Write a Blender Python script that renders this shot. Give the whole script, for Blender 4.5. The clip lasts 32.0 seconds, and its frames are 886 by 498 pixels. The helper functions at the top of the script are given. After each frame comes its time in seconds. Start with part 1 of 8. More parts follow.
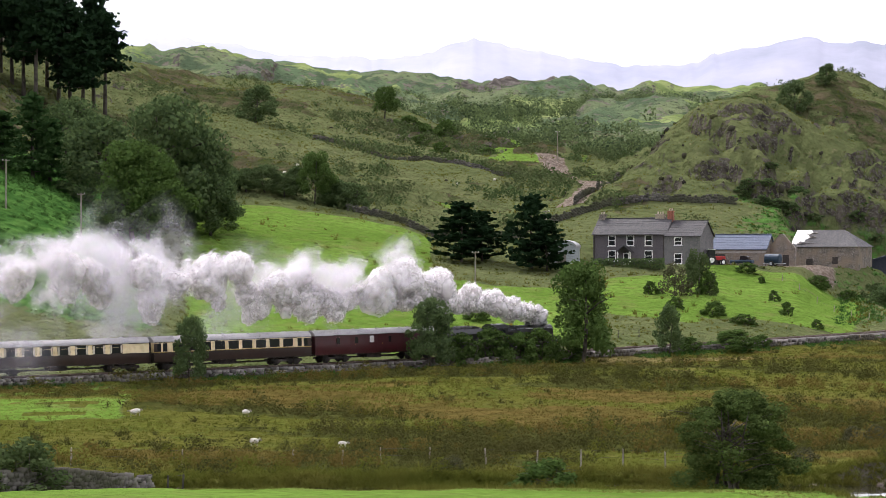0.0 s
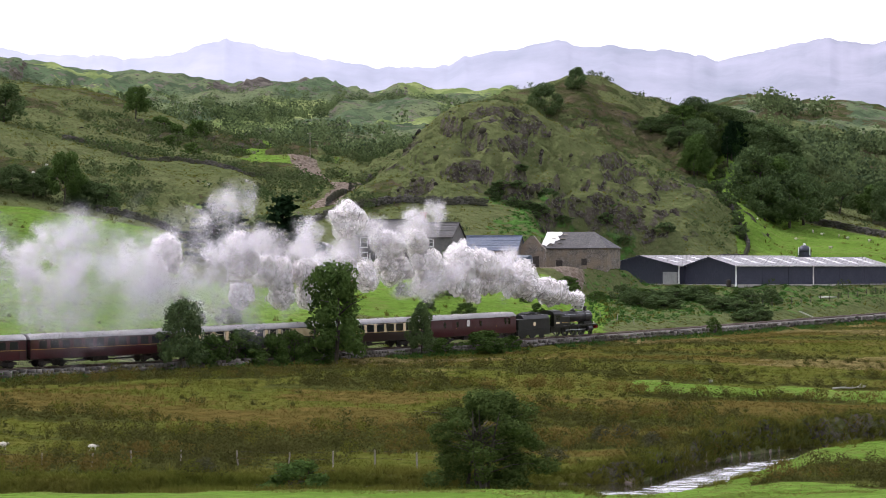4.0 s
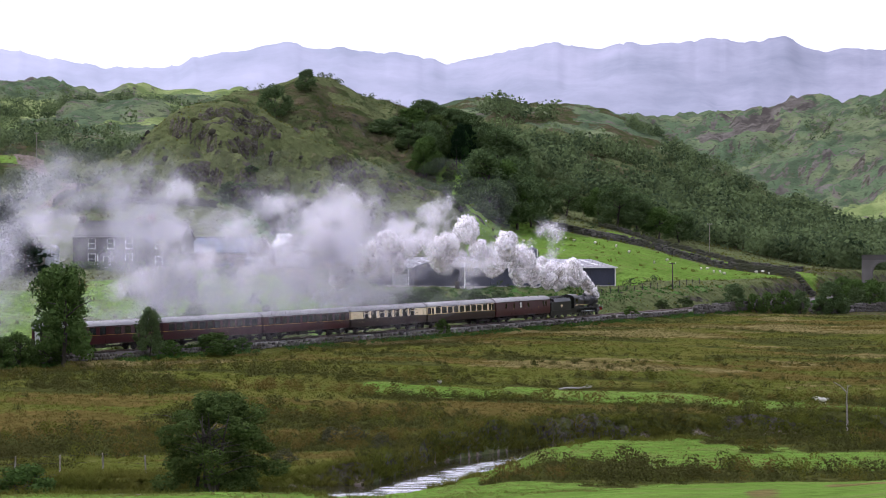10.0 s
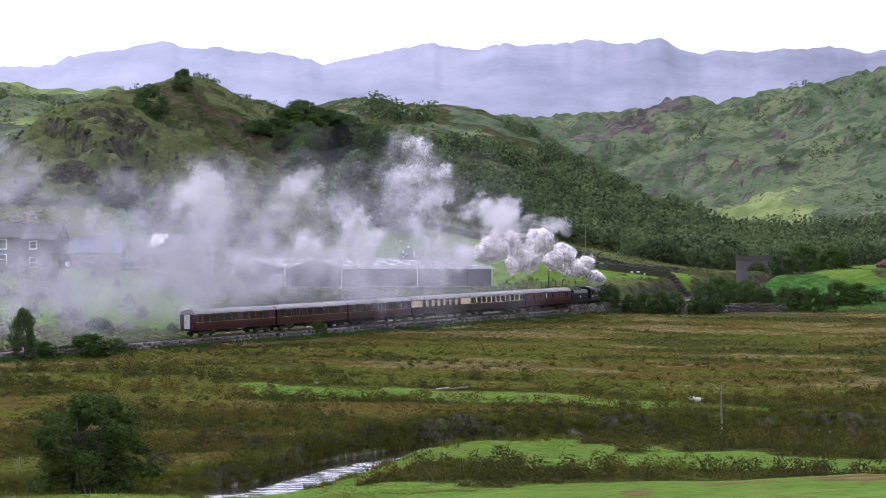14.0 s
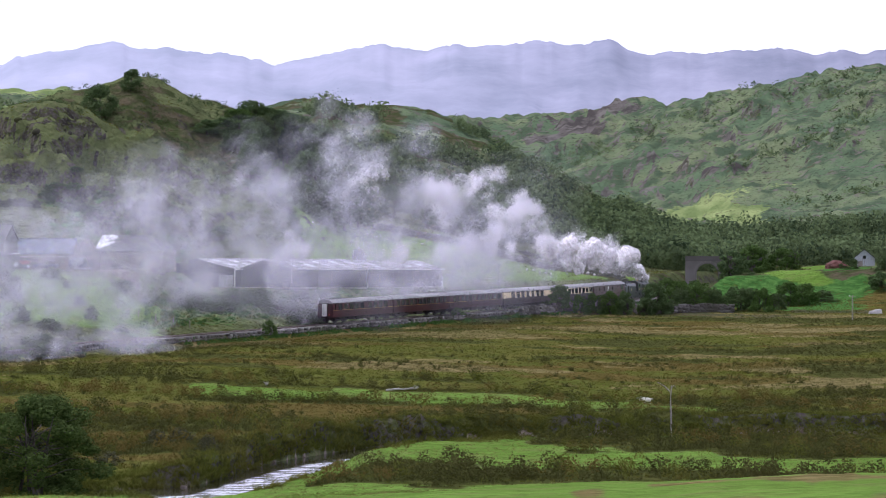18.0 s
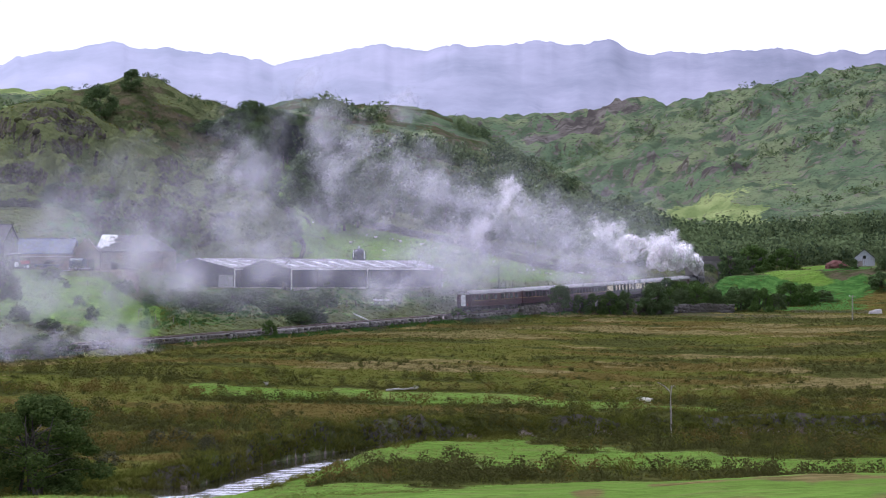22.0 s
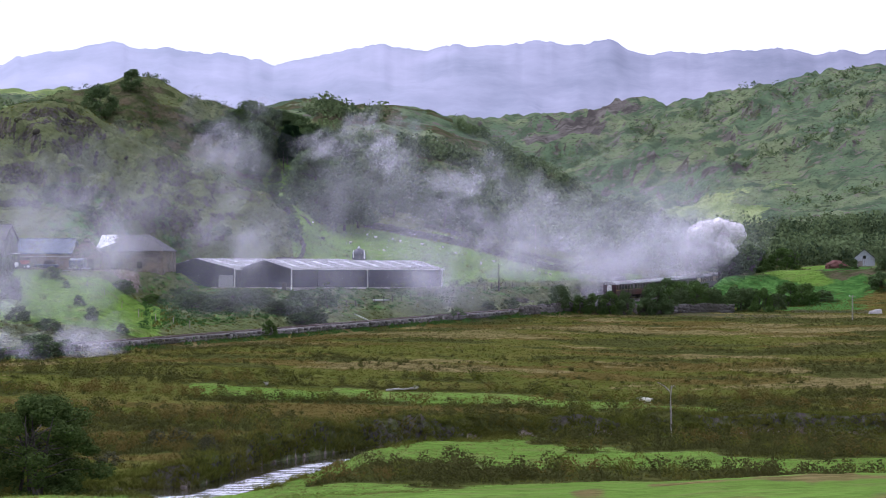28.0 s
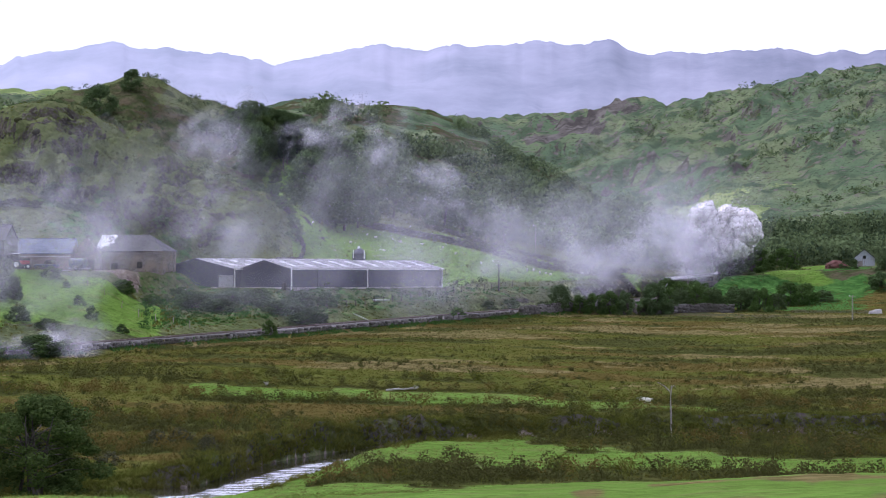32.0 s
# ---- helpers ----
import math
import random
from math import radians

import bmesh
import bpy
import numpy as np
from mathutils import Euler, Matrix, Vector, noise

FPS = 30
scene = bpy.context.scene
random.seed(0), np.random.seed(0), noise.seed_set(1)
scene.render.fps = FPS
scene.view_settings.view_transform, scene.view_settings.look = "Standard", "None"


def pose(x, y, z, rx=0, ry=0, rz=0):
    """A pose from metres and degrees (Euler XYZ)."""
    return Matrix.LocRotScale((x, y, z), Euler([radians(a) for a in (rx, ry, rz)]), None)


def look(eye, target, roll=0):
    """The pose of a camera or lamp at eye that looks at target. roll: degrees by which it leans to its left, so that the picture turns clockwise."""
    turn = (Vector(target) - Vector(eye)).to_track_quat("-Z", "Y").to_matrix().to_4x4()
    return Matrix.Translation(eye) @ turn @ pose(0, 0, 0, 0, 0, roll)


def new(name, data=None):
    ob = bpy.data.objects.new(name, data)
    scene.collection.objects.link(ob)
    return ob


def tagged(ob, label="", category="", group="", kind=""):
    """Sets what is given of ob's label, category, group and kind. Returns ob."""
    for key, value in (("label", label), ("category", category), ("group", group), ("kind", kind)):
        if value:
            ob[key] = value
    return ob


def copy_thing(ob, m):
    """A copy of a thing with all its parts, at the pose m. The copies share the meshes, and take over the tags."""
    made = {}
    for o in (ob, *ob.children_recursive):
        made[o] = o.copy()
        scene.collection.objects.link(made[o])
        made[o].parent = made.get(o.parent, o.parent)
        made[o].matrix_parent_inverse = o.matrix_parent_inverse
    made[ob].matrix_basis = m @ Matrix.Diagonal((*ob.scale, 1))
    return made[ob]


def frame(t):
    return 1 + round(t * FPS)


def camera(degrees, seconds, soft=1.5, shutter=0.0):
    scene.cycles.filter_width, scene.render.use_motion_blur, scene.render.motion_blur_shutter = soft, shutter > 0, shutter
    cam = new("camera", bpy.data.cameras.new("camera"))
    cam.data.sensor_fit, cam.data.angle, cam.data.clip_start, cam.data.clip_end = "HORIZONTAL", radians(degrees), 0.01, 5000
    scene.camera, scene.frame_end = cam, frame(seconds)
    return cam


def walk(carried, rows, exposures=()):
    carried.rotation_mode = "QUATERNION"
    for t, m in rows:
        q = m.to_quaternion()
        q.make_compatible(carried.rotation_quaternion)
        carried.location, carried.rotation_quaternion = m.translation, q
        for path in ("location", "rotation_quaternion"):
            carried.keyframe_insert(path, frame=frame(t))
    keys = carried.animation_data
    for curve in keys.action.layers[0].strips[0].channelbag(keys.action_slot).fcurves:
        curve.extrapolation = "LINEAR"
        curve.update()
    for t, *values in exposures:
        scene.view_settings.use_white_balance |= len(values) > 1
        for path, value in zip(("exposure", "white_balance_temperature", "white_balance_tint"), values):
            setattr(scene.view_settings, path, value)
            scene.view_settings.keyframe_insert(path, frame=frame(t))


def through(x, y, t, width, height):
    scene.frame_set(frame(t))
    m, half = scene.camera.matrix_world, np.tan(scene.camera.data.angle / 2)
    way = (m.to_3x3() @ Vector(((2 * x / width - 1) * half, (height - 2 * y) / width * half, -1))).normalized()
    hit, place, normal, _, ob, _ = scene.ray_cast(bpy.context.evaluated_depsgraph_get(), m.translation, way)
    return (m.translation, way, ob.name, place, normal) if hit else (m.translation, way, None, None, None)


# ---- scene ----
EYE = 15.0
# the camera stands on a tripod and pans to the right: seconds, degrees right of the last view, tilt
PAN = [(0, -16.429, .381), (0.5, -15.588, .385), (1, -14.716, .388), (1.5, -14.014, .396), (2, -13.258, .394),
       (2.5, -12.541, .401), (3, -11.805, .406), (3.5, -11.154, .409), (4.5, -9.94, .418), (5.5, -8.756, .427),
       (6, -8.143, .43), (6.5, -7.664, .434), (7, -7.16, .442), (7.5, -6.697, .448), (8, -6.128, .448),
       (8.5, -5.611, .448), (9, -5.072, .45), (9.5, -4.583, .452), (10, -4.117, .455), (10.5, -3.714, .457),
       (11, -3.312, .457), (11.5, -2.957, .458), (12, -2.605, .466), (12.5, -2.304, .468), (13, -1.94, .469)]
PAN += [(13.5, -1.564, .469), (14, -1.186, .47), (14.5, -.851, .477), (15, -.47, .475), (15.5, -.203, .479),
        (16, -.065, .482), (16.7, 0, .487), (17.5, 0, .487), (32, 0, .487)]
cam = camera(20.853, 32.0, soft=0.75)
walk(cam, [(t, pose(0, 0, EYE, 90 + tilt, 0, -az)) for t, az, tilt in PAN],
     exposures=[(0, 0.38, 6150, 18), (3, 0.26, 6100, 18), (6, 0.12, 5880, 20), (15, 0.05, 5560, 24), (32, 0.02, 5380, 26)])

# ---- world and sun ----
scene.cycles.transparent_max_bounces = 200
SUN_AZ, SUN_EL = -52.0, 48.0          # degrees right of +y, degrees up
world = bpy.data.worlds.new("world")
scene.world = world
world.use_nodes = True
wn, wl = world.node_tree.nodes, world.node_tree.links
sky = wn.new("ShaderNodeTexSky")
sky.sky_type, sky.sun_disc = "NISHITA", False
sky.sun_elevation, sky.sun_rotation = radians(SUN_EL), radians(SUN_AZ)
sky.air_density, sky.dust_density = 1.0, 3.0
cloud = wn.new("ShaderNodeMix")
cloud.data_type = "RGBA"
cloud.inputs[0].default_value = 0.86
tint = wn.new("ShaderNodeVectorMath")
tint.operation = "SCALE"
tint.inputs["Scale"].default_value = 0.12
wl.new(sky.outputs[0], tint.inputs[0])
wl.new(tint.outputs[0], cloud.inputs[6])
cloud.inputs[7].default_value = (1.17, 1.15, 1.15, 1)   # a bright, even layer of cloud
wl.new(cloud.outputs[2], wn["Background"].inputs[0])
wn["Background"].inputs[1].default_value = 1.0
sun = bpy.data.lights.new("sun", "SUN")
sun.energy, sun.angle, sun.color = 2.7, radians(5), (1.0, 0.95, 0.86)
sa, se = radians(SUN_AZ), radians(SUN_EL)
new("sun", sun).matrix_world = look((math.sin(sa) * math.cos(se) * 900, math.cos(sa) * math.cos(se) * 900, math.sin(se) * 900), (0, 0, 0))


# ---- mesh and noise helpers ----
def np_mesh(name, verts, faces, mats=(), smooth=False, attrs=None, mat_index=None):
    """A mesh from arrays; faces all have the same number of corners."""
    me = bpy.data.meshes.new(name)
    verts, faces = np.asarray(verts, np.float32), np.asarray(faces, np.int32)
    n, k = faces.shape
    me.vertices.add(len(verts))
    me.vertices.foreach_set("co", verts.ravel())
    me.loops.add(n * k)
    me.loops.foreach_set("vertex_index", faces.ravel())
    me.polygons.add(n)
    me.polygons.foreach_set("loop_start", np.arange(0, n * k, k, dtype=np.int32))
    me.polygons.foreach_set("loop_total", np.full(n, k, np.int32))
    if smooth:
        me.polygons.foreach_set("use_smooth", np.ones(n, bool))
    for m in mats:
        me.materials.append(m)
    if mat_index is not None:
        me.polygons.foreach_set("material_index", np.asarray(mat_index, np.int32))
    me.update(calc_edges=True)
    for key, val in (attrs or {}).items():
        me.attributes.new(key, "FLOAT", "POINT").data.foreach_set("value", np.asarray(val, np.float32).ravel())
    return me


def lattice(ix, iy, iz, seed):
    h = (ix * 374761393 + iy * 668265263 + iz * 2147483647 + seed * 1274126177) & 0xFFFFFFFF
    h = ((h ^ (h >> 13)) * 1274126177) & 0xFFFFFFFF
    h = ((h ^ (h >> 16)) * 2246822519) & 0xFFFFFFFF
    return ((h ^ (h >> 15)) & 0xFFFFFF) / float(0xFFFFFF)


def noise3(x, y, z, seed=0):
    """Smooth value noise, -1 to 1."""
    x, y, z = np.broadcast_arrays(np.asarray(x, float), np.asarray(y, float), np.asarray(z, float))
    fx, fy, fz = np.floor(x), np.floor(y), np.floor(z)
    u, v, w = x - fx, y - fy, z - fz
    u, v, w = (a * a * (3 - 2 * a) for a in (u, v, w))
    i, j, k = fx.astype(np.int64), fy.astype(np.int64), fz.astype(np.int64)
    out = 0
    for a in (0, 1):
        for b in (0, 1):
            for c in (0, 1):
                wt = (u if a else 1 - u) * (v if b else 1 - v) * (w if c else 1 - w)
                out = out + wt * lattice(i + a, j + b, k + c, seed)
    return out * 2 - 1


def fractal(x, y, z=0.0, octaves=4, seed=0, gain=0.5):
    out, amp, f = 0, 1.0, 1.0
    for o in range(octaves):
        out = out + amp * noise3(np.asarray(x) * f, np.asarray(y) * f, np.asarray(z) * f, seed + o)
        amp, f = amp * gain, f * 2.03
    return out


def smoothstep(a, b, x):
    t = np.clip((np.asarray(x, float) - a) / (b - a), 0, 1)
    return t * t * (3 - 2 * t)


# ---- the railway's line in plan ----
S = np.arange(-260.0, 460.0, 1.0)
near = np.clip(S, -260, 150)
HEAD = 0.5986 - 0.00231 * near + 1.1624e-5 * near ** 2 - 0.0016 * np.clip(S - 150, 0, 150)
TX, TY = np.cumsum(np.sin(HEAD)), np.cumsum(np.cos(HEAD))
TX += -64.35 - np.interp(0, S, TX)
TY += 305.1 - np.interp(0, S, TY)


def rail(s):
    """Place of the rail top on the centre line, s metres along, and the heading right of +y."""
    return np.interp(s, S, TX), np.interp(s, S, TY), 4.49 + 0.02065 * np.asarray(s, float), np.interp(s, S, HEAD)


def nearest_track(x, y):
    """Distance to the line, signed (positive on the far side), and the distance along it."""
    x, y = np.asarray(x, float), np.asarray(y, float)
    best, bs = np.full(x.shape, 1e9), np.zeros(x.shape)
    for k in range(0, len(S), 4):
        d = np.hypot(x - TX[k], y - TY[k])
        m = d < best
        best, bs = np.where(m, d, best), np.where(m, S[k], bs)
    px, py, pz, h = rail(bs)
    side = (x - px) * np.cos(h) * -1 + (y - py) * np.sin(h)
    return side, bs + (x - px) * np.sin(h) + (y - py) * np.cos(h), best


# ---- the lie of the land: lines of the ground, near to far, as (degrees right, distance, height) ----
near_edge = [(-27, 135, 2.2), (-19, 142, 1.7), (-9.5, 146, 1.4), (-7.8, 148, 1.0), (-3.8, 146, 1.3), (1.6, 142, 2.0), (5.6, 139, 2.6), (10.4, 136, 3.3)]
bench = [(-31, 372, 40), (-26.9, 360, 27), (-24.2, 352, 18), (-22.5, 355, 13.5), (-19, 355, 12.5), (-16, 350, 10), (-14, 388, 13.6), (-12.8, 396, 14.9),
         (-10, 398, 14.6), (-8, 405, 14.0), (-7, 432, 12.2), (-4, 432, 11.5), (0, 450, 11.6), (3, 490, 12.2), (5, 530, 12.5), (8, 545, 14.2), (11, 540, 15.5)]
foot = [(-31, 402, 48), (-26.9, 408, 34), (-24.2, 420, 28), (-22.5, 430, 27.2), (-20.5, 430, 26), (-18.6, 430, 24.2), (-17.5, 428, 22.5), (-16.7, 425, 20),
        (-14, 440, 21), (-12.5, 450, 25), (-10, 452, 25), (-8, 456, 23), (-5, 462, 17.5), (-2.6, 480, 16.5), (0, 500, 18), (3, 560, 15.5), (6, 600, 14.5), (11, 580, 17)]
knoll = [(-31, 470, 66), (-27, 500, 50), (-24, 520, 44), (-20, 540, 43), (-17, 520, 36), (-15, 500, 30), (-14, 480, 28), (-13, 475, 28.5), (-12.28, 485, 32), (-11.48, 500, 38.4),
         (-10.94, 508, 44), (-10.27, 512, 49.2), (-9.33, 515, 51.1), (-8.52, 515, 48.4), (-6.91, 512, 41.5), (-5.58, 508, 35.3), (-4.38, 500, 30.1), (-3.32, 505, 24), (-2.6, 520, 21),
         (0, 560, 22), (3, 590, 17.5), (6, 640, 14), (11, 620, 16)]
behind_knoll = [(-31, 510, 76), (-27, 550, 60), (-24, 570, 54), (-20, 600, 52), (-17, 590, 44), (-14, 560, 36), (-12.3, 560, 33), (-10.5, 560, 40), (-9, 565, 44), (-7, 565, 40), (-5, 560, 34), (-3.3, 556, 30),
                (-2.6, 570, 27), (0, 610, 27), (3, 640, 20), (6, 690, 15), (11, 700, 17)]
second = [(-31, 560, 94), (-26.9, 620, 73.6), (-24.2, 660, 69), (-22.5, 680, 68), (-20.2, 690, 65.8), (-19, 700, 65), (-17.6, 690, 59.5), (-16.3, 680, 53), (-15, 660, 49), (-13.6, 640, 44.5), (-12.3, 620, 40),
          (-11, 600, 45), (-10.1, 600, 53.2), (-9.06, 630, 60.3), (-8.25, 640, 61.7), (-7.31, 645, 66.3), (-6.64, 650, 64.5), (-5.58, 655, 59.3), (-4.25, 650, 52.8), (-2.93, 645, 44), (-1.5, 660, 40), (0, 680, 37.5),
          (2, 690, 30), (3.5, 700, 25), (5, 720, 21), (7, 740, 16), (11, 760, 18)]
dip = [(-31, 640, 88), (-24, 760, 60), (-17, 770, 46), (-14, 720, 40), (-11, 690, 42), (-8, 720, 50), (-5, 720, 48), (-2.9, 720, 48), (0, 760, 48), (2, 760, 38), (3.5, 760, 30), (5, 745, 24), (7, 780, 17), (11, 800, 19)]
wood_hill = [(-31, 800, 90), (-24, 900, 76), (-17, 900, 62), (-14, 900, 58), (-11, 880, 58), (-8, 860, 62), (-5.84, 850, 65.9), (-4.35, 900, 75.1), (-3.55, 910, 77.5), (-2.9, 915, 77.9), (-1.94, 920, 75.5), (-1.13, 920, 75.5),
             (-.19, 920, 74.4), (.62, 910, 67.4), (1.29, 900, 61.3), (2.1, 880, 53), (2.9, 860, 48.1), (3.71, 840, 41.4), (4.51, 810, 31), (5.2, 800, 25), (6.1, 820, 20), (11, 840, 22)]
back_dip = [(-31, 1000, 95), (-17, 1020, 72), (-11, 1000, 74), (-6, 960, 62), (-3, 990, 58), (0, 990, 50), (3, 960, 34), (5, 900, 26), (7, 900, 26), (11, 860, 26)]
right_foot = [(-31, 1100, 108), (-17, 1090, 86), (-11, 1080, 88), (-6, 1080, 74), (-1.1, 1200, 60), (2.9, 1130, 50), (4.9, 1040, 38), (6.9, 980, 34.5), (10.4, 900, 30)]
last_crest = [(-28, 1250, 129.7), (-24.37, 1250, 127.5), (-23.18, 1250, 124.9), (-22.44, 1230, 126.2), (-21.3, 1220, 120.4), (-19.4, 1220, 114.9), (-18.36, 1200, 110.2), (-18, 1200, 111.9), (-17.2, 1190, 108.4), (-16.3, 1180, 103.7),
              (-15.4, 1180, 101), (-14.97, 1180, 104.4), (-13.63, 1180, 105), (-12.5, 1180, 102.3), (-12, 1180, 99.6), (-11.5, 1180, 104), (-10.5, 1180, 99.6), (-9.6, 1180, 102.3), (-8.8, 1180, 103.9), (-6.9, 1200, 92)]
last_crest += [(-4, 1350, 87.0), (-1.1, 1500, 97.3), (.22, 1500, 104.0), (1.56, 1500, 105.6), (2.9, 1480, 107.6), (4.24, 1460, 110.8), (5.6, 1440, 113.2), (6.9, 1420, 117.1), (8.2, 1400, 120.3), (9.5, 1400, 124.1), (10.4, 1400, 125.5)]


def line_at(rows, az):
    a, r, z = np.array(rows, float).T
    return np.interp(az, a, r), np.interp(az, a, z)


def ground_profile(az):
    """Distances and heights of the ground along one bearing."""
    pts = [(0.0, 13.2), (12.0, 12.4), (60.0, 8.6)]
    e = line_at(near_edge, az)
    pts += [e, (e[0] + 9, 0.75), (204.0, 0.85)]
    b = math.radians(az)
    ang = np.degrees(np.arctan2(TX, TY))
    ok = (S > -230) & (S < 250)
    ts = float(np.interp(az, ang[ok], S[ok]))
    x, y, z, h = rail(ts)
    r = math.hypot(x, y)
    bench_r, bench_z = line_at(bench, az)
    r = min(r, bench_r - 22)
    pts += [(r - 40, 0.85 + (float(z) - 1.2) * 0.72), (r - 7, float(z) - 1.5), (r + 7, float(z) + 0.1)]
    pts += [(bench_r, bench_z)]
    for rows in (foot, knoll, behind_knoll, second, dip, wood_hill, back_dip, right_foot, last_crest):
        pts.append(line_at(rows, az))
    rl, zl = pts[-1]
    pts += [(rl + 160, zl - 30), (2400.0, 70.0), (4600.0, 40.0)]
    out = [pts[0]]
    for p in pts[1:]:
        out.append((max(p[0], out[-1][0] + 4), p[1]))
    return np.array(out, float)


def pchip(xs, ys, x):
    h, d = np.diff(xs), np.diff(ys) / np.diff(xs)
    m = np.zeros(len(xs))
    m[0], m[-1] = d[0], d[-1]
    same = d[:-1] * d[1:] > 0
    w1, w2 = 2 * h[1:] + h[:-1], h[1:] + 2 * h[:-1]
    with np.errstate(divide="ignore", invalid="ignore"):
        inner = (w1 + w2) / (w1 / d[:-1] + w2 / d[1:])
    m[1:-1] = np.where(same, inner, 0)
    k = np.clip(np.searchsorted(xs, x) - 1, 0, len(xs) - 2)
    t = (x - xs[k]) / h[k]
    return ((2 * t ** 3 - 3 * t ** 2 + 1) * ys[k] + (t ** 3 - 2 * t ** 2 + t) * h[k] * m[k]
            + (-2 * t ** 3 + 3 * t ** 2) * ys[k + 1] + (t ** 3 - t ** 2) * h[k] * m[k + 1])


VIEW_AZ = np.arange(-29.0, 12.51, 0.1)
AZ = np.concatenate([np.arange(-174.0, -29.5, 6.0), VIEW_AZ, np.arange(16.0, 181.0, 6.0)])
RR = np.concatenate([[0.5, 3, 6, 10, 16, 25, 40, 60, 80, 100, 112, 122, 130], np.arange(135, 215, 1.6), np.arange(215, 452, 2.6), np.arange(452, 530, 1.25), np.arange(530, 640, 2.6), 640 * 1.009 ** np.arange(0, 100), [1650, 1800, 2000, 2400, 3000, 3800, 4600]])
# the river's near and far banks: (degrees right, near, far)
RIVER = [(-60, 140, 150), (-22, 151, 159), (-14, 155, 162), (-9, 156, 163), (-7.2, 156, 164), (-6, 157, 166), (-5, 159, 175), (-4, 165, 187), (-3, 177, 194), (-2, 188, 200),
         (-1, 196, 204), (0, 201, 209), (2, 205, 212), (5, 208, 215), (13, 209, 216), (60, 205, 212)]
WATER = 0.1


def river_banks(az):
    a, r0, r1 = np.array(RIVER, float).T
    return np.interp(az, a, r0), np.interp(az, a, r1)


AA, RG = np.meshgrid(AZ, RR, indexing="ij")
GX, GY = RG * np.sin(np.radians(AA)), RG * np.cos(np.radians(AA))
ZB = np.array([pchip(p[:, 0], p[:, 1], RR) for p in map(ground_profile, np.clip(AZ, -31, 11.0))])
view = np.abs(AZ + 8.25) < 21
for _ in range(3):                                  # ease the joins between bearings
    Z2 = ZB.copy()
    Z2[1:-1] = 0.25 * ZB[:-2] + 0.5 * ZB[1:-1] + 0.25 * ZB[2:]
    ZB[view] = Z2[view]
side, along, dtrack = nearest_track(GX, GY)
lie = smoothstep(9, 4.2, dtrack)
ZB = ZB * (1 - lie) + lie * (rail(along)[2] - 0.55)


def pad(x, y, radius, z):
    """Level ground under a building or before it."""
    global ZB
    w = smoothstep(radius * 1.5, radius, np.hypot(GX - x, GY - y))
    ZB = ZB * (1 - w) + w * z


def polar(az, r):
    return r * math.sin(radians(az)), r * math.cos(radians(az))


# the pad at -6.0, 437 opens the camera's view of the barn's gable
for az, r, rad, z in ((-11.9, 404, 9, 15.0), (-10.6, 404, 9, 15.0), (-9.0, 418, 11, 14.8), (-7.3, 430, 9, 14.6), (-3.0, 446, 12, 11.5), (-1.2, 462, 12, 11.6), (-4.7, 446, 12, 11.7), (-5.4, 450, 12, 11.6), (-6.3, 457, 12, 11.6), (-6.0, 437, 8, 11.5), (9.93, 560, 4, 15.2)):
    pad(*polar(az, r), rad, z)
crag = smoothstep(400, 470, RG) * (1 - 0.6 * smoothstep(-2, 2, AA) * smoothstep(760, 700, RG)) * smoothstep(0, 14, dtrack - 8)
rough = fractal(GX / 34, GY / 34, 0, 4, 5)
ridged = 1 - np.abs(fractal(GX / 22, GY / 22, 0, 4, 15))
hillness = smoothstep(14, 34, ZB) * crag
ledge = 1 - np.abs(fractal(GX / 9, GY / 9, ZB / 9, 3, 17))
outcrop = smoothstep(-0.1, 0.35, fractal(GX / 45, GY / 45, 0, 3, 18))
ZB += hillness * (rough * 1.3 + (ridged - 0.6) * 2.6 * smoothstep(24, 40, ZB) + (ledge - 0.65) * 1.5 * outcrop) * (1 + smoothstep(900, 1150, RG) * (0.8 + 0.8 * smoothstep(-4, 0, AA)))
# crags: the slope breaks into ledges and short cliffs
shelf = ZB / 7.5 + 1.3 * fractal(GX / 30, GY / 30, 0, 3, 23) + 0.35 * fractal(GX / 7, GY / 7, 0, 3, 24)
step = shelf - np.floor(shelf)
cliff = smoothstep(0.34, 0.44, step) * smoothstep(0.7, 0.6, step)
knoll_zone = smoothstep(-12.2, -11.2, AA) * smoothstep(-5.2, -6.6, AA) * smoothstep(456, 466, RG) * smoothstep(508, 496, RG)
craggy = np.maximum(knoll_zone, 0.55 * outcrop * smoothstep(440, 500, RG) * smoothstep(860, 760, RG) * (AA < 1.5))
ZB += craggy * hillness * 7.5 * 0.75 * (smoothstep(0.36, 0.66, step) - step)
big = 1 - np.abs(fractal(GX / 75, GY / 75, 0, 4, 19))
ZB += hillness * smoothstep(950, 1100, RG) * (big - 0.65) * 7 * (1 - smoothstep(-60, -10, RG - line_at(last_crest, AA)[0]))
flat = (1 - hillness) * smoothstep(0, 6, dtrack - 4) * smoothstep(20, 100, RG)
ZB += flat * (fractal(GX / 7, GY / 7, 0, 3, 40) * 0.16 + fractal(GX / 2.2, GY / 2.2, 0, 2, 41) * 0.07 * smoothstep(420, 300, RG))
r_in, r_out = river_banks(AA)
wig = 0.9 * noise3(GX / 6, GY / 6, 0, 8)
low = smoothstep(r_in - 26, r_in - 4, RG) * smoothstep(r_in + 3, r_in, RG) * smoothstep(-7.6, -6.6, AA) * smoothstep(-1.6, -2.8, AA)
ZB = ZB * (1 - low) + low * np.minimum(ZB, 0.32 + 0.1 * wig)
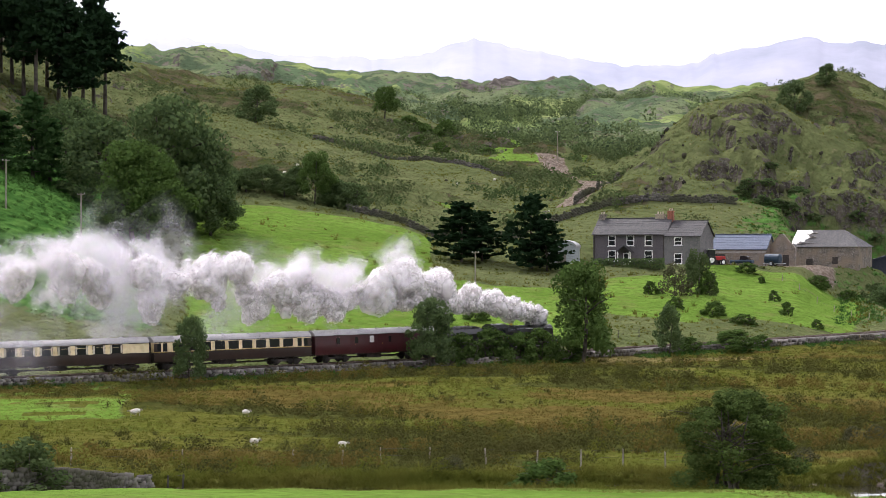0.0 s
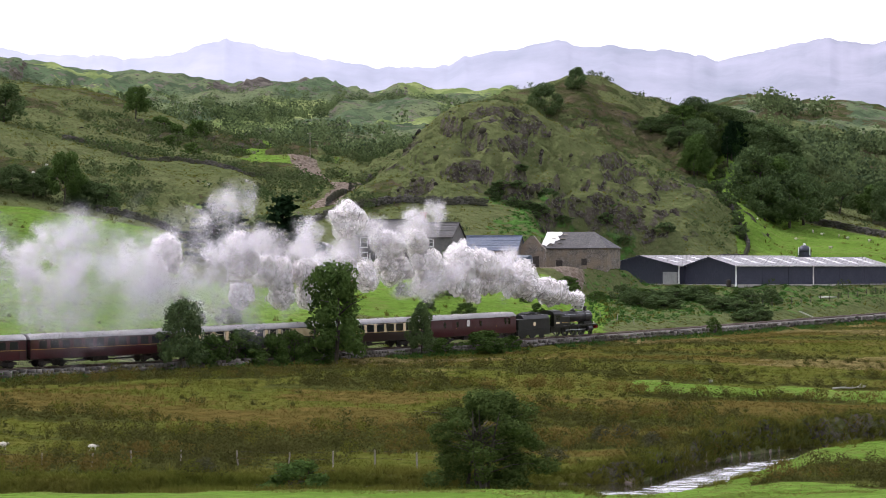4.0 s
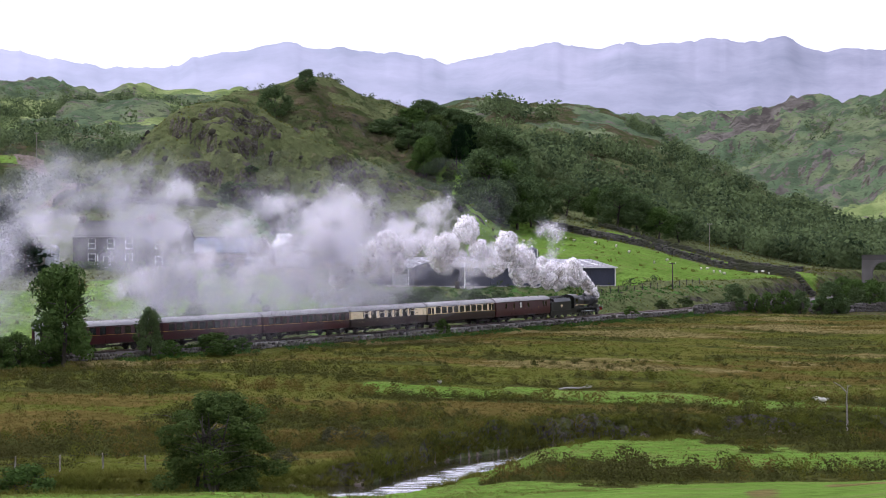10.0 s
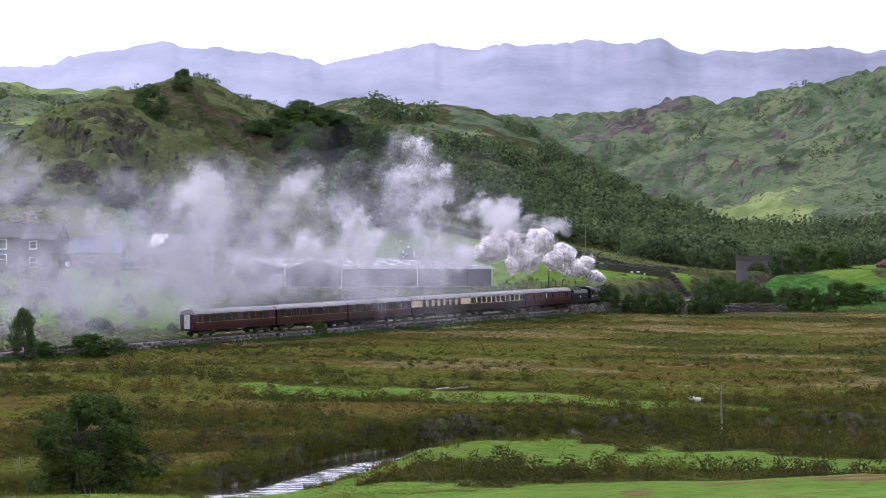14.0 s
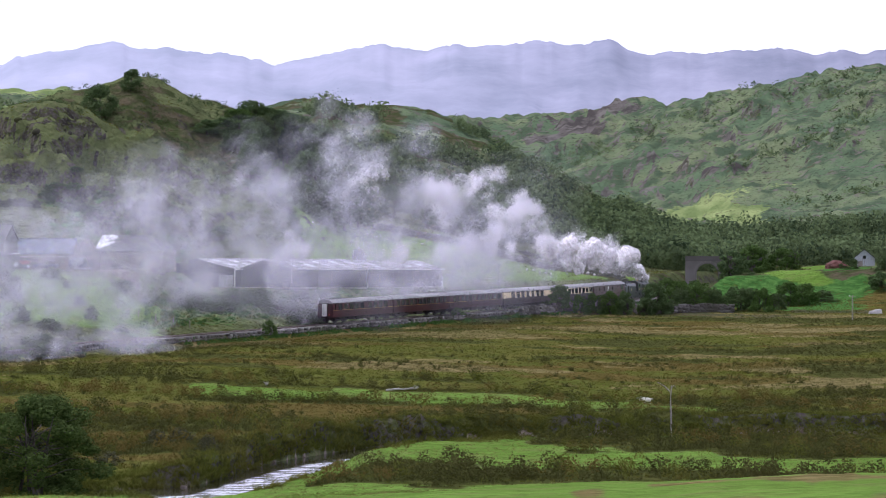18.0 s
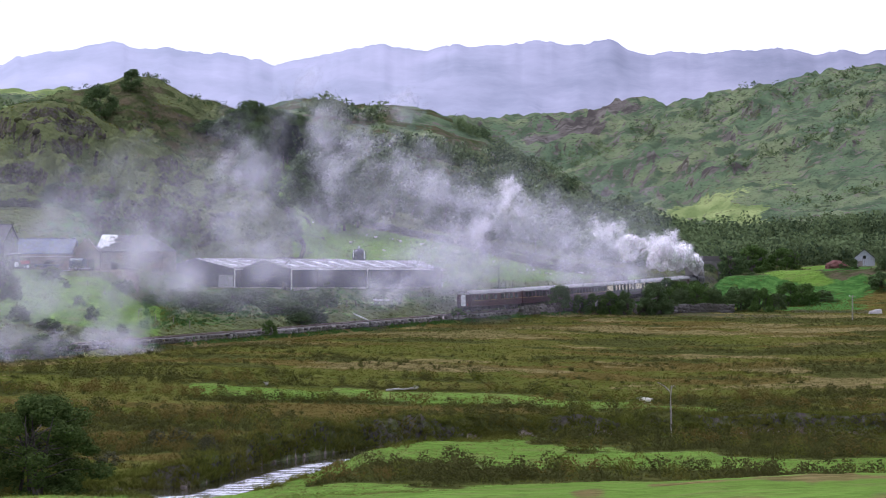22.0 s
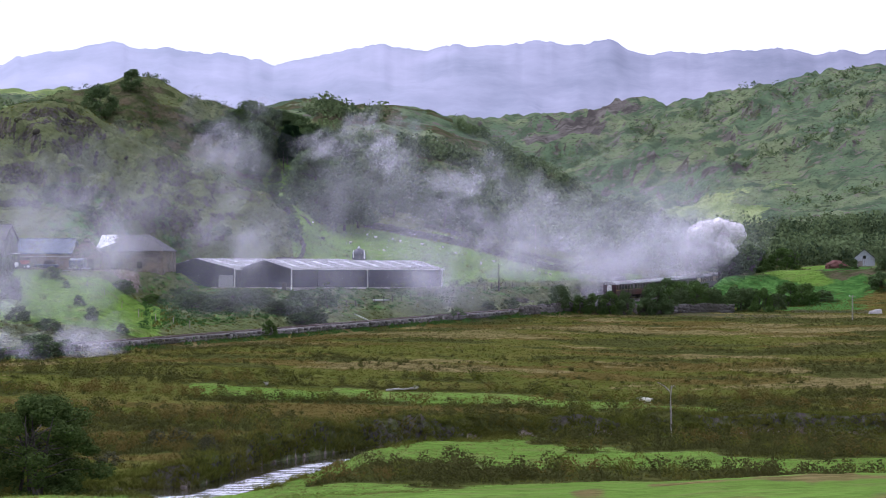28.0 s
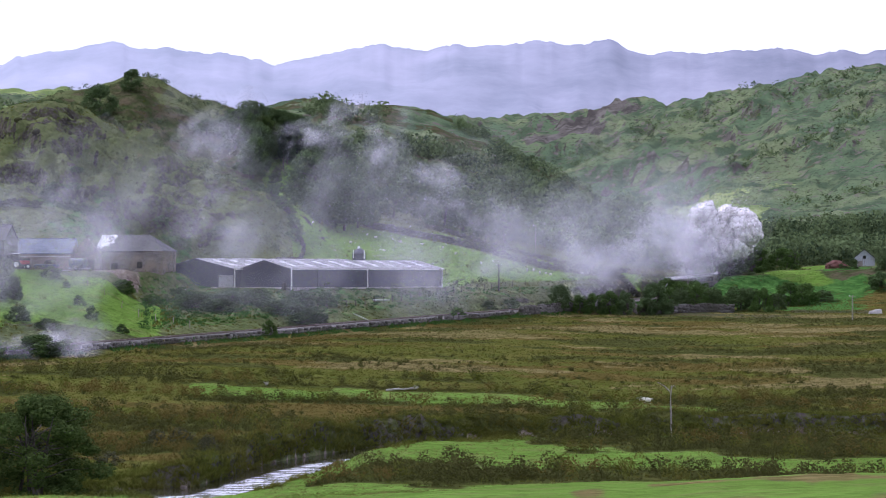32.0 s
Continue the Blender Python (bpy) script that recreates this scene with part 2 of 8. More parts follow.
bank = smoothstep(r_in - 1.5, r_in + 0.6, RG + wig) * smoothstep(r_out + 1.2, r_out - 0.4, RG + wig)
ZB = ZB * (1 - bank) + bank * (WATER - 0.55)
lip = smoothstep(r_out + 0.6, r_out + 1.8, RG + wig) * smoothstep(r_out + 9, r_out + 3, RG) * smoothstep(-8, -6, AA)
ZB += lip * (1.0 + 0.55 * noise3(GX / 4, GY / 4, 0, 9) + 0.5 * smoothstep(-5.6, -4.2, AA) * smoothstep(1.0, -1.0, AA))


def ground(x, y):
    """Height of the ground sheet."""
    az, r = math.degrees(math.atan2(x, y)), math.hypot(x, y)
    i = int(np.clip(np.searchsorted(AZ, az) - 1, 0, len(AZ) - 2))
    j = int(np.clip(np.searchsorted(RR, r) - 1, 0, len(RR) - 2))
    u, v = (az - AZ[i]) / (AZ[i + 1] - AZ[i]), (r - RR[j]) / (RR[j + 1] - RR[j])
    u, v = min(max(u, 0), 1), min(max(v, 0), 1)
    return float(ZB[i, j] * (1 - u) * (1 - v) + ZB[i + 1, j] * u * (1 - v) + ZB[i, j + 1] * (1 - u) * v + ZB[i + 1, j + 1] * u * v)


def ground_np(x, y):
    az, r = np.degrees(np.arctan2(x, y)), np.hypot(x, y)
    i = np.clip(np.searchsorted(AZ, az) - 1, 0, len(AZ) - 2)
    j = np.clip(np.searchsorted(RR, r) - 1, 0, len(RR) - 2)
    u, v = np.clip((az - AZ[i]) / (AZ[i + 1] - AZ[i]), 0, 1), np.clip((r - RR[j]) / (RR[j + 1] - RR[j]), 0, 1)
    return ZB[i, j] * (1 - u) * (1 - v) + ZB[i + 1, j] * u * (1 - v) + ZB[i, j + 1] * (1 - u) * v + ZB[i + 1, j + 1] * u * v


# ---- materials ----
def material(name, base=(0.5, 0.5, 0.5), rough=0.8, metal=0.0, vary=(), scale=1.0, bump=0.0, bump_scale=8.0, random=0.0, spec=0.3):
    """A principled material; vary: further colours that noise mixes in at two scales."""
    m = bpy.data.materials.new(name)
    m.use_nodes = True
    n, l = m.node_tree.nodes, m.node_tree.links
    b = n["Principled BSDF"]
    b.inputs["Roughness"].default_value, b.inputs["Metallic"].default_value = rough, metal
    b.inputs["Specular IOR Level"].default_value = spec
    b.inputs["Base Color"].default_value = (*base, 1)
    co = n.new("ShaderNodeTexCoord")
    last = None
    for k, c in enumerate(vary):
        tex = n.new("ShaderNodeTexNoise")
        tex.inputs["Scale"].default_value = scale * (1, 5.3, 0.31)[k % 3]
        tex.inputs["Detail"].default_value = 5
        l.new(co.outputs["Object"], tex.inputs["Vector"])
        ramp = n.new("ShaderNodeMapRange")
        ramp.inputs[1].default_value, ramp.inputs[2].default_value = 0.42, 0.62
        l.new(tex.outputs["Fac"], ramp.inputs[0])
        mix = n.new("ShaderNodeMix")
        mix.data_type = "RGBA"
        l.new(ramp.outputs[0], mix.inputs[0])
        if last:
            l.new(last, mix.inputs[6])
        else:
            mix.inputs[6].default_value = (*base, 1)
        mix.inputs[7].default_value = (*c, 1)
        last = mix.outputs[2]
    if random:
        info = n.new("ShaderNodeObjectInfo")
        hsv = n.new("ShaderNodeHueSaturation")
        mr = n.new("ShaderNodeMapRange")
        mr.inputs[3].default_value, mr.inputs[4].default_value = 1 - random, 1 + random
        l.new(info.outputs["Random"], mr.inputs[0])
        l.new(mr.outputs[0], hsv.inputs["Value"])
        if last:
            l.new(last, hsv.inputs["Color"])
        else:
            hsv.inputs["Color"].default_value = (*base, 1)
        last = hsv.outputs[0]
    if last:
        l.new(last, b.inputs["Base Color"])
    if bump:
        tex = n.new("ShaderNodeTexNoise")
        tex.inputs["Scale"].default_value, tex.inputs["Detail"].default_value = bump_scale, 4
        l.new(co.outputs["Object"], tex.inputs["Vector"])
        bp = n.new("ShaderNodeBump")
        bp.inputs["Strength"].default_value, bp.inputs["Distance"].default_value = bump, 0.2
        l.new(tex.outputs["Fac"], bp.inputs["Height"])
        l.new(bp.outputs[0], b.inputs["Normal"])
    return m


def leaf_material(name, dark, light, yellow=None, through=0.25):
    """Foliage: each leaf takes its own shade; a little light passes through."""
    m = bpy.data.materials.new(name)
    m.use_nodes = True
    n, l = m.node_tree.nodes, m.node_tree.links
    b = n["Principled BSDF"]
    b.inputs["Roughness"].default_value = 0.85
    b.inputs["Specular IOR Level"].default_value = 0.0
    geo = n.new("ShaderNodeNewGeometry")
    mix = n.new("ShaderNodeMix")
    mix.data_type = "RGBA"
    mix.inputs[6].default_value, mix.inputs[7].default_value = (*dark, 1), (*light, 1)
    l.new(geo.outputs["Random Per Island"], mix.inputs[0])
    co = n.new("ShaderNodeTexCoord")
    tex = n.new("ShaderNodeTexNoise")
    tex.inputs["Scale"].default_value = 0.12
    l.new(co.outputs["Object"], tex.inputs["Vector"])
    ramp = n.new("ShaderNodeMapRange")
    ramp.inputs[1].default_value, ramp.inputs[2].default_value = 0.4, 0.62
    l.new(tex.outputs["Fac"], ramp.inputs[0])
    mix2 = n.new("ShaderNodeMix")
    mix2.data_type = "RGBA"
    l.new(ramp.outputs[0], mix2.inputs[0])
    l.new(mix.outputs[2], mix2.inputs[6])
    mix2.inputs[7].default_value = (*(yellow or light), 1)
    l.new(mix2.outputs[2], b.inputs["Base Color"])
    tr = n.new("ShaderNodeBsdfTranslucent")
    l.new(mix2.outputs[2], tr.inputs["Color"])
    sh = n.new("ShaderNodeMixShader")
    sh.inputs[0].default_value = through
    l.new(b.outputs[0], sh.inputs[1])
    l.new(tr.outputs[0], sh.inputs[2])
    l.new(sh.outputs[0], n["Material Output"].inputs[0])
    return m


def ground_material():
    """Grass, rushes, bracken, bare rock and gravel, shared out by masks stored on the ground; a sunlit patch and
    distance haze are put into the colours.
    """
    m = bpy.data.materials.new("ground_cover")
    m.use_nodes = True
    n, l = m.node_tree.nodes, m.node_tree.links
    b = n["Principled BSDF"]
    b.inputs["Roughness"].default_value = 1.0
    b.inputs["Specular IOR Level"].default_value = 0.0
    co = n.new("ShaderNodeTexCoord")

    def noise(scale, lo, hi, detail=6):
        t = n.new("ShaderNodeTexNoise")
        t.inputs["Scale"].default_value, t.inputs["Detail"].default_value = scale, detail
        l.new(co.outputs["Object"], t.inputs["Vector"])
        r = n.new("ShaderNodeMapRange")
        r.inputs[1].default_value, r.inputs[2].default_value = lo, hi
        l.new(t.outputs["Fac"], r.inputs[0])
        return r.outputs[0]

    def mixed(fac, a, c):
        x = n.new("ShaderNodeMix")
        x.data_type = "RGBA"
        l.new(fac, x.inputs[0])
        for k, v in ((6, a), (7, c)):
            if isinstance(v, tuple):
                x.inputs[k].default_value = (*v, 1)
            else:
                l.new(v, x.inputs[k])
        return x.outputs[2]

    def mask(key, soft=0.35):
        a = n.new("ShaderNodeAttribute")
        a.attribute_name = key
        t = n.new("ShaderNodeTexNoise")
        t.inputs["Scale"].default_value, t.inputs["Detail"].default_value = 0.5, 5
        l.new(co.outputs["Object"], t.inputs["Vector"])
        s = n.new("ShaderNodeMath")
        s.operation = "MULTIPLY_ADD"
        l.new(t.outputs["Fac"], s.inputs[0])
        s.inputs[1].default_value = soft * 2
        l.new(a.outputs["Fac"], s.inputs[2])
        r = n.new("ShaderNodeMapRange")
        r.inputs[1].default_value, r.inputs[2].default_value = 0.42 + soft, 0.58 + soft
        l.new(s.outputs[0], r.inputs[0])
        return r.outputs[0]

    # hill grass with extra blue: haze over the slopes is painted into it
    hill = mixed(noise(0.034, 0.446, 0.956), (0.100, 0.119, 0.047), (0.141, 0.151, 0.068))
    hill = mixed(noise(0.170, 0.478, 0.988), hill, (0.074, 0.095, 0.038))
    hill = mixed(noise(1.062, 0.590, 0.826), hill, (0.187, 0.165, 0.096))
    hill = mixed(noise(0.476, 0.562, 0.988), hill, (0.057, 0.072, 0.032))
    pasture = mixed(noise(0.06, 0.4, 0.62), (0.105, 0.185, 0.028), (0.14, 0.235, 0.04))
    pasture = mixed(noise(0.9, 0.46, 0.68), pasture, (0.095, 0.155, 0.027))
    pasture = mixed(noise(0.25, 0.52, 0.7), pasture, (0.14, 0.18, 0.045))
    marsh = mixed(noise(0.040, 0.479, 0.661), (0.082, 0.093, 0.016), (0.105, 0.100, 0.023))
    marsh = mixed(noise(0.228, 0.524, 0.707), marsh, (0.071, 0.087, 0.016))
    marsh = mixed(noise(1.4, 0.5, 0.7), marsh, (0.116, 0.116, 0.033))
    russet = mixed(noise(0.336, 0.448, 0.694), (0.090, 0.074, 0.020), (0.123, 0.092, 0.028))
    tan = mixed(noise(0.5, 0.4, 0.62), (0.12, 0.105, 0.036), (0.19, 0.155, 0.065))
    deep = mixed(noise(0.660, 0.440, 0.682), (0.051, 0.058, 0.015), (0.079, 0.081, 0.023))
    # pale grass of the far hills, and the colour of a painted sunlit patch
    pale = mixed(noise(0.05, 0.42, 0.6), (0.15, 0.2, 0.07), (0.26, 0.31, 0.12))
    fern = mixed(noise(0.5, 0.42, 0.6), (0.04, 0.105, 0.022), (0.075, 0.16, 0.035))
    heath = mixed(noise(0.25, 0.4, 0.62), (0.045, 0.06, 0.02), (0.09, 0.075, 0.045))
    rock = mixed(noise(0.35, 0.4, 0.6), (0.035, 0.031, 0.026), (0.09, 0.078, 0.064))
    rock = mixed(noise(1.1, 0.5, 0.6), rock, (0.07, 0.08, 0.028))
    rock = mixed(noise(2.0, 0.5, 0.7), rock, (0.115, 0.11, 0.09))
    dirt = mixed(noise(1.5, 0.4, 0.6), (0.13, 0.1, 0.075), (0.24, 0.2, 0.17))
    # moorland colours with distance haze mixed in: greyer, bluer, lighter
    moor = mixed(noise(0.02, 0.42, 0.6), (0.1, 0.145, 0.078), (0.165, 0.195, 0.1))
    moor = mixed(noise(0.075, 0.48, 0.6), moor, (0.07, 0.1, 0.056))
    moor = mixed(noise(0.2, 0.55, 0.68), moor, (0.15, 0.13, 0.11))
    moor = mixed(noise(0.45, 0.57, 0.68), moor, (0.055, 0.07, 0.04))
    crag = mixed(noise(0.12, 0.4, 0.62), (0.07, 0.062, 0.055), (0.165, 0.15, 0.132))
    c = mixed(mask("moor", 0.3), hill, moor)
    c = mixed(mask("marsh"), c, marsh)
    c = mixed(mask("russet", 0.6), c, russet)
    c = mixed(mask("tan", 0.6), c, tan)
    c = mixed(mask("deep", 0.5), c, deep)
    c = mixed(mask("pale", 0.7), c, pale)
    c = mixed(mask("crag", 0.7), c, crag)
    c = mixed(mask("fern", 0.6), c, fern)
    c = mixed(mask("heath", 0.7), c, heath)
    c = mixed(mask("pasture", 0.25), c, pasture)
    c = mixed(mask("rock", 0.5), c, rock)
    c = mixed(mask("dirt", 0.3), c, dirt)
    l.new(c, b.inputs["Base Color"])
    bp = n.new("ShaderNodeBump")
    bp.inputs["Strength"].default_value, bp.inputs["Distance"].default_value = 1.0, 1.3
    l.new(noise(0.5, 0.2, 0.8, 9), bp.inputs["Height"])
    l.new(bp.outputs[0], b.inputs["Normal"])
    return m


# ---- the ground sheet ----
slope_r = np.gradient(ZB, RR, axis=1)
steep = np.abs(slope_r) + np.abs(np.gradient(ZB, axis=0)) / np.maximum(RG * radians(0.1), 0.2) * (np.abs(AA + 8.25) < 20)


def stretch(a0, a1, r0, r1, soft_a=0.4, soft_r=8.0, wob=0.0, seed=0):
    """A patch of the plan by bearing and distance, with an uneven rim."""
    w = wob * fractal(GX / 18, GY / 18, 0, 3, seed)
    a, r = AA + w * 0.3, RG + w * 8
    return smoothstep(a0 - soft_a, a0 + soft_a, a) * smoothstep(a1 + soft_a, a1 - soft_a, a) * smoothstep(r0 - soft_r, r0 + soft_r, r) * smoothstep(r1 + soft_r, r1 - soft_r, r)


def field_wall_r(az):
    return np.interp(az, [-4.2, -3, -2, 0, 2, 4.6], [630, 602, 568, 548, 533, 512])


bench_r, foot_r = line_at(bench, AA)[0], line_at(foot, AA)[0]
past_track = side > 3
marsh = smoothstep(-1, 1, RG - r_out) * (side < -3) * smoothstep(700, 600, RG) * smoothstep(9.0, 6.0, dtrack * 0 + ZB - 6)
lawn_noise = fractal(GX / 13, GY / 5, 0, 3, 77)
pasture = smoothstep(r_in + 1, r_in - 1, RG)                                  # near bank
pasture = np.maximum(pasture, marsh * smoothstep(8.5, 4.5, np.abs(RG - (np.interp(AA, [-7, -2, 2, 5, 9.5, 12], [255, 254, 250, 241, 225, 220]) + 2.5 * noise3(AA * 0.9, 3, 0, 4)))) * smoothstep(-6.5, -5.5, AA) * (0.55 + 0.6 * (lawn_noise > -0.35)))
pasture = np.maximum(pasture, marsh * stretch(-30, -23.6, 222, 262, 0.5, 6, 1.2, 5) * (lawn_noise > -0.1))
pasture = np.maximum(pasture, stretch(-22.6, -16.7, 300, 424, 0.35, 4, 0.3, 6) * past_track)
pasture = np.maximum(pasture, stretch(-16.7, -12.6, 312, 372, 0.4, 5, 0.6, 7) * past_track)
pasture = np.maximum(pasture, stretch(-12.6, -10.2, 345, 385, 0.4, 4, 0.8, 8) * past_track)
pasture = np.maximum(pasture, stretch(-10.2, -6.6, 348, 402, 0.5, 4, 0.8, 9) * past_track)
pasture = np.maximum(pasture, smoothstep(-0.15, 0.15, AA + 4.5 - (620 - RG) / 150) * smoothstep(5.2, 4.6, AA) * smoothstep(3, -3, RG - field_wall_r(AA)) * smoothstep(4, 10, RG - bench_r))
pasture = np.maximum(pasture, smoothstep(-0.6, 0, AA) * smoothstep(5.0, 4.4, AA) * smoothstep(8, 11, RG - field_wall_r(AA)) * smoothstep(34, 30, RG - field_wall_r(AA)))
pasture = np.maximum(pasture, 0.8 * stretch(7.8, 9.5, 536, 566, 0.4, 6, 2.5, 11))
pasture = np.maximum(pasture, 0.75 * stretch(-16.4, -12.8, 470, 640, 0.6, 15, 2.5, 12) * (fractal(GX / 25, GY / 25, 0, 3, 13) > 0.18))
# sunlit patch on the far hillside, put into the colour as lighter grass
pale = stretch(2.9, 7.4, 950, 1085, 0.8, 22, 3.0, 14) * smoothstep(-0.5, 0.3, fractal(GX / 40, GY / 30, 0, 3, 19))
marsh_rim = marsh * (1 - pasture)
rag = 3 * fractal(GX / 9, GY / 4, 0, 3, 31)
near_rush = smoothstep(-1.5, 1.5, RG + rag - 160) * smoothstep(1.5, -1.5, RG + rag - np.interp(AA, [-3.6, -2.6, -1, 2, 8, 12], [160, 172, 177, 171, 168, 167])) * smoothstep(-3.6, -2.9, AA)
near_rush = np.maximum(near_rush, smoothstep(-1.5, 1.5, RG + rag - np.interp(AA, [1.8, 3, 6, 12], [200, 190, 186, 184])) * smoothstep(1.5, -1.5, RG + rag - np.interp(AA, [1.8, 3, 12], [200, 205, 203])) * smoothstep(1.6, 2.2, AA))
near_rush = near_rush * (RG < r_in - 2)
pasture = pasture * (1 - near_rush)
mown = smoothstep(152, 147, RG) * smoothstep(-1, 4, AA) * smoothstep(-0.3, 0.4, fractal(GX / 6, GY / 2.5, 0, 4, 37))
pasture = pasture * (1 - 0.75 * mown)
marsh_all = np.maximum(marsh_rim, near_rush)
fern = stretch(-31, -23.2, 306, 420, 0.5, 8, 0.4, 21) * past_track
fern = np.maximum(fern, stretch(-9.6, -5.2, 436, 474, 0.5, 6, 1.5, 22) * 0.5)
fern = np.maximum(fern, 0.4 * smoothstep(-8, -7, AA) * smoothstep(6.5, 5.5, AA) * smoothstep(5, 9, side) * smoothstep(2, -4, RG - bench_r) * (RG < 560))
fern = np.maximum(fern, 0.7 * stretch(5.2, 10, 482, 545, 0.4, 6, 1.5, 24))
# takes over by distance alone, as the painted haze does
moor = smoothstep(780, 860, RG)
heath = (1 - 0.85 * smoothstep(-12, -11, AA) * smoothstep(-2.5, -3.5, AA) * smoothstep(600, 570, RG)) * smoothstep(0.05, 0.45, fractal(GX / 40, GY / 40, 0, 4, 25) + 0.5 * fractal(GX / 9, GY / 9, 0, 3, 26)) * smoothstep(430, 470, RG) * (1 - 0.7 * smoothstep(850, 1000, RG))
rock = smoothstep(0.75, 1.25, steep) * smoothstep(420, 450, RG) * smoothstep(-0.35, 0.25, fractal(GX / 16, GY / 16, ZB / 8, 3, 27))
broken = smoothstep(-0.45, 0.25, fractal(GX / 4.5, GY / 4.5, ZB / 3, 3, 28))
rock = np.maximum(0.6 * rock, broken * cliff * craggy * hillness * smoothstep(-0.15, 0.25, fractal(GX / 14, GY / 14, ZB / 8, 3, 29)) * 1.5)
pale = np.maximum(pale, 0.7 * smoothstep(860, 960, RG) * smoothstep(-5, -7, AA) * smoothstep(0.0, 0.35, fractal(GX / 38, GY / 38, 0, 4, 36)))
clusters = smoothstep(-0.1, 0.3, fractal(GX / 85, GY / 85, 0, 3, 35))
crag_far = smoothstep(880, 980, RG) * smoothstep(0.12, 0.5, fractal(GX / 20, GY / 20, ZB / 9, 4, 30) + 0.25 * clusters - 0.1) * clusters * (1 - pale) * (ZB > 48)
crag_far = np.maximum(crag_far, 0.8 * smoothstep(0.9, 1.4, steep) * smoothstep(880, 980, RG))
# the wet meadow's mosaic
lawn_r = np.interp(AA, [-7, -2, 2, 5, 9.5, 12], [255, 254, 250, 241, 225, 220])
russet = marsh_rim * smoothstep(-0.1, 0.7, fractal(GX / 34, GY / 13, 0, 4, 53) - 0.22 + 0.4 * smoothstep(-16, -4, AA) + 0.35 * smoothstep(290, 260, RG) * smoothstep(240, 255, RG))
tan = marsh_rim * smoothstep(0.25, 0.75, fractal(GX / 30, GY / 14, 0, 4, 51) + 0.22 * smoothstep(300, 380, RG) * smoothstep(-8, 0, AA)) * smoothstep(255, 290, RG) * smoothstep(485, 455, RG)
deep = marsh_rim * smoothstep(0.05, 0.7, fractal(GX / 26, GY / 9, 0, 4, 52))
edge = np.abs(RG - lawn_r) + 2.5 * fractal(GX / 8, GY / 4, 0, 3, 54)
deep = np.maximum(deep, marsh_rim * smoothstep(-7, -5.6, AA) * smoothstep(14, 11, edge) * smoothstep(5, 8, edge) * 0.8)
deep = np.maximum(deep, marsh_rim * smoothstep(-7.5, -6, AA) * smoothstep(14, 6, RG - r_out + 9 * fractal(GX / 9, GY / 4, 0, 3, 55)) * 0.85)
deep = np.maximum(deep, near_rush)
tan, russet = np.maximum(tan * (1 - deep), mown), russet * (1 - deep)
ang_road = -13.35 + 0.55 * np.sin((RG - 470) / 28.0)
dirt = smoothstep(0.42, 0.26, np.abs(AA - ang_road)) * (RG > 468) * (RG < 600)
dirt = np.maximum(dirt, smoothstep(4.3, 3.6, dtrack) * (np.abs(AA) < 40))
dirt = np.maximum(dirt, smoothstep(0.8, 1.0, bank) * (ZB < 0.0))
rock = np.maximum(rock, smoothstep(-0.6, 0.6, RG - r_out) * smoothstep(3.2, 1.8, RG - r_out) * smoothstep(-8, -6.5, AA) * smoothstep(-0.5, 0.1, fractal(GX / 5, GY / 5, 0, 3, 56)))   # bare eroded bank
dirt = np.maximum(dirt, stretch(-12.2, -10.0, 150, 157, 0.25, 1.5, 0.4, 33))
dirt = np.maximum(dirt, stretch(-10.2, -7.2, 408, 420, 0.3, 3, 0.2, 34))

n_az, n_r = ZB.shape
gv = np.stack([GX, GY, ZB], -1).reshape(-1, 3)
idx = np.arange(n_az * n_r).reshape(n_az, n_r)
nxt = np.roll(idx, -1, axis=0)
gf = np.stack([idx[:, :-1], idx[:, 1:], nxt[:, 1:], nxt[:, :-1]], -1).reshape(-1, 4)
centre = len(gv)
gv = np.concatenate([gv, [[0, 0, gv[idx[:, 0], 2].mean()]]])
gf = np.concatenate([gf, np.stack([idx[:-1:2, 0], idx[1::2, 0][:len(idx[:-1:2])], nxt[1::2, 0][:len(idx[:-1:2])], np.full(len(idx[:-1:2]), centre)], -1)])
GROUND = ground_material()
gm = np_mesh("ground", gv, gf, [GROUND], True, {k: np.append(v.ravel(), 0) for k, v in dict(marsh=marsh_all, pasture=pasture, fern=fern, heath=heath, rock=rock, dirt=dirt, moor=moor, russet=russet, tan=tan, deep=deep, pale=pale, crag=crag_far).items()})
tagged(new("ground", gm), "green valley floor, marshy meadow and rough rocky hillsides", "ground", kind="structure")


def mask_at(field, x, y):
    az, r = np.degrees(np.arctan2(x, y)), np.hypot(x, y)
    i = np.clip(np.searchsorted(AZ, az) - 1, 0, len(AZ) - 2)
    j = np.clip(np.searchsorted(RR, r) - 1, 0, len(RR) - 2)
    return field[i, j]


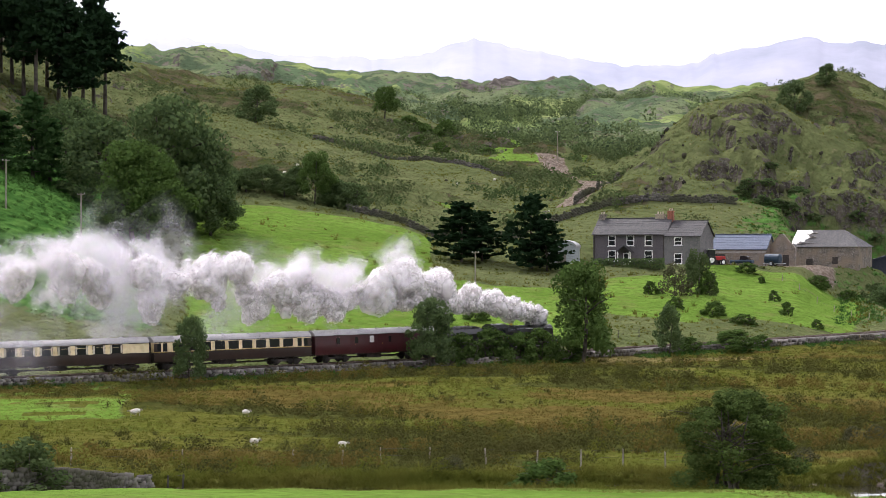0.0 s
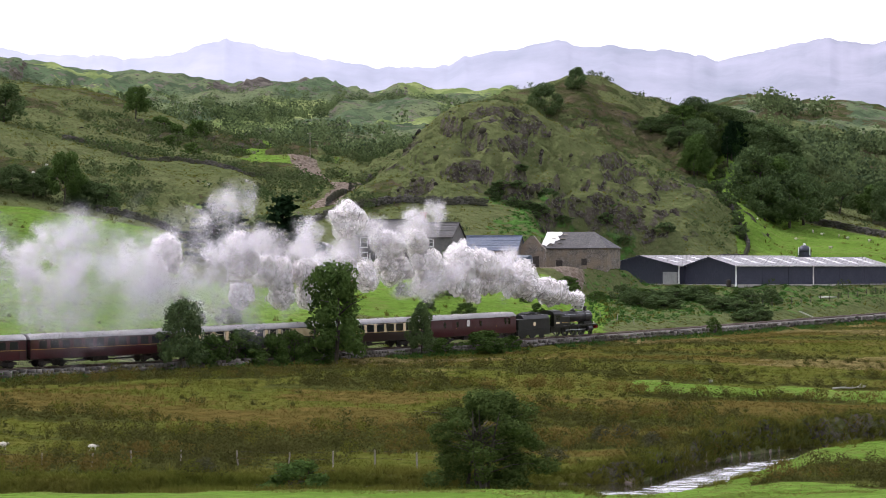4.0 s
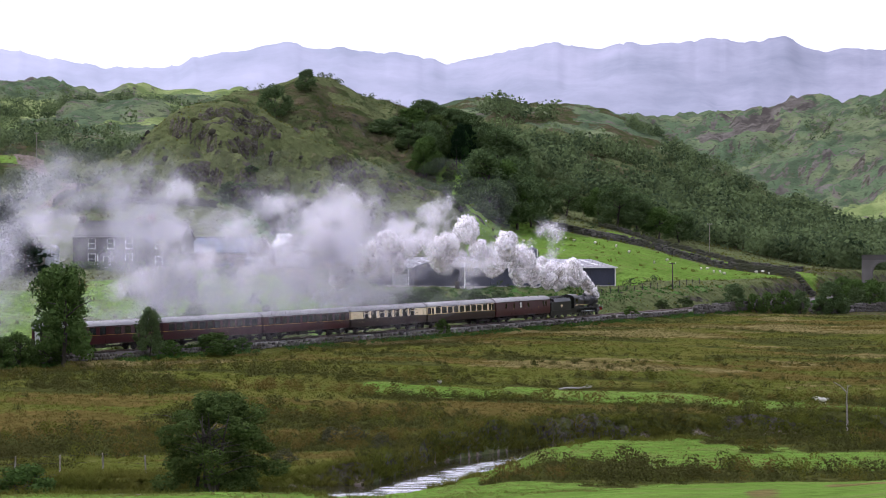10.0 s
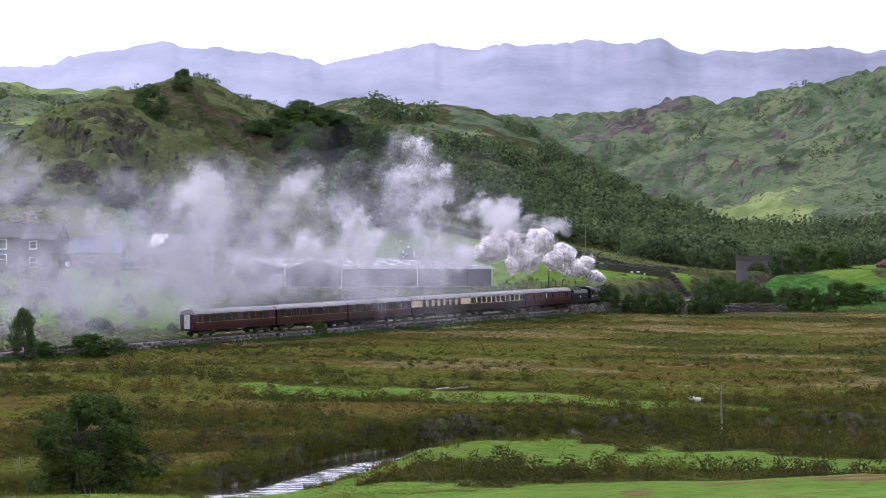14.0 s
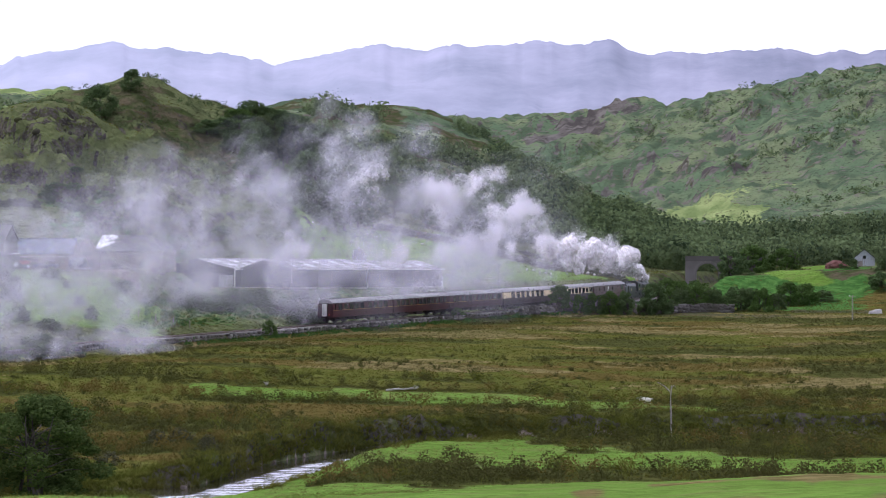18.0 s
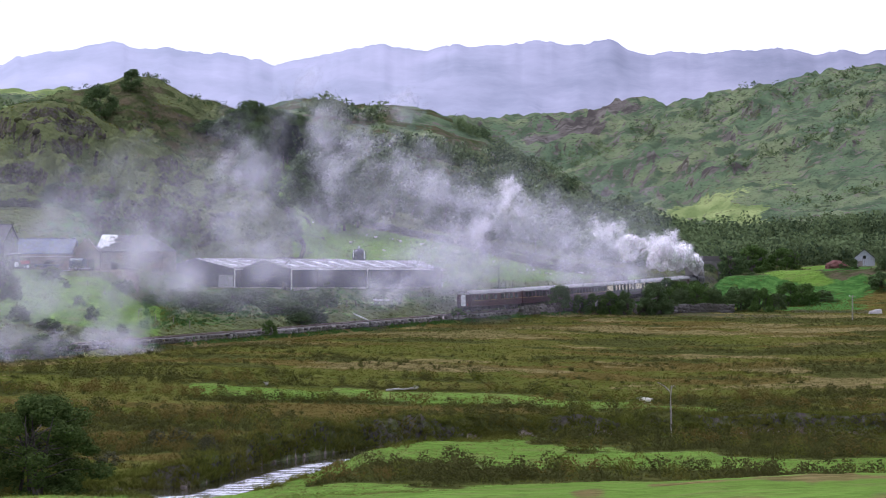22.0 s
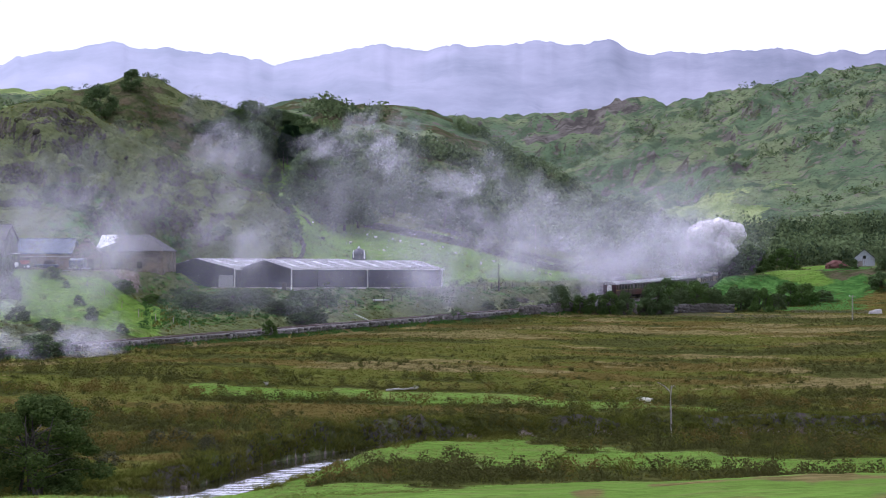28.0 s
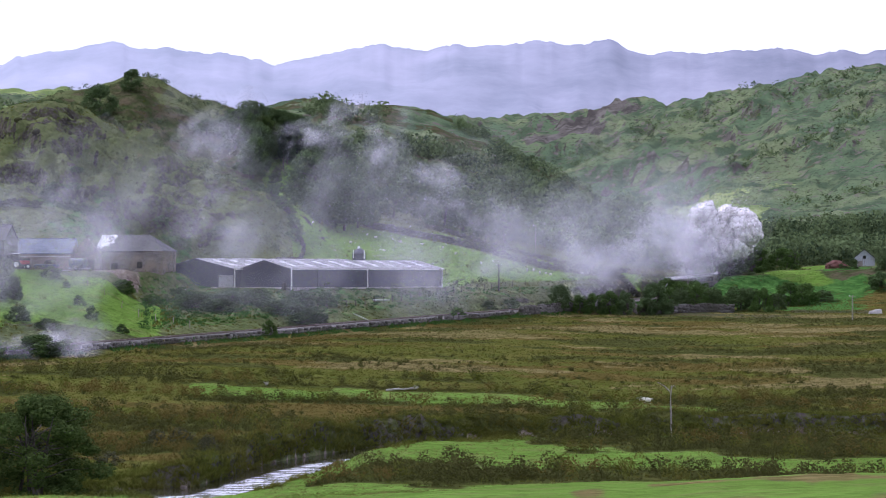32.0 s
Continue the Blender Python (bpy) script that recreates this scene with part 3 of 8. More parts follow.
# ---- the river ----
def river():
    m = bpy.data.materials.new("river_water")
    m.use_nodes = True
    n, l = m.node_tree.nodes, m.node_tree.links
    b = n["Principled BSDF"]
    b.inputs["Roughness"].default_value = 0.07
    b.inputs["Specular IOR Level"].default_value = 0.6
    co = n.new("ShaderNodeTexCoord")

    def waves(scale, detail, stretch):
        mp = n.new("ShaderNodeMapping")
        mp.inputs["Scale"].default_value = stretch
        mp.inputs["Rotation"].default_value = (0, 0, 0.35)
        l.new(co.outputs["Object"], mp.inputs[0])
        t = n.new("ShaderNodeTexNoise")
        t.inputs["Scale"].default_value, t.inputs["Detail"].default_value, t.inputs["Roughness"].default_value = scale, detail, 0.65
        l.new(mp.outputs[0], t.inputs["Vector"])
        return t.outputs["Fac"]

    foam = n.new("ShaderNodeAttribute")
    foam.attribute_name = "riffle"
    add = n.new("ShaderNodeMath")
    add.operation = "ADD"
    l.new(foam.outputs["Fac"], add.inputs[0])
    l.new(waves(0.9, 6, (0.5, 1.3, 1)), add.inputs[1])
    broken = n.new("ShaderNodeMapRange")
    broken.inputs[1].default_value, broken.inputs[2].default_value = 0.94, 1.04
    l.new(add.outputs[0], broken.inputs[0])
    # white of broken water and the sky's glint on ripples, painted as base colour
    mix = n.new("ShaderNodeMix")
    mix.data_type = "RGBA"
    l.new(broken.outputs[0], mix.inputs[0])
    mix.inputs[6].default_value, mix.inputs[7].default_value = (0.03, 0.026, 0.02, 1), (0.88, 0.89, 0.9, 1)
    l.new(mix.outputs[2], b.inputs["Base Color"])
    bp = n.new("ShaderNodeBump")
    bp.inputs["Distance"].default_value = 0.3
    rough_water = n.new("ShaderNodeMath")
    rough_water.operation = "MULTIPLY_ADD"
    rough_water.inputs[1].default_value, rough_water.inputs[2].default_value = 0.45, 0.015
    l.new(foam.outputs["Fac"], rough_water.inputs[0])
    l.new(rough_water.outputs[0], bp.inputs["Strength"])
    l.new(waves(1.3, 6, (0.6, 1.2, 1)), bp.inputs["Height"])
    l.new(bp.outputs[0], b.inputs["Normal"])
    az = np.arange(-40, 25, 0.25)
    r0, r1 = river_banks(az)
    cols = np.linspace(0, 1, 12)
    A, C = np.meshgrid(az, cols, indexing="ij")
    R = r0[:, None] - 3 + C * (r1 - r0 + 6)[:, None]
    v = np.stack([R * np.sin(np.radians(A)), R * np.cos(np.radians(A)), np.full(A.shape, WATER)], -1).reshape(-1, 3)
    k = np.arange(len(az) * len(cols)).reshape(len(az), len(cols))
    f = np.stack([k[:-1, :-1], k[:-1, 1:], k[1:, 1:], k[1:, :-1]], -1).reshape(-1, 4)
    a0, ra, rb = np.array([(-9, 150, 158), (-6, 154, 162), (-5, 157, 170), (-4, 162, 180), (-3, 174, 188), (-2, 186, 193), (-1, 195, 199), (0, 200, 201)], float).T
    lo, hi = np.interp(A, a0, ra), np.interp(A, a0, rb)
    riffle = 0.5 * smoothstep(lo, lo + 3, R) * smoothstep(hi + 2, hi - 3, R) * smoothstep(-8, -6.8, A) * smoothstep(-0.6, -1.6, A)
    tagged(new("water", np_mesh("water", v, f, [m], True, dict(riffle=riffle))), "shallow rippled river, its riffles painted white with foam and sky glint", "river", kind="structure")


river()


# ---- distant mountains ----
far_crest = [(-40, 450), (-31.96, 441.7), (-24.37, 429.3), (-23.44, 419.4), (-21.58, 397.2), (-20.24, 383.2), (-18.36, 375.9), (-17.02, 381.0), (-16.35, 396.8), (-15.68, 409.6), (-14.87, 398.6), (-14.06, 384.6), (-13.63, 380.8),
             (-12.01, 363.3), (-10.4, 365.3), (-10.0, 384.0), (-9.12, 385.8), (-8.52, 398.5), (-7.85, 409.0), (-7.28, 398.5), (-6.35, 399.3), (-5.15, 388.3), (-3.95, 378.1), (-3.01, 386.3), (-1.94, 398.4), (-1.4, 407.4)]
far_crest += [(-.86, 401.6), (-.46, 393.7), (.48, 409.5), (1.02, 404.5), (1.56, 404.4), (2.1, 412.2), (2.9, 409), (3.97, 412.5), (4.38, 400.5), (4.91, 391.4), (6.24, 387.6), (6.91, 397.8), (8.23, 392.8), (9.28, 388.8), (10.43, 394.3), (14.68, 374.7), (30, 380)]


def far_mountains():
    m = bpy.data.materials.new("far_mountain")
    m.use_nodes = True
    n, l = m.node_tree.nodes, m.node_tree.links
    b = n["Principled BSDF"]
    b.inputs["Roughness"].default_value = 1.0
    b.inputs["Specular IOR Level"].default_value = 0.0
    co = n.new("ShaderNodeTexCoord")
    t = n.new("ShaderNodeTexNoise")
    t.inputs["Scale"].default_value, t.inputs["Detail"].default_value, t.inputs["Roughness"].default_value = 0.006, 8, 0.62
    l.new(co.outputs["Object"], t.inputs["Vector"])
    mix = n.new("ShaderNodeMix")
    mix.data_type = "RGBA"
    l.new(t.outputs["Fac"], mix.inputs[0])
    # the violet tint of distance haze is painted into the base colour
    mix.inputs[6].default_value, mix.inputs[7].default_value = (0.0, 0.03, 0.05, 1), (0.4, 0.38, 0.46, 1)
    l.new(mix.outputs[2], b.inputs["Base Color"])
    # stands in for light scattered by kilometres of air: haze as emission, more towards the sun
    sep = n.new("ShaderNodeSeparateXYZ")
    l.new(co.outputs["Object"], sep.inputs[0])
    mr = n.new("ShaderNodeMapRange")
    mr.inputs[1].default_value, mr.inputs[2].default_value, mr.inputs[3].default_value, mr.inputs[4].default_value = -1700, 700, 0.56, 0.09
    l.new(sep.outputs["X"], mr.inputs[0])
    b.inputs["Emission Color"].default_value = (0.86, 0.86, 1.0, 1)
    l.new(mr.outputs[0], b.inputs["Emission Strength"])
    az = np.arange(-38, 28, 0.08)
    a, z = np.array(far_crest, float).T
    crest = np.interp(az, a, z) + 5 * fractal(az * 1.5, 0, 0, 5, 61, 0.6)
    wide = np.exp(-(np.arange(-60, 61) / 28.0) ** 2)
    eased = np.convolve(np.pad(crest, 60, mode='edge'), wide / wide.sum(), 'valid')
    rows = np.linspace(0, 1, 26)
    A, U = np.meshgrid(az, rows, indexing="ij")
    R = 3000 + 1200 * U
    Z = 60 + (eased[:, None] - 60) * U ** 1.3 + (crest - eased)[:, None] * smoothstep(0.7, 1.0, U)
    Z = Z + 16 * U * (1 - U) * 4 * fractal(A * 0.7 + U * 3, U * 5 - A * 0.4, 0, 4, 66)
    v = np.stack([R * np.sin(np.radians(A)), R * np.cos(np.radians(A)), Z], -1).reshape(-1, 3)
    k = np.arange(A.size).reshape(A.shape)
    f = np.stack([k[:-1, :-1], k[:-1, 1:], k[1:, 1:], k[1:, :-1]], -1).reshape(-1, 4)
    tagged(new("backdrop", np_mesh("backdrop", v, f, [m], True)), "violet mountain range with painted haze under a white sky", "mountains", kind="structure")


far_mountains()


# ---- vegetation ----
LEAF = leaf_material("broad_leaf", (0.032, 0.06, 0.016), (0.1, 0.16, 0.04), (0.1, 0.16, 0.044), 0.35)
# dark_leaf, scrub_leaf and pale_grass: haze is put in as extra blue
LEAF_DARK = leaf_material("dark_leaf", (0.045, 0.074, 0.032), (0.126, 0.179, 0.070), (0.101, 0.149, 0.055), 0.3)
LEAF_ALDER = leaf_material("alder_leaf", (0.024, 0.042, 0.012), (0.12, 0.165, 0.048), (0.075, 0.11, 0.03), 0.3)
NEEDLE = leaf_material("needle", (0.009, 0.02, 0.01), (0.02, 0.04, 0.017), (0.016, 0.034, 0.014), 0.1)
LARCH = leaf_material("larch_needle", (0.025, 0.055, 0.02), (0.05, 0.095, 0.03))
SCRUB = leaf_material("scrub_leaf", (0.043, 0.071, 0.025), (0.090, 0.128, 0.048), (0.095, 0.114, 0.050))
TWIG = leaf_material("grey_twig", (0.06, 0.06, 0.035), (0.11, 0.1, 0.06), (0.06, 0.08, 0.028))
# far foliage, greyed and blued: the haze of distance is in its colour
HAZED_WOODS = leaf_material("wood_leaf", (0.034, 0.056, 0.028), (0.11, 0.145, 0.064), (0.14, 0.185, 0.08))
BARK = material("bark", (0.06, 0.05, 0.04), 0.95, vary=[(0.1, 0.09, 0.075), (0.035, 0.03, 0.025)], scale=3, bump=0.6, bump_scale=14)
RUSH_GREEN = leaf_material("rush_green", (0.078, 0.094, 0.015), (0.124, 0.136, 0.025), (0.115, 0.115, 0.024), 0.35)
RUSH_DARK = leaf_material("rush_dark", (0.037, 0.041, 0.013), (0.098, 0.101, 0.028), (0.078, 0.076, 0.024), 0.25)
RUSH_BROWN = leaf_material("rush_brown", (0.101, 0.081, 0.021), (0.149, 0.113, 0.034), (0.115, 0.099, 0.025), 0.35)
GRASS_TAN = leaf_material("tan_grass", (0.13, 0.11, 0.04), (0.21, 0.17, 0.075), (0.16, 0.15, 0.05), 0.35)
GRASS_PALE = leaf_material("pale_grass", (0.090, 0.095, 0.039), (0.140, 0.133, 0.068), (0.110, 0.119, 0.052), 0.3)
FERN = leaf_material("bracken", (0.035, 0.085, 0.02), (0.07, 0.15, 0.035), (0.06, 0.13, 0.03), 0.25)
LAWN_BLADE = leaf_material("lawn_blade", (0.11, 0.145, 0.026), (0.19, 0.22, 0.052), (0.18, 0.185, 0.055), 0.3)


def leaf_quads(rng, c, size, out=None):
    """Quads of a given size round the points c, turned at random or more or less outwards."""
    n = len(c)
    nrm = rng.normal(size=(n, 3))
    if out is not None:
        nrm = nrm * 0.5 + out
    nrm /= np.linalg.norm(nrm, axis=1, keepdims=True) + 1e-9
    u = np.cross(nrm, rng.normal(size=(n, 3)))
    u /= np.linalg.norm(u, axis=1, keepdims=True) + 1e-9
    v = np.cross(nrm, u)
    s = np.asarray(size) * rng.uniform(0.6, 1.25, n)
    u, v = u * s[:, None] * 0.5, v * s[:, None] * 0.38
    q = np.stack([c - u, c - v, c + u, c + v], 1).reshape(-1, 3)
    return q, np.arange(4 * n).reshape(n, 4)


def blob_points(rng, blobs, n):
    """Points spread over the shells of blobs given as (x, y, z, radius, flatness)."""
    blobs = np.asarray(blobs, float)
    w = blobs[:, 3] ** 2
    k = rng.choice(len(blobs), n, p=w / w.sum())
    d = rng.normal(size=(n, 3))
    d /= np.linalg.norm(d, axis=1, keepdims=True)
    rad = blobs[k, 3] * (0.45 + 0.6 * rng.random(n) ** 0.6)
    p = d * rad[:, None]
    p[:, 2] *= blobs[k, 4]
    return blobs[k, :3] + p, d


def tube(path, radii, sides=7):
    """Verts and quads of a bent, tapered limb."""
    path = np.asarray(path, float)
    v, f = [], []
    for i, (p, r) in enumerate(zip(path, radii)):
        d = path[min(i + 1, len(path) - 1)] - path[max(i - 1, 0)]
        d = d / (np.linalg.norm(d) + 1e-9)
        a = np.cross(d, (0.3, 0.9, 0.1))
        a /= np.linalg.norm(a) + 1e-9
        b = np.cross(d, a)
        for k in range(sides):
            t = 2 * math.pi * k / sides
            v.append(p + r * (math.cos(t) * a + math.sin(t) * b))
    for i in range(len(path) - 1):
        for k in range(sides):
            f.append((i * sides + k, i * sides + (k + 1) % sides, (i + 1) * sides + (k + 1) % sides, (i + 1) * sides + k))
    return np.array(v), np.array(f)


def join(parts):
    vs, fs, n = [], [], 0
    for v, f in parts:
        vs.append(v)
        fs.append(np.asarray(f) + n)
        n += len(v)
    return np.concatenate(vs), np.concatenate(fs)


def empty(name, m=None):
    ob = new(name)
    ob.empty_display_size = 0.3
    if m is not None:
        ob.matrix_world = m
    return ob


def np_part(name, v, f, mat, parent, label="", smooth=False):
    ob = new(name, np_mesh(name, v, f, [mat], smooth))
    ob.parent = parent
    return tagged(ob, label) if label else ob


def broad_tree(seed, leaf, leaves=2600, size=0.42, spread=0.5, stems=1, low=0.25, lobes=16, bough=1.0, name="tree", label="full-leaved green broadleaf tree by the fields", category="tree"):
    """A tree one metre high in its own space, width about 2 * spread."""
    rng = np.random.default_rng(seed)
    th = empty(name)
    limbs, blobs = [], []
    for s in range(stems):
        lean = rng.normal(size=2) * (0.05 if stems == 1 else 0.16)
        base = np.array([rng.normal() * 0.02 * stems, rng.normal() * 0.02 * stems, -0.03])
        top = base + np.array([lean[0], lean[1], 0.85])
        mid = (base + top) / 2 + np.append(rng.normal(size=2) * 0.02, 0)
        r0 = 0.024 if stems == 1 else 0.015
        limbs.append(tube([base, mid, top], [r0, r0 * 0.65, r0 * 0.2]))
        for k in range(6):
            t = rng.uniform(0.3, 0.85)
            p = base * (1 - t) + top * t
            a = rng.uniform(0, 2 * math.pi)
            e = p + np.array([math.cos(a) * spread * 0.7, math.sin(a) * spread * 0.7, rng.uniform(0.08, 0.22)])
            limbs.append(tube([p, (p + e) / 2 + [0, 0, 0.03], e], [r0 * 0.4, r0 * 0.25, r0 * 0.1], 5))
    for k in range(lobes):
        z = low + (0.93 - low) * (k + 0.5) / lobes
        w = spread * (math.sin(math.pi * min(1, (z - low) / (1 - low) * 0.8 + 0.22)) ** 0.7)
        a = k * 2.399 + rng.uniform(-0.5, 0.5)
        d = w * rng.uniform(0.35, 0.85)
        r = rng.uniform(0.1, 0.2) * (0.6 + spread) * bough
        blobs.append((math.cos(a) * d, math.sin(a) * d, z, r, rng.uniform(0.6, 0.9)))
    pts, out = blob_points(rng, blobs, leaves)
    keep = pts[:, 2] > low * 0.4
    pts, out = pts[keep], out[keep]
    np_part("trunk", *join(limbs), BARK, th, smooth=True)
    np_part("crown", *leaf_quads(rng, pts, size, out), leaf, th)
    return tagged(th, label, category)


def conifer(seed, leaf, leaves=1800, bare=0.35, width=0.22, droop=0.1, size=0.05, name="pine_tree", label="dark tall pine tree with a bare lower trunk"):
    rng = np.random.default_rng(seed)
    th = empty(name)
    limbs = [tube([(0, 0, -0.03), (rng.normal() * 0.01, rng.normal() * 0.01, 0.5), (0, 0, 0.98)], [0.018, 0.012, 0.002])]
    pts = []
    for k in range(34):
        z = bare + (0.98 - bare) * k / 33
        w = width * (1 - (z - bare) / (1.04 - bare)) ** 0.6 * rng.uniform(0.6, 1.15)
        a = k * 2.399 + rng.uniform(-0.4, 0.4)
        e = np.array([math.cos(a) * w, math.sin(a) * w, z - droop * w])
        limbs.append(tube([(0, 0, z), e], [0.005, 0.001], 4))
        n = int(leaves / 34)
        t = rng.uniform(0.2, 1.05, n)[:, None]
        pts.append(np.array([0, 0, z]) * (1 - t) + e * t + rng.normal(size=(n, 3)) * [0.028, 0.028, 0.014])
    np_part("trunk", *join(limbs), BARK, th, smooth=True)
    np_part("crown", *leaf_quads(rng, np.concatenate(pts), size), leaf, th)
    return tagged(th, label, "tree")


def plant(proto, az, r, height, width=None, rz=None, label="", group="", sink=0.0, base=1.0):
    """A copy of a tree at a place of the plan, at its height and width."""
    x, y = polar(az, r)
    k = 1.22 * width / base if width else height
    ob = copy_thing(proto, pose(x, y, ground(x, y) - sink - (0.3 * height if 'bush' in proto.name else 0), 0, 0, (az * 977 + r * 13) % 360 if rz is None else rz))
    ob.scale = (k, k, height * (1.3 if 'bush' in proto.name else 1))
    return tagged(ob, label, group=group)


PROTO = {
    "oak": broad_tree(1, LEAF, 6400, 0.042, lobes=26, bough=0.82),
    "ash": broad_tree(2, LEAF, 6400, 0.038, 0.42, low=0.12, lobes=28, bough=0.8),
    "dark": broad_tree(3, LEAF_DARK, 6400, 0.041, 0.5, low=0.12, lobes=28, bough=0.8),
    "round": broad_tree(4, LEAF_DARK, 5200, 0.046, 0.52, low=0.08, lobes=24, bough=0.85),
    "alder": broad_tree(5, LEAF_ALDER, 26000, 0.024, 0.5, 6, 0.02, 60, 0.6, label="multi-stemmed alder tree on the river bank"),
    "bush": broad_tree(6, LEAF, 4200, 0.056, 0.55, 4, 0.04, 20, 0.85, "bush", "dense leafy green bush beside the wall", "bush"),
    "dark_bush": broad_tree(16, LEAF_DARK, 4200, 0.056, 0.55, 4, 0.04, 20, 0.85, "bush", "dense dark leafy bush on the bank", "bush"),
    "thorn": broad_tree(7, SCRUB, 3600, 0.05, 0.55, 3, 0.08, 20, 0.85, "bush", "rough spreading thorn bush on the bank", "bush"),
    "twiggy": broad_tree(8, TWIG, 1900, 0.05, 0.5, 4, 0.1, 20, 0.8, "bush", "half-bare grey twiggy thicket of thorn", "bush"),
    "pine": conifer(9, NEEDLE),
    "pine_b": conifer(10, NEEDLE, 1600, 0.45, 0.2, -0.1),
    "larch": conifer(11, LARCH, 2000, 0.08, 0.3, 0.15, 0.06, "larch_tree", "pale green larch tree on the bracken slope"),
    "cedar": conifer(12, NEEDLE, 2200, 0.06, 0.42, -0.15, 0.07, "cedar_tree", "broad dark conifer beside the farmhouse"),
}


def trees():
    # along the railway
    plant(PROTO["ash"], -13.12, 297, 12.2, 8.6, label="tall ash tree beside the railway wall", base=0.9)
    plant(PROTO["dark"], -16.72, 284, 8.4, 5.8, label="dark bushy tree beside the railway wall")
    plant(PROTO["dark"], -22.42, 268, 7.6, 3.9, label="narrow ivy-clad tree beside the railway wall")
    plant(PROTO["dark"], -11.07, 308, 6.4, 3.6, label="small bushy tree beside the railway wall")
    for az, r, h, w in ((-15.9, 289, 3.6, 4.6), (-15.3, 292, 4.0, 5.0), (-14.7, 293, 3.4, 4.4), (-14.1, 295, 3.8, 4.6), (-13.6, 297, 2.6, 4.0), (-9.55, 317, 2.6, 5.8), (-8.9, 322, 1.6, 2.6), (-16.2, 287, 2.4, 3.0), (-10.6, 312, 1.8, 3.2), (-4.15, 360, 2.3, 2.0), (0.35, 419, 1.7, 2.6)):
        plant(PROTO["bush"], az, r, h, w, group="bushes along the railway wall")
    for az, r, h, w, kind in ((2.77, 449, 4.9, 4.2, "dark"), (3.25, 452, 3.4, 3.4, "bush"), (3.6, 454, 4.0, 4.0, "bush"), (4.0, 456, 4.4, 4.2, "bush"), (4.3, 456, 4.6, 3.6, "dark_bush"), (2.4, 451, 1.8, 3.0, "thorn"),
                              (5.02, 459, 6.2, 5.0, "dark"), (4.85, 457, 3.4, 3.6, "dark_bush"), (5.25, 460, 3.6, 3.4, "dark_bush"), (5.6, 488, 5.2, 6.0, "bush"), (6.05, 490, 5.4, 6.5, "bush"), (5.65, 471, 4.4, 4.4, "thorn"), (6.0, 473, 4.9, 5.0, "bush"), (6.4, 475, 4.6, 4.6, "thorn"), (5.85, 484, 3.0, 5.0, "thorn"), (6.4, 494, 3.6, 4.0, "thorn"),
                              (7.0, 478, 4.8, 6.0, "thorn"), (7.35, 480, 4.4, 5.0, "thorn"), (7.55, 474, 4.6, 4.0, "bush"), (7.9, 482, 3.4, 4.0, "thorn"), (8.2, 500, 5.0, 6, "bush"), (8.55, 506, 4.4, 6, "bush"), (9.0, 516, 2.6, 5, "thorn"), (1.6, 452, 2.2, 3.5, "thorn"), (1.1, 446, 1.8, 3, "thorn"),
                              (9.6, 545, 2.4, 4, "thorn"), (10.3, 530, 3.6, 5, "dark_bush"), (8.1, 560, 5.0, 7, "bush"), (7.3, 556, 6.0, 8, "bush"), (6.9, 545, 5.5, 7, "dark_bush"), (10.5, 540, 3.4, 5, "dark_bush"), (5.3, 512, 4.5, 5, "bush")):
        plant(PROTO[kind], az, r, h, w, group="bushes along the railway wall")
    rng = random.Random(17)
    for k in range(24):                                 # the overgrown bank below the steel barn
        plant(PROTO["dark_bush" if k % 3 else "thorn"], -6.3 + 0.15 * k + rng.uniform(-0.1, 0.1), rng.uniform(388, 414), rng.uniform(1.5, 2.7), rng.uniform(3.2, 5.4), group="bushes on the bank below the barn")
    # round the farm
    for az, r, h, w in ((-16.0, 394, 9.6, 11.0), (-15.5, 398, 8.0, 9.0), (-14.32, 392, 11.8, 10.0), (-13.95, 390, 8.0, 9.0)):
        plant(PROTO["cedar"], az, r, h, w, base=0.84)
    plant(PROTO["twiggy"], -10.95, 368, 5.0, 4.8)
    plant(PROTO["thorn"], -10.38, 372, 6.8, 4.4)
    for az, r, h, w in ((-10.2, 372, 4.4, 5.0), (-11.5, 368, 2.4, 4.0), (-10.9, 355, 2.2, 4.0), (-10.0, 352, 2.6, 6.0), (-9.3, 345, 2.0, 6.0), (-8.6, 372, 2.0, 3.0), (-8.3, 360, 2.4, 3.5), (-7.6, 352, 1.6, 3.0), (-8.9, 388, 1.4, 2.0), (-15.6, 330, 2.6, 6), (-16.6, 326, 2.8, 7), (-13.4, 380, 2.0, 4), (-9.2, 396, 2.2, 6), (-7.6, 402, 2.4, 7), (-6.9, 405, 2.0, 6), (-5.8, 412, 2.2, 7), (-5.0, 416, 2.3, 7), (-4.3, 418, 2.0, 7), (-3.5, 418, 1.8, 6)):
        plant(PROTO["bush"], az, r, h * 0.8, w * 0.55, group="bushes on the bank below the farm")
    # the big trees and the pines at the head of the pasture
    for az, r, h, w, kind in ((-23.75, 362, 15.0, 13.5, "ash"), (-22.95, 392, 21.5, 15.0, "dark"), (-22.3, 398, 17.0, 12.0, "dark"), (-24.5, 385, 15.0, 13.0, "dark"), (-23.4, 372, 12.0, 11.0, "oak"), (-21.9, 392, 10.0, 8.0, "dark"), (-25.2, 420, 13.0, 10.0, "dark")):
        plant(PROTO[kind], az, r, h, w, group="big trees beside the pasture", base=0.9)
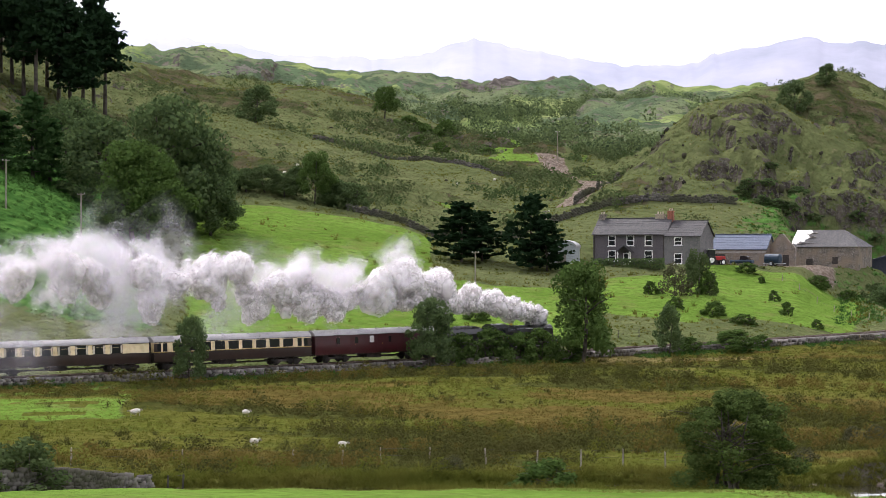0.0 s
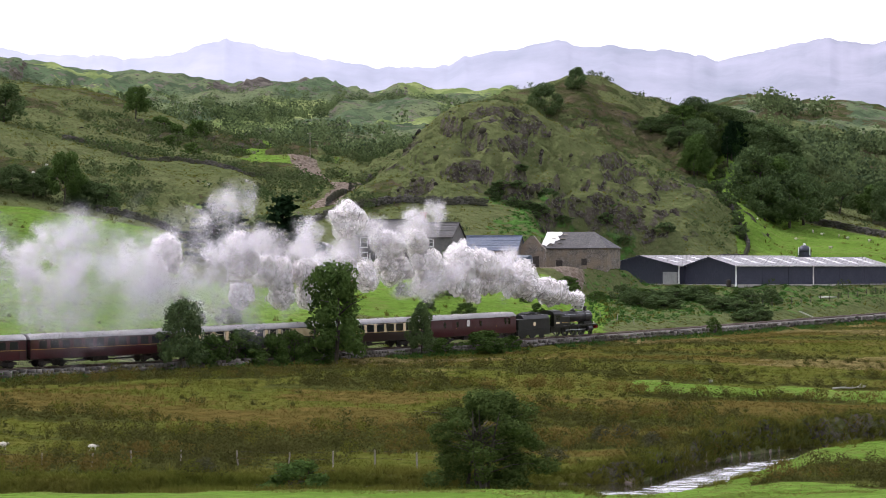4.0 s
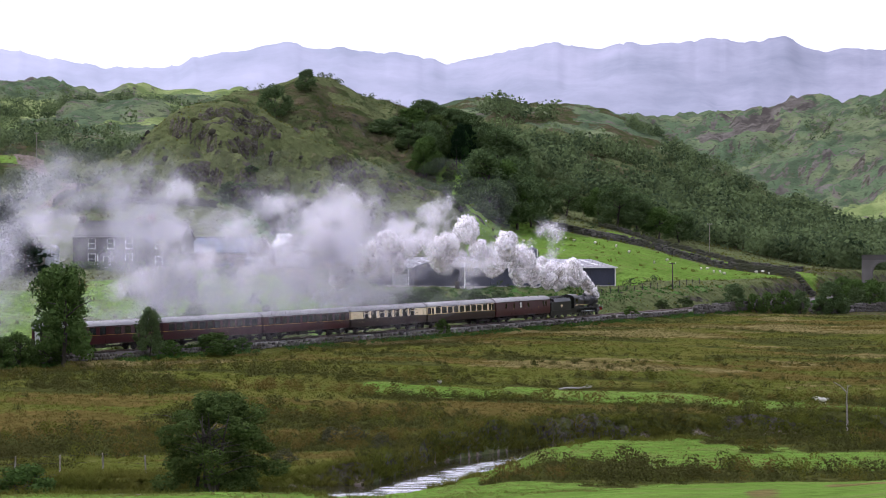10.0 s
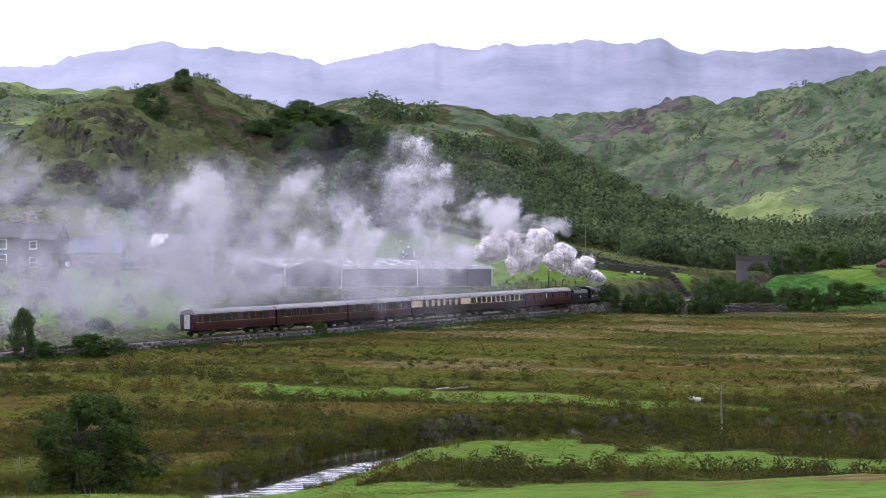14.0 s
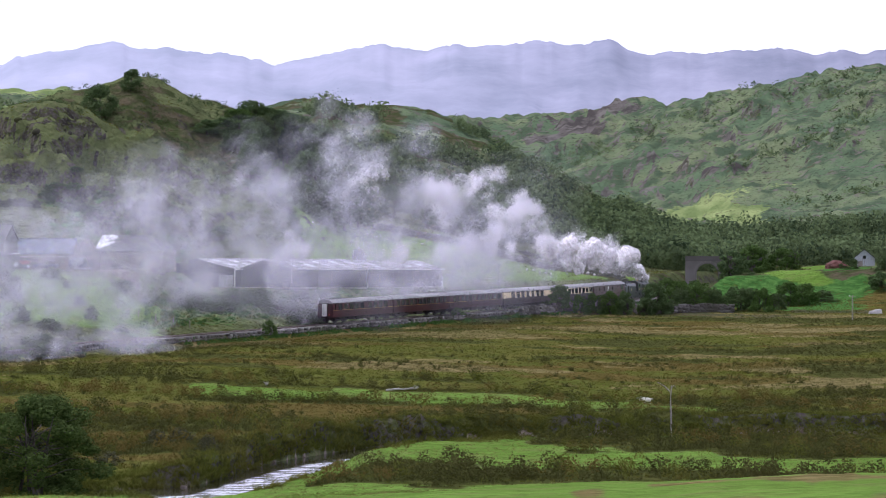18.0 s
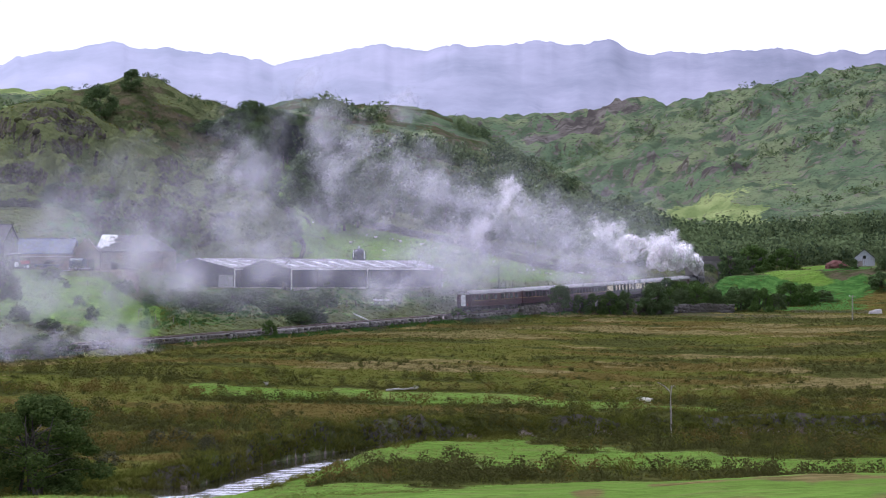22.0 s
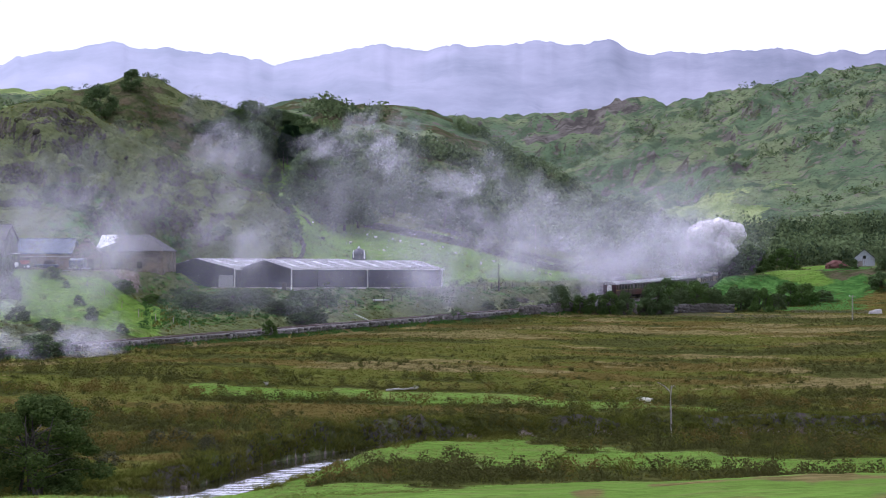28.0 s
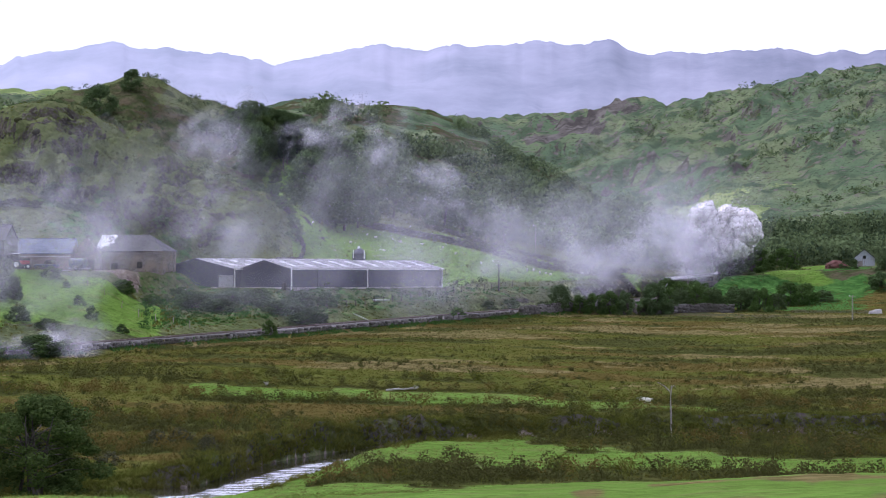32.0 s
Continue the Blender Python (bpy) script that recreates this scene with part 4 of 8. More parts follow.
    for az, r, h, w in ((-26.1, 388, 13.5, 9.0), (-25.7, 395, 10.0, 8.0), (-26.8, 380, 9.0, 8.0), (-27.4, 384, 12.0, 9)):
        plant(PROTO["larch"], az, r, h, w, base=0.6)
    for k in range(15):
        az = -28.2 + k * 0.27
        plant(PROTO["pine" if k % 2 else "pine_b"], az, 508 + 9 * ((k * 7) % 4), 24 - 0.25 * k + 2.5 * ((k * 5) % 3), 9.5, group="pine plantation on the hill", base=0.42)
    for az, r, h, w in ((-21.6, 436, 5.0, 5.5), (-21.1, 437, 4.4, 6), (-20.65, 438, 5.2, 6), (-20.2, 437, 4.4, 5), (-18.95, 437, 5.4, 6), (-18.6, 436, 5.0, 6.5), (-19.9, 440, 5.6, 5), (-19.15, 438, 4.6, 5)):
        plant(PROTO["dark"], az, r, h, w, group="hawthorns on the field wall")
    plant(PROTO["oak"], -19.47, 436, 9.6, 6.4, label="slender tree among the hawthorns on the wall")
    plant(PROTO["round"], -20.85, 555, 8.8, 9.6, label="round dark tree alone on the hillside")
    plant(PROTO["oak"], -17.8, 640, 8.6, 6.6, label="thin-leaved tree on the hill crest")
    plant(PROTO["oak"], -16.35, 632, 6.0, 5.4, label="small windswept tree on the hill")
    for az, r, h, w in ((-17.3, 630, 4.0, 7), (-16.9, 625, 4.4, 7), (-17.0, 600, 3.0, 5), (-15.4, 600, 2.6, 5), (-16.5, 590, 3, 5), (-10.9, 590, 3.4, 7)):
        plant(PROTO["bush"], az, r, h, w, group="bushes on the hillside")
    plant(PROTO["round"], -8.12, 602, 8.6, 8.0, label="dark round tree on the knoll's crest")
    plant(PROTO["round"], -7.38, 622, 5.6, 5.6, label="dark windswept tree on the knoll's crest")
    # the wood between the knoll and the field
    for az, r, h, w, kind in ((-5.6, 612, 4.0, 6, "dark"), (-5.2, 616, 5.0, 7, "dark"), (-4.85, 620, 6.0, 8, "oak"), (-4.55, 626, 6.5, 8, "dark"), (-4.2, 628, 7, 9, "dark"), (-3.85, 630, 7.5, 9, "dark"), (-3.5, 630, 8, 9, "dark"), (-3.1, 630, 9, 9, "dark"), (-4.95, 604, 5, 7, "dark"), (-4.5, 606, 6.5, 8, "dark"), (-4.1, 606, 7.5, 9, "oak"), (-3.7, 606, 8, 9, "oak"), (-3.3, 606, 8, 9, "dark"), (-2.8, 622, 9, 10, "dark"), (-2.4, 626, 8.5, 9, "dark"),
                              (-3.2, 548, 14.0, 11.5, "dark"), (-2.75, 552, 14.5, 12, "oak"), (-2.35, 548, 13, 11, "dark"), (-2.0, 560, 12.0, 10, "dark"), (-2.9, 540, 10, 9, "dark"), (-2.5, 570, 14, 12, "dark"), (0.0, 590, 11.5, 9.5, "dark"), (0.5, 595, 10, 9, "dark"), (-0.4, 598, 9, 8, "oak"), (1.0, 590, 8, 8, "oak"), (-1.2, 596, 8, 8, "dark"), (1.5, 600, 8, 8, "dark")):
        plant(PROTO[kind], az, r, h, w, group="wood at the edge of the field", base=0.95)
    for k in range(16):                                 # thorns that follow the wall down the knoll's flank
        plant(PROTO["dark_bush" if k % 2 else "thorn"], -4.75 + 0.085 * k + rng.uniform(-0.08, 0.08), 566 - 5.2 * k, rng.uniform(1.6, 3.0), rng.uniform(2.4, 4.0), group="bushes on the knoll's flank")
    for k in range(26):
        plant(PROTO["dark_bush"], rng.uniform(-9.4, -5.2), rng.uniform(458, 476), rng.uniform(1.0, 2.2), rng.uniform(2.4, 4.4), group="bushes at the knoll's foot")
    # the river bank
    plant(PROTO["alder"], -9.46, 154.5, 6.7, 7.2, label="multi-stemmed alder tree on the river bank", base=1.0)
    plant(PROTO["bush"], -14.0, 155, 2.5, 4.2, label="rounded green bush on the river bank")
    plant(PROTO["bush"], -14.5, 155.5, 1.5, 2.4, label="low bush on the river bank")
    plant(PROTO["thorn"], -26.4, 128, 3.0, 5.0, label="leafy bush beside the near stone wall")
    for az, r, h, w in ((-6.8, 196, 1.3, 2.0), (-6.2, 200, 1.2, 2.2), (-7.9, 176, 1.0, 2), (-16.2, 166, 1.1, 1.8), (-5.6, 190, 1.3, 2.0)):
        plant(PROTO["twiggy"], az, r, h, w, group="twiggy shrubs on the river bank")


trees()
for ob in PROTO.values():                            # the patterns themselves stand in the wood, out of the way
    x, y = polar(-4.6 + 0.09 * list(PROTO.values()).index(ob), 585 + 3 * list(PROTO.values()).index(ob) % 20)
    ob.location = (x, y, ground(x, y) - 0.2)
    ob.scale = (9, 9, 10) if "bush" not in ob.name else (4, 4, 3)


# ---- far woods, scrub, rushes and grass, as stuff ----
def scatter(rng, n, a0, a1, r0, r1):
    """Points spread evenly over a part of the plan."""
    az = rng.uniform(a0, a1, n)
    r = np.sqrt(rng.uniform(r0 * r0, r1 * r1, n))
    return r * np.sin(np.radians(az)), r * np.cos(np.radians(az)), az, r


def crowns(rng, x, y, h, leaves, size):
    """Many small tree crowns in one mesh."""
    n = len(x)
    z = ground_np(x, y)
    d = rng.normal(size=(n, leaves, 3))
    d /= np.linalg.norm(d, axis=2, keepdims=True)
    rad = h[:, None] * (0.4 + 0.14 * rng.random((n, leaves)))
    lump = 1 + 0.35 * np.sin(d[:, :, 0] * 5 + np.arange(n)[:, None]) * np.sin(d[:, :, 2] * 4 + np.arange(n)[:, None] * 1.7)
    p = d * (rad * lump)[:, :, None]
    p[:, :, 2] *= 0.85
    p += np.stack([x, y, z + h * 0.48], -1)[:, None, :]
    return leaf_quads(rng, p.reshape(-1, 3), np.repeat(size * h, leaves), d.reshape(-1, 3))


def stuff(name, vf, mat, label, category):
    return tagged(new(name, np_mesh(name, *vf, [mat])), label, category, kind="stuff")


def crest_r(az):
    return line_at(wood_hill, az)[0]


def far_woods():
    rng = np.random.default_rng(21)
    x, y, az, r = scatter(rng, 3000, -5.2, 6.5, 610, 915)
    keep = (fractal(x / 40, y / 40, 0, 3, 90) > -0.35 + 0.5 * (r > 800) * (az < -0.5)) & (r > field_wall_r(az) + 40 + 30 * (az < 0))
    keep &= ((r > 640) | (az > -1)) & (r < crest_r(az) - 75 + 60 * (az > 0.3))
    stuff("far_wood", crowns(rng, x[keep], y[keep], rng.uniform(3.8, 8.8, keep.sum()) * (1 - 0.6 * smoothstep(90, 20, crest_r(az[keep]) - r[keep])), 110, 0.15), HAZED_WOODS, "scrubby oak wood covering the steep hillside", "woodland")
    x, y, az, r = scatter(rng, 1500, 4.2, 12, 600, 900)
    keep = (r > 620 - 12 * (az - 4)) & (fractal(x / 30, y / 30, 0, 3, 91) > -0.5) & (nearest_track(x, y)[2] > 9)
    stuff("valley_wood", crowns(rng, x[keep], y[keep], rng.uniform(4, 9.5, keep.sum()), 120, 0.14), HAZED_WOODS, "dense green trees along the valley bottom", "woodland")
    x, y, az, r = scatter(rng, 3000, -20, -6, 800, 1120)
    keep = fractal(x / 45, y / 45, 0, 3, 92) > 0.2
    stuff("hill_wood", crowns(rng, x[keep], y[keep], rng.uniform(3, 8, keep.sum()) * (1 - 0.5 * smoothstep(1060, 1120, r[keep])), 60, 0.17), HAZED_WOODS, "scattered trees on the far craggy hills", "woodland")
    x, y, az, r = scatter(rng, 2600, 0, 12, 960, 1420)
    keep = (fractal(x / 55, y / 55, 0, 3, 93) > 0.28) & (r < 1330)
    stuff("far_scrub", crowns(rng, x[keep], y[keep], rng.uniform(1.5, 4.5, keep.sum()), 24, 0.24), HAZED_WOODS, "thorn scrub on the far hillside", "scrub")
    # gorse, heather and small bushes on the near hills
    x, y, az, r = scatter(rng, 17000, -28, 1, 430, 760)
    hill = ~((mask_at(pasture, x, y) > 0.3) | (mask_at(dirt, x, y) > 0.3))
    keep = hill & (fractal(x / 16, y / 16, 0, 3, 94) > 0.14 - 0.25 * smoothstep(-20, -18, az) * smoothstep(-11, -13, az) + 0.2 * mask_at(knoll_zone, x, y))
    stuff("hill_scrub", crowns(rng, x[keep], y[keep], rng.uniform(0.6, 2.2, keep.sum()) * (0.8 + 0.5 * (az[keep] > -19) * (az[keep] < -12)), 26, 0.26), SCRUB, "heather, gorse and small bushes on the hillside", "scrub")


def tufts(rng, x, y, h, blades, width, lean=0.4):
    """Upright blades in clumps: thin triangles."""
    n = len(x)
    z = ground_np(x, y)
    a = rng.uniform(0, 2 * math.pi, (n, blades))
    off = rng.normal(size=(n, blades, 2)) * (h * 0.28)[:, None, None]
    base = np.stack([x[:, None] + off[..., 0], y[:, None] + off[..., 1], np.repeat(z[:, None] - 0.05, blades, 1)], -1)
    hh = h[:, None] * rng.uniform(0.6, 1.15, (n, blades))
    tip = base + np.stack([rng.normal(size=(n, blades)) * lean * hh, rng.normal(size=(n, blades)) * lean * hh, hh], -1)
    w = width * (0.6 + h[:, None] * 0.6)
    du = np.stack([np.cos(a) * w, np.sin(a) * w, np.zeros_like(a)], -1)
    v = np.stack([base - du, base + du, tip], 2).reshape(-1, 3)
    return v, np.arange(len(v)).reshape(-1, 3)


def meadow():
    rng = np.random.default_rng(31)
    x, y, az, r = scatter(rng, 150000, -27.5, 11, 156, 520)
    m = mask_at(marsh_all, x, y)
    dens = rng.random(len(x)) < np.clip(m, 0, 1) * np.clip(330 / r, 0.45, 1.3) * (0.85 + 0.3 * fractal(x / 9, y / 4, 0, 3, 95))
    x, y, az, r = x[dens], y[dens], az[dens], r[dens]
    j = rng.normal(size=len(x)) * 0.16
    dk, tn, br = (mask_at(f, x, y) + j > 0.5 for f in (deep, tan, russet))
    tn &= ~dk
    br &= ~dk & ~tn
    gr = ~dk & ~tn & ~br
    h = rng.uniform(0.2, 0.46, len(x)) * (0.85 + 0.3 * fractal(x / 12, y / 12, 0, 2, 97))
    stuff("rushes", tufts(rng, x[gr], y[gr], h[gr], 6, 0.042), RUSH_GREEN, "green rushes and sedge in the wet meadow", "rushes")
    stuff("brown_rushes", tufts(rng, x[br], y[br], h[br], 6, 0.042), RUSH_BROWN, "russet seeding grass and rushes in the meadow", "grass")
    stuff("tan_grass", tufts(rng, x[tn], y[tn], h[tn], 6, 0.042), GRASS_TAN, "straw-coloured seeding grass in the meadow", "grass")
    stuff("dark_rushes", tufts(rng, x[dk], y[dk], h[dk] * 1.2, 7, 0.045), RUSH_DARK, "beds of dark green soft rush", "rushes")
    # thick beds beside the lawns and the river
    x, y, az, r = scatter(rng, 26000, -12, 11, 156, 272)
    keep = (mask_at(deep, x, y) + rng.normal(size=len(x)) * 0.1 > 0.55)
    lit = keep & (fractal(x / 5, y / 2.5, 0, 3, 57) + rng.normal(size=len(x)) * 0.3 > 0.15)
    keep &= ~lit
    stuff("rush_beds", tufts(rng, x[keep], y[keep], rng.uniform(0.2, 0.45, keep.sum()), 9, 0.04, 0.6), RUSH_DARK, "thick beds of dark rush beside the lawns and river", "rushes")
    stuff("sedge_beds", tufts(rng, x[lit], y[lit], rng.uniform(0.2, 0.42, lit.sum()), 9, 0.04, 0.6), RUSH_GREEN, "fresh green sedge among the dark rushes", "rushes")
    # dark clumps that stand out at the edges of the lawns
    x, y, az, r = scatter(rng, 5200, -27.5, 11, 156, 330)
    keep = (mask_at(marsh_all, x, y) > 0.3) & (fractal(x / 8, y / 3, 0, 3, 98) > 0.38) | (rng.random(len(x)) < 0.025) & (mask_at(marsh_all, x, y) + mask_at(pasture, x, y) > 0.3)
    stuff("rush_clumps", tufts(rng, x[keep], y[keep], rng.uniform(0.35, 0.75, keep.sum()), 22, 0.045, 0.5), RUSH_DARK, "dark clumps of rush", "rushes")
    # rounded tussocks at the edges of the lawns and over the river bank
    x, y, az, r = scatter(rng, 9000, -27.5, 11, 156, 280)
    lumps = fractal(x / 7, y / 4, 0, 3, 59)
    keep = (mask_at(deep, x, y) + 0.35 * lumps > 0.45) & (ground_np(x, y) > WATER + 0.1)
    keep |= (mask_at(marsh_all, x, y) > 0.4) & (np.abs(r - np.interp(az, [-7, -2, 2, 5, 9.5, 12], [255, 254, 250, 241, 225, 220])) < 14) & (lumps > 0.15) & (az > -9)
    keep |= (mask_at(marsh_all, x, y) > 0.4) & (r < 185) & (az < -6) & (lumps > 0.1)
    keep &= rng.random(len(x)) < 0.75
    tint = fractal(x / 11, y / 6, 0, 2, 60) + rng.normal(size=len(x)) * 0.2
    for sel, mat, name, label in ((tint < 0.12, RUSH_DARK, "dark_tussocks", "rounded dark tussocks of rush"), ((tint >= 0.12) & (tint < 0.42), RUSH_GREEN, "green_tussocks", "rounded green tussocks of sedge"), (tint >= 0.42, RUSH_BROWN, "brown_tussocks", "rounded brown tussocks of old growth")):
        k = keep & sel
        stuff(name, crowns(rng, x[k], y[k], rng.uniform(0.6, 1.45, k.sum()), 80, 0.15), mat, label, "rushes")
    # rough growth along the water's edge
    a = rng.uniform(-27, 11, 15000)
    b0, b1 = river_banks(a)
    far = rng.random(15000) < 0.6
    rr_ = np.where(far, b1 + rng.exponential(1.6, 15000) - 0.3, b0 - rng.exponential(1.1, 15000) + 0.2)
    x, y = rr_ * np.sin(np.radians(a)), rr_ * np.cos(np.radians(a))
    keep = (ground_np(x, y) > WATER - 0.1) & (far | (a < -7) | (fractal(x / 3, y / 3, 0, 2, 58) > 0.0))
    stuff("bank_grass", tufts(rng, x[keep], y[keep], rng.uniform(0.25, 0.6, keep.sum()), 9, 0.05, 0.8), RUSH_GREEN, "long grass and weeds hanging over the river bank", "grass")
    x, y, az, r = scatter(rng, 60000, -27.5, 11, 128, 262)
    keep = (mask_at(pasture, x, y) > 0.4) & (mask_at(marsh_all, x, y) < 0.4)
    stuff("lawn_grass", tufts(rng, x[keep], y[keep], rng.uniform(0.08, 0.2, keep.sum()), 5, 0.05, 0.7), LAWN_BLADE, "short grazed bright green grass", "grass")
    # pasture tufts on the far side of the line
    x, y, az, r = scatter(rng, 16000, -24, 5, 300, 640)
    f = mask_at(pasture, x, y)
    keep = (f > 0.2) & (rng.random(len(x)) < 0.07 + 0.9 * (f < 0.75) + 0.25 * (fractal(x / 10, y / 10, 0, 3, 99) > 0.4))
    stuff("field_tufts", tufts(rng, x[keep], y[keep], rng.uniform(0.3, 0.9, keep.sum()), 8, 0.09, 0.5), RUSH_GREEN, "tufts of rush in the pasture", "rushes")
    # rough grass on the railway banks and the hills
    x, y, az, r = scatter(rng, 60000, -28, 11, 265, 700)
    keep = (mask_at(pasture, x, y) < 0.4) & (mask_at(marsh_all, x, y) < 0.4) & (mask_at(dirt, x, y) < 0.3) & (mask_at(rock, x, y) < 0.5) & (mask_at(fern, x, y) < 0.5)
    k2 = keep & (fractal(x / 14, y / 14, 0, 3, 101) > 0.15) & (r > 430)
    stuff("tussock_grass", tufts(rng, x[k2], y[k2], rng.uniform(0.15, 0.4, k2.sum()), 7, 0.1, 0.6), GRASS_PALE, "pale tussocks of rough grass on the hillsides", "grass")
    k3 = keep & ~k2
    stuff("rough_grass", tufts(rng, x[k3], y[k3], rng.uniform(0.15, 0.45, k3.sum()), 7, 0.1, 0.6), RUSH_GREEN, "rough green grass on the hillsides", "grass")
    t, off = rng.uniform(-240, 225, 9000), rng.uniform(3.6, 7.2, 9000)
    bx, by, bz, bh = rail(t)
    x, y = bx + np.cos(bh) * off, by - np.sin(bh) * off
    keep = fractal(x / 7, y / 7, 0, 3, 103) > -0.25
    stuff("verge_grass", tufts(rng, x[keep], y[keep], rng.uniform(0.2, 0.55, keep.sum()), 7, 0.07, 0.5), FERN, "long grass and weeds along the railway wall", "grass")
    x, y, az, r = scatter(rng, 24000, -28, 6, 300, 545)
    keep = mask_at(fern, x, y) > 0.35
    stuff("bracken", tufts(rng, x[keep], y[keep], rng.uniform(0.3, 0.65, keep.sum()), 12, 0.09, 0.9), FERN, "green bracken covering the bank", "bracken")


far_woods()
meadow()


# ---- small building blocks ----
def add_box(bm, x0, x1, y0, y1, z0, z1):
    vs = [bm.verts.new(p) for p in ((x0, y0, z0), (x1, y0, z0), (x1, y1, z0), (x0, y1, z0), (x0, y0, z1), (x1, y0, z1), (x1, y1, z1), (x0, y1, z1))]
    for f in ((3, 2, 1, 0), (4, 5, 6, 7), (0, 1, 5, 4), (1, 2, 6, 5), (2, 3, 7, 6), (3, 0, 4, 7)):
        bm.faces.new([vs[k] for k in f])
    return vs


def box_bm(*boxes, bevel=0.0):
    bm = bmesh.new()
    for b in boxes:
        add_box(bm, *b)
    if bevel:
        bmesh.ops.bevel(bm, geom=bm.edges[:], offset=bevel, segments=1, affect="EDGES")
    return bm


def prism_bm(profile, x0, x1, axis="x"):
    """A profile of (across, up) points drawn along x (or y) from x0 to x1."""
    bm = bmesh.new()
    put = (lambda a, b, s: (s, a, b)) if axis == "x" else (lambda a, b, s: (a, s, b))
    lo = [bm.verts.new(put(a, b, x0)) for a, b in profile]
    hi = [bm.verts.new(put(a, b, x1)) for a, b in profile]
    n = len(profile)
    bm.faces.new(lo[::-1])
    bm.faces.new(hi)
    for k in range(n):
        bm.faces.new((lo[k], lo[(k + 1) % n], hi[(k + 1) % n], hi[k]))
    bmesh.ops.recalc_face_normals(bm, faces=bm.faces[:])
    return bm


def turned_bm(rings, sides=20, axis="z", closed=True):
    """A turned shape: rings of (distance along the axis, radius)."""
    bm = bmesh.new()
    put = {"x": lambda s, a, b: (s, a, b), "y": lambda s, a, b: (a, s, b), "z": lambda s, a, b: (a, b, s)}[axis]
    loops = [[bm.verts.new(put(s, r * math.cos(2 * math.pi * k / sides), r * math.sin(2 * math.pi * k / sides))) for k in range(sides)] for s, r in rings]
    for a, b in zip(loops, loops[1:]):
        for k in range(sides):
            bm.faces.new((a[k], a[(k + 1) % sides], b[(k + 1) % sides], b[k]))
    if closed:
        bm.faces.new(loops[0][::-1])
        bm.faces.new(loops[-1])
    bmesh.ops.recalc_face_normals(bm, faces=bm.faces[:])
    return bm


def part(name, bm, mat, parent, label="", m=None, smooth=False):
    me = bpy.data.meshes.new(name)
    bm.to_mesh(me)
    bm.free()
    me.materials.append(mat)
    if smooth:
        me.polygons.foreach_set("use_smooth", np.ones(len(me.polygons), bool))
    ob = new(name, me)
    ob.parent = parent
    if m is not None:
        ob.matrix_basis = m
    return tagged(ob, label) if label else ob


def again(ob, m, parent=None):
    """The same mesh once more, as an object of its own."""
    c = new(ob.name.split(".")[0], ob.data)
    c.parent, c.matrix_basis = parent or ob.parent, m
    if "label" in ob:
        c["label"] = ob["label"]
    return c


STONE = material("rubble_stone", (0.2, 0.175, 0.15), 0.95, vary=[(0.34, 0.3, 0.26), (0.09, 0.08, 0.07), (0.25, 0.2, 0.15)], scale=1.6, bump=0.9, bump_scale=3.5)
WALLSTONE = leaf_material("dry_stone", (0.05, 0.048, 0.045), (0.16, 0.15, 0.14), (0.075, 0.078, 0.05), 0.0)
PALESTONE = leaf_material("pale_dry_stone", (0.050, 0.046, 0.045), (0.27, 0.25, 0.235), (0.093, 0.087, 0.071), 0.0)
RENDER_DARK = material("dark_render", (0.1, 0.09, 0.098), 0.9, vary=[(0.075, 0.068, 0.075), (0.13, 0.118, 0.12)], scale=0.8, bump=0.2, bump_scale=30)
RENDER_GREY = material("grey_render", (0.15, 0.145, 0.145), 0.9, vary=[(0.11, 0.108, 0.11), (0.18, 0.17, 0.165)], scale=0.8, bump=0.2, bump_scale=30)
SLATE = material("slate", (0.06, 0.058, 0.062), 0.6, vary=[(0.095, 0.088, 0.088), (0.04, 0.039, 0.043)], scale=1.8, bump=0.4, bump_scale=9, random=0.18)
SLATE_BLUE = material("blue_slate", (0.1, 0.13, 0.2), 0.5, vary=[(0.13, 0.16, 0.24), (0.08, 0.1, 0.15)], scale=1.5, bump=0.3, bump_scale=9)
WHITE = material("white_paint", (0.8, 0.8, 0.78), 0.6, vary=[(0.7, 0.69, 0.66)], scale=2)
GLASS = material("dark_glass", (0.02, 0.022, 0.025), 0.08, spec=0.7)
BRICK = material("red_brick", (0.3, 0.1, 0.07), 0.9, vary=[(0.2, 0.08, 0.06), (0.36, 0.15, 0.1)], scale=4, bump=0.4)
BUFF = material("buff_brick", (0.42, 0.35, 0.28), 0.9, vary=[(0.3, 0.26, 0.22)], scale=4, bump=0.3)
WOOD = material("weathered_wood", (0.22, 0.19, 0.16), 0.9, vary=[(0.14, 0.12, 0.1), (0.3, 0.27, 0.23)], scale=6, bump=0.4, bump_scale=25)
DARKWOOD = material("tarred_wood", (0.04, 0.035, 0.032), 0.85, vary=[(0.07, 0.06, 0.05)], scale=5)
SHEET_DARK = material("dark_sheeting", (0.042, 0.046, 0.072), 0.5, vary=[(0.055, 0.058, 0.085), (0.035, 0.037, 0.058)], scale=0.6, bump=0.15, bump_scale=4)
SHEET_ROOF = material("cement_sheeting", (0.3, 0.29, 0.31), 0.75, vary=[(0.24, 0.235, 0.25), (0.36, 0.35, 0.36)], scale=0.5, bump=0.2, bump_scale=6)
SKYLIGHT = material("skylight_sheet", (0.62, 0.62, 0.64), 0.4, vary=[(0.52, 0.52, 0.55)], scale=1.0)
CONCRETE = material("concrete", (0.38, 0.36, 0.34), 0.9, vary=[(0.3, 0.28, 0.26), (0.45, 0.43, 0.4)], scale=1.2, bump=0.2)
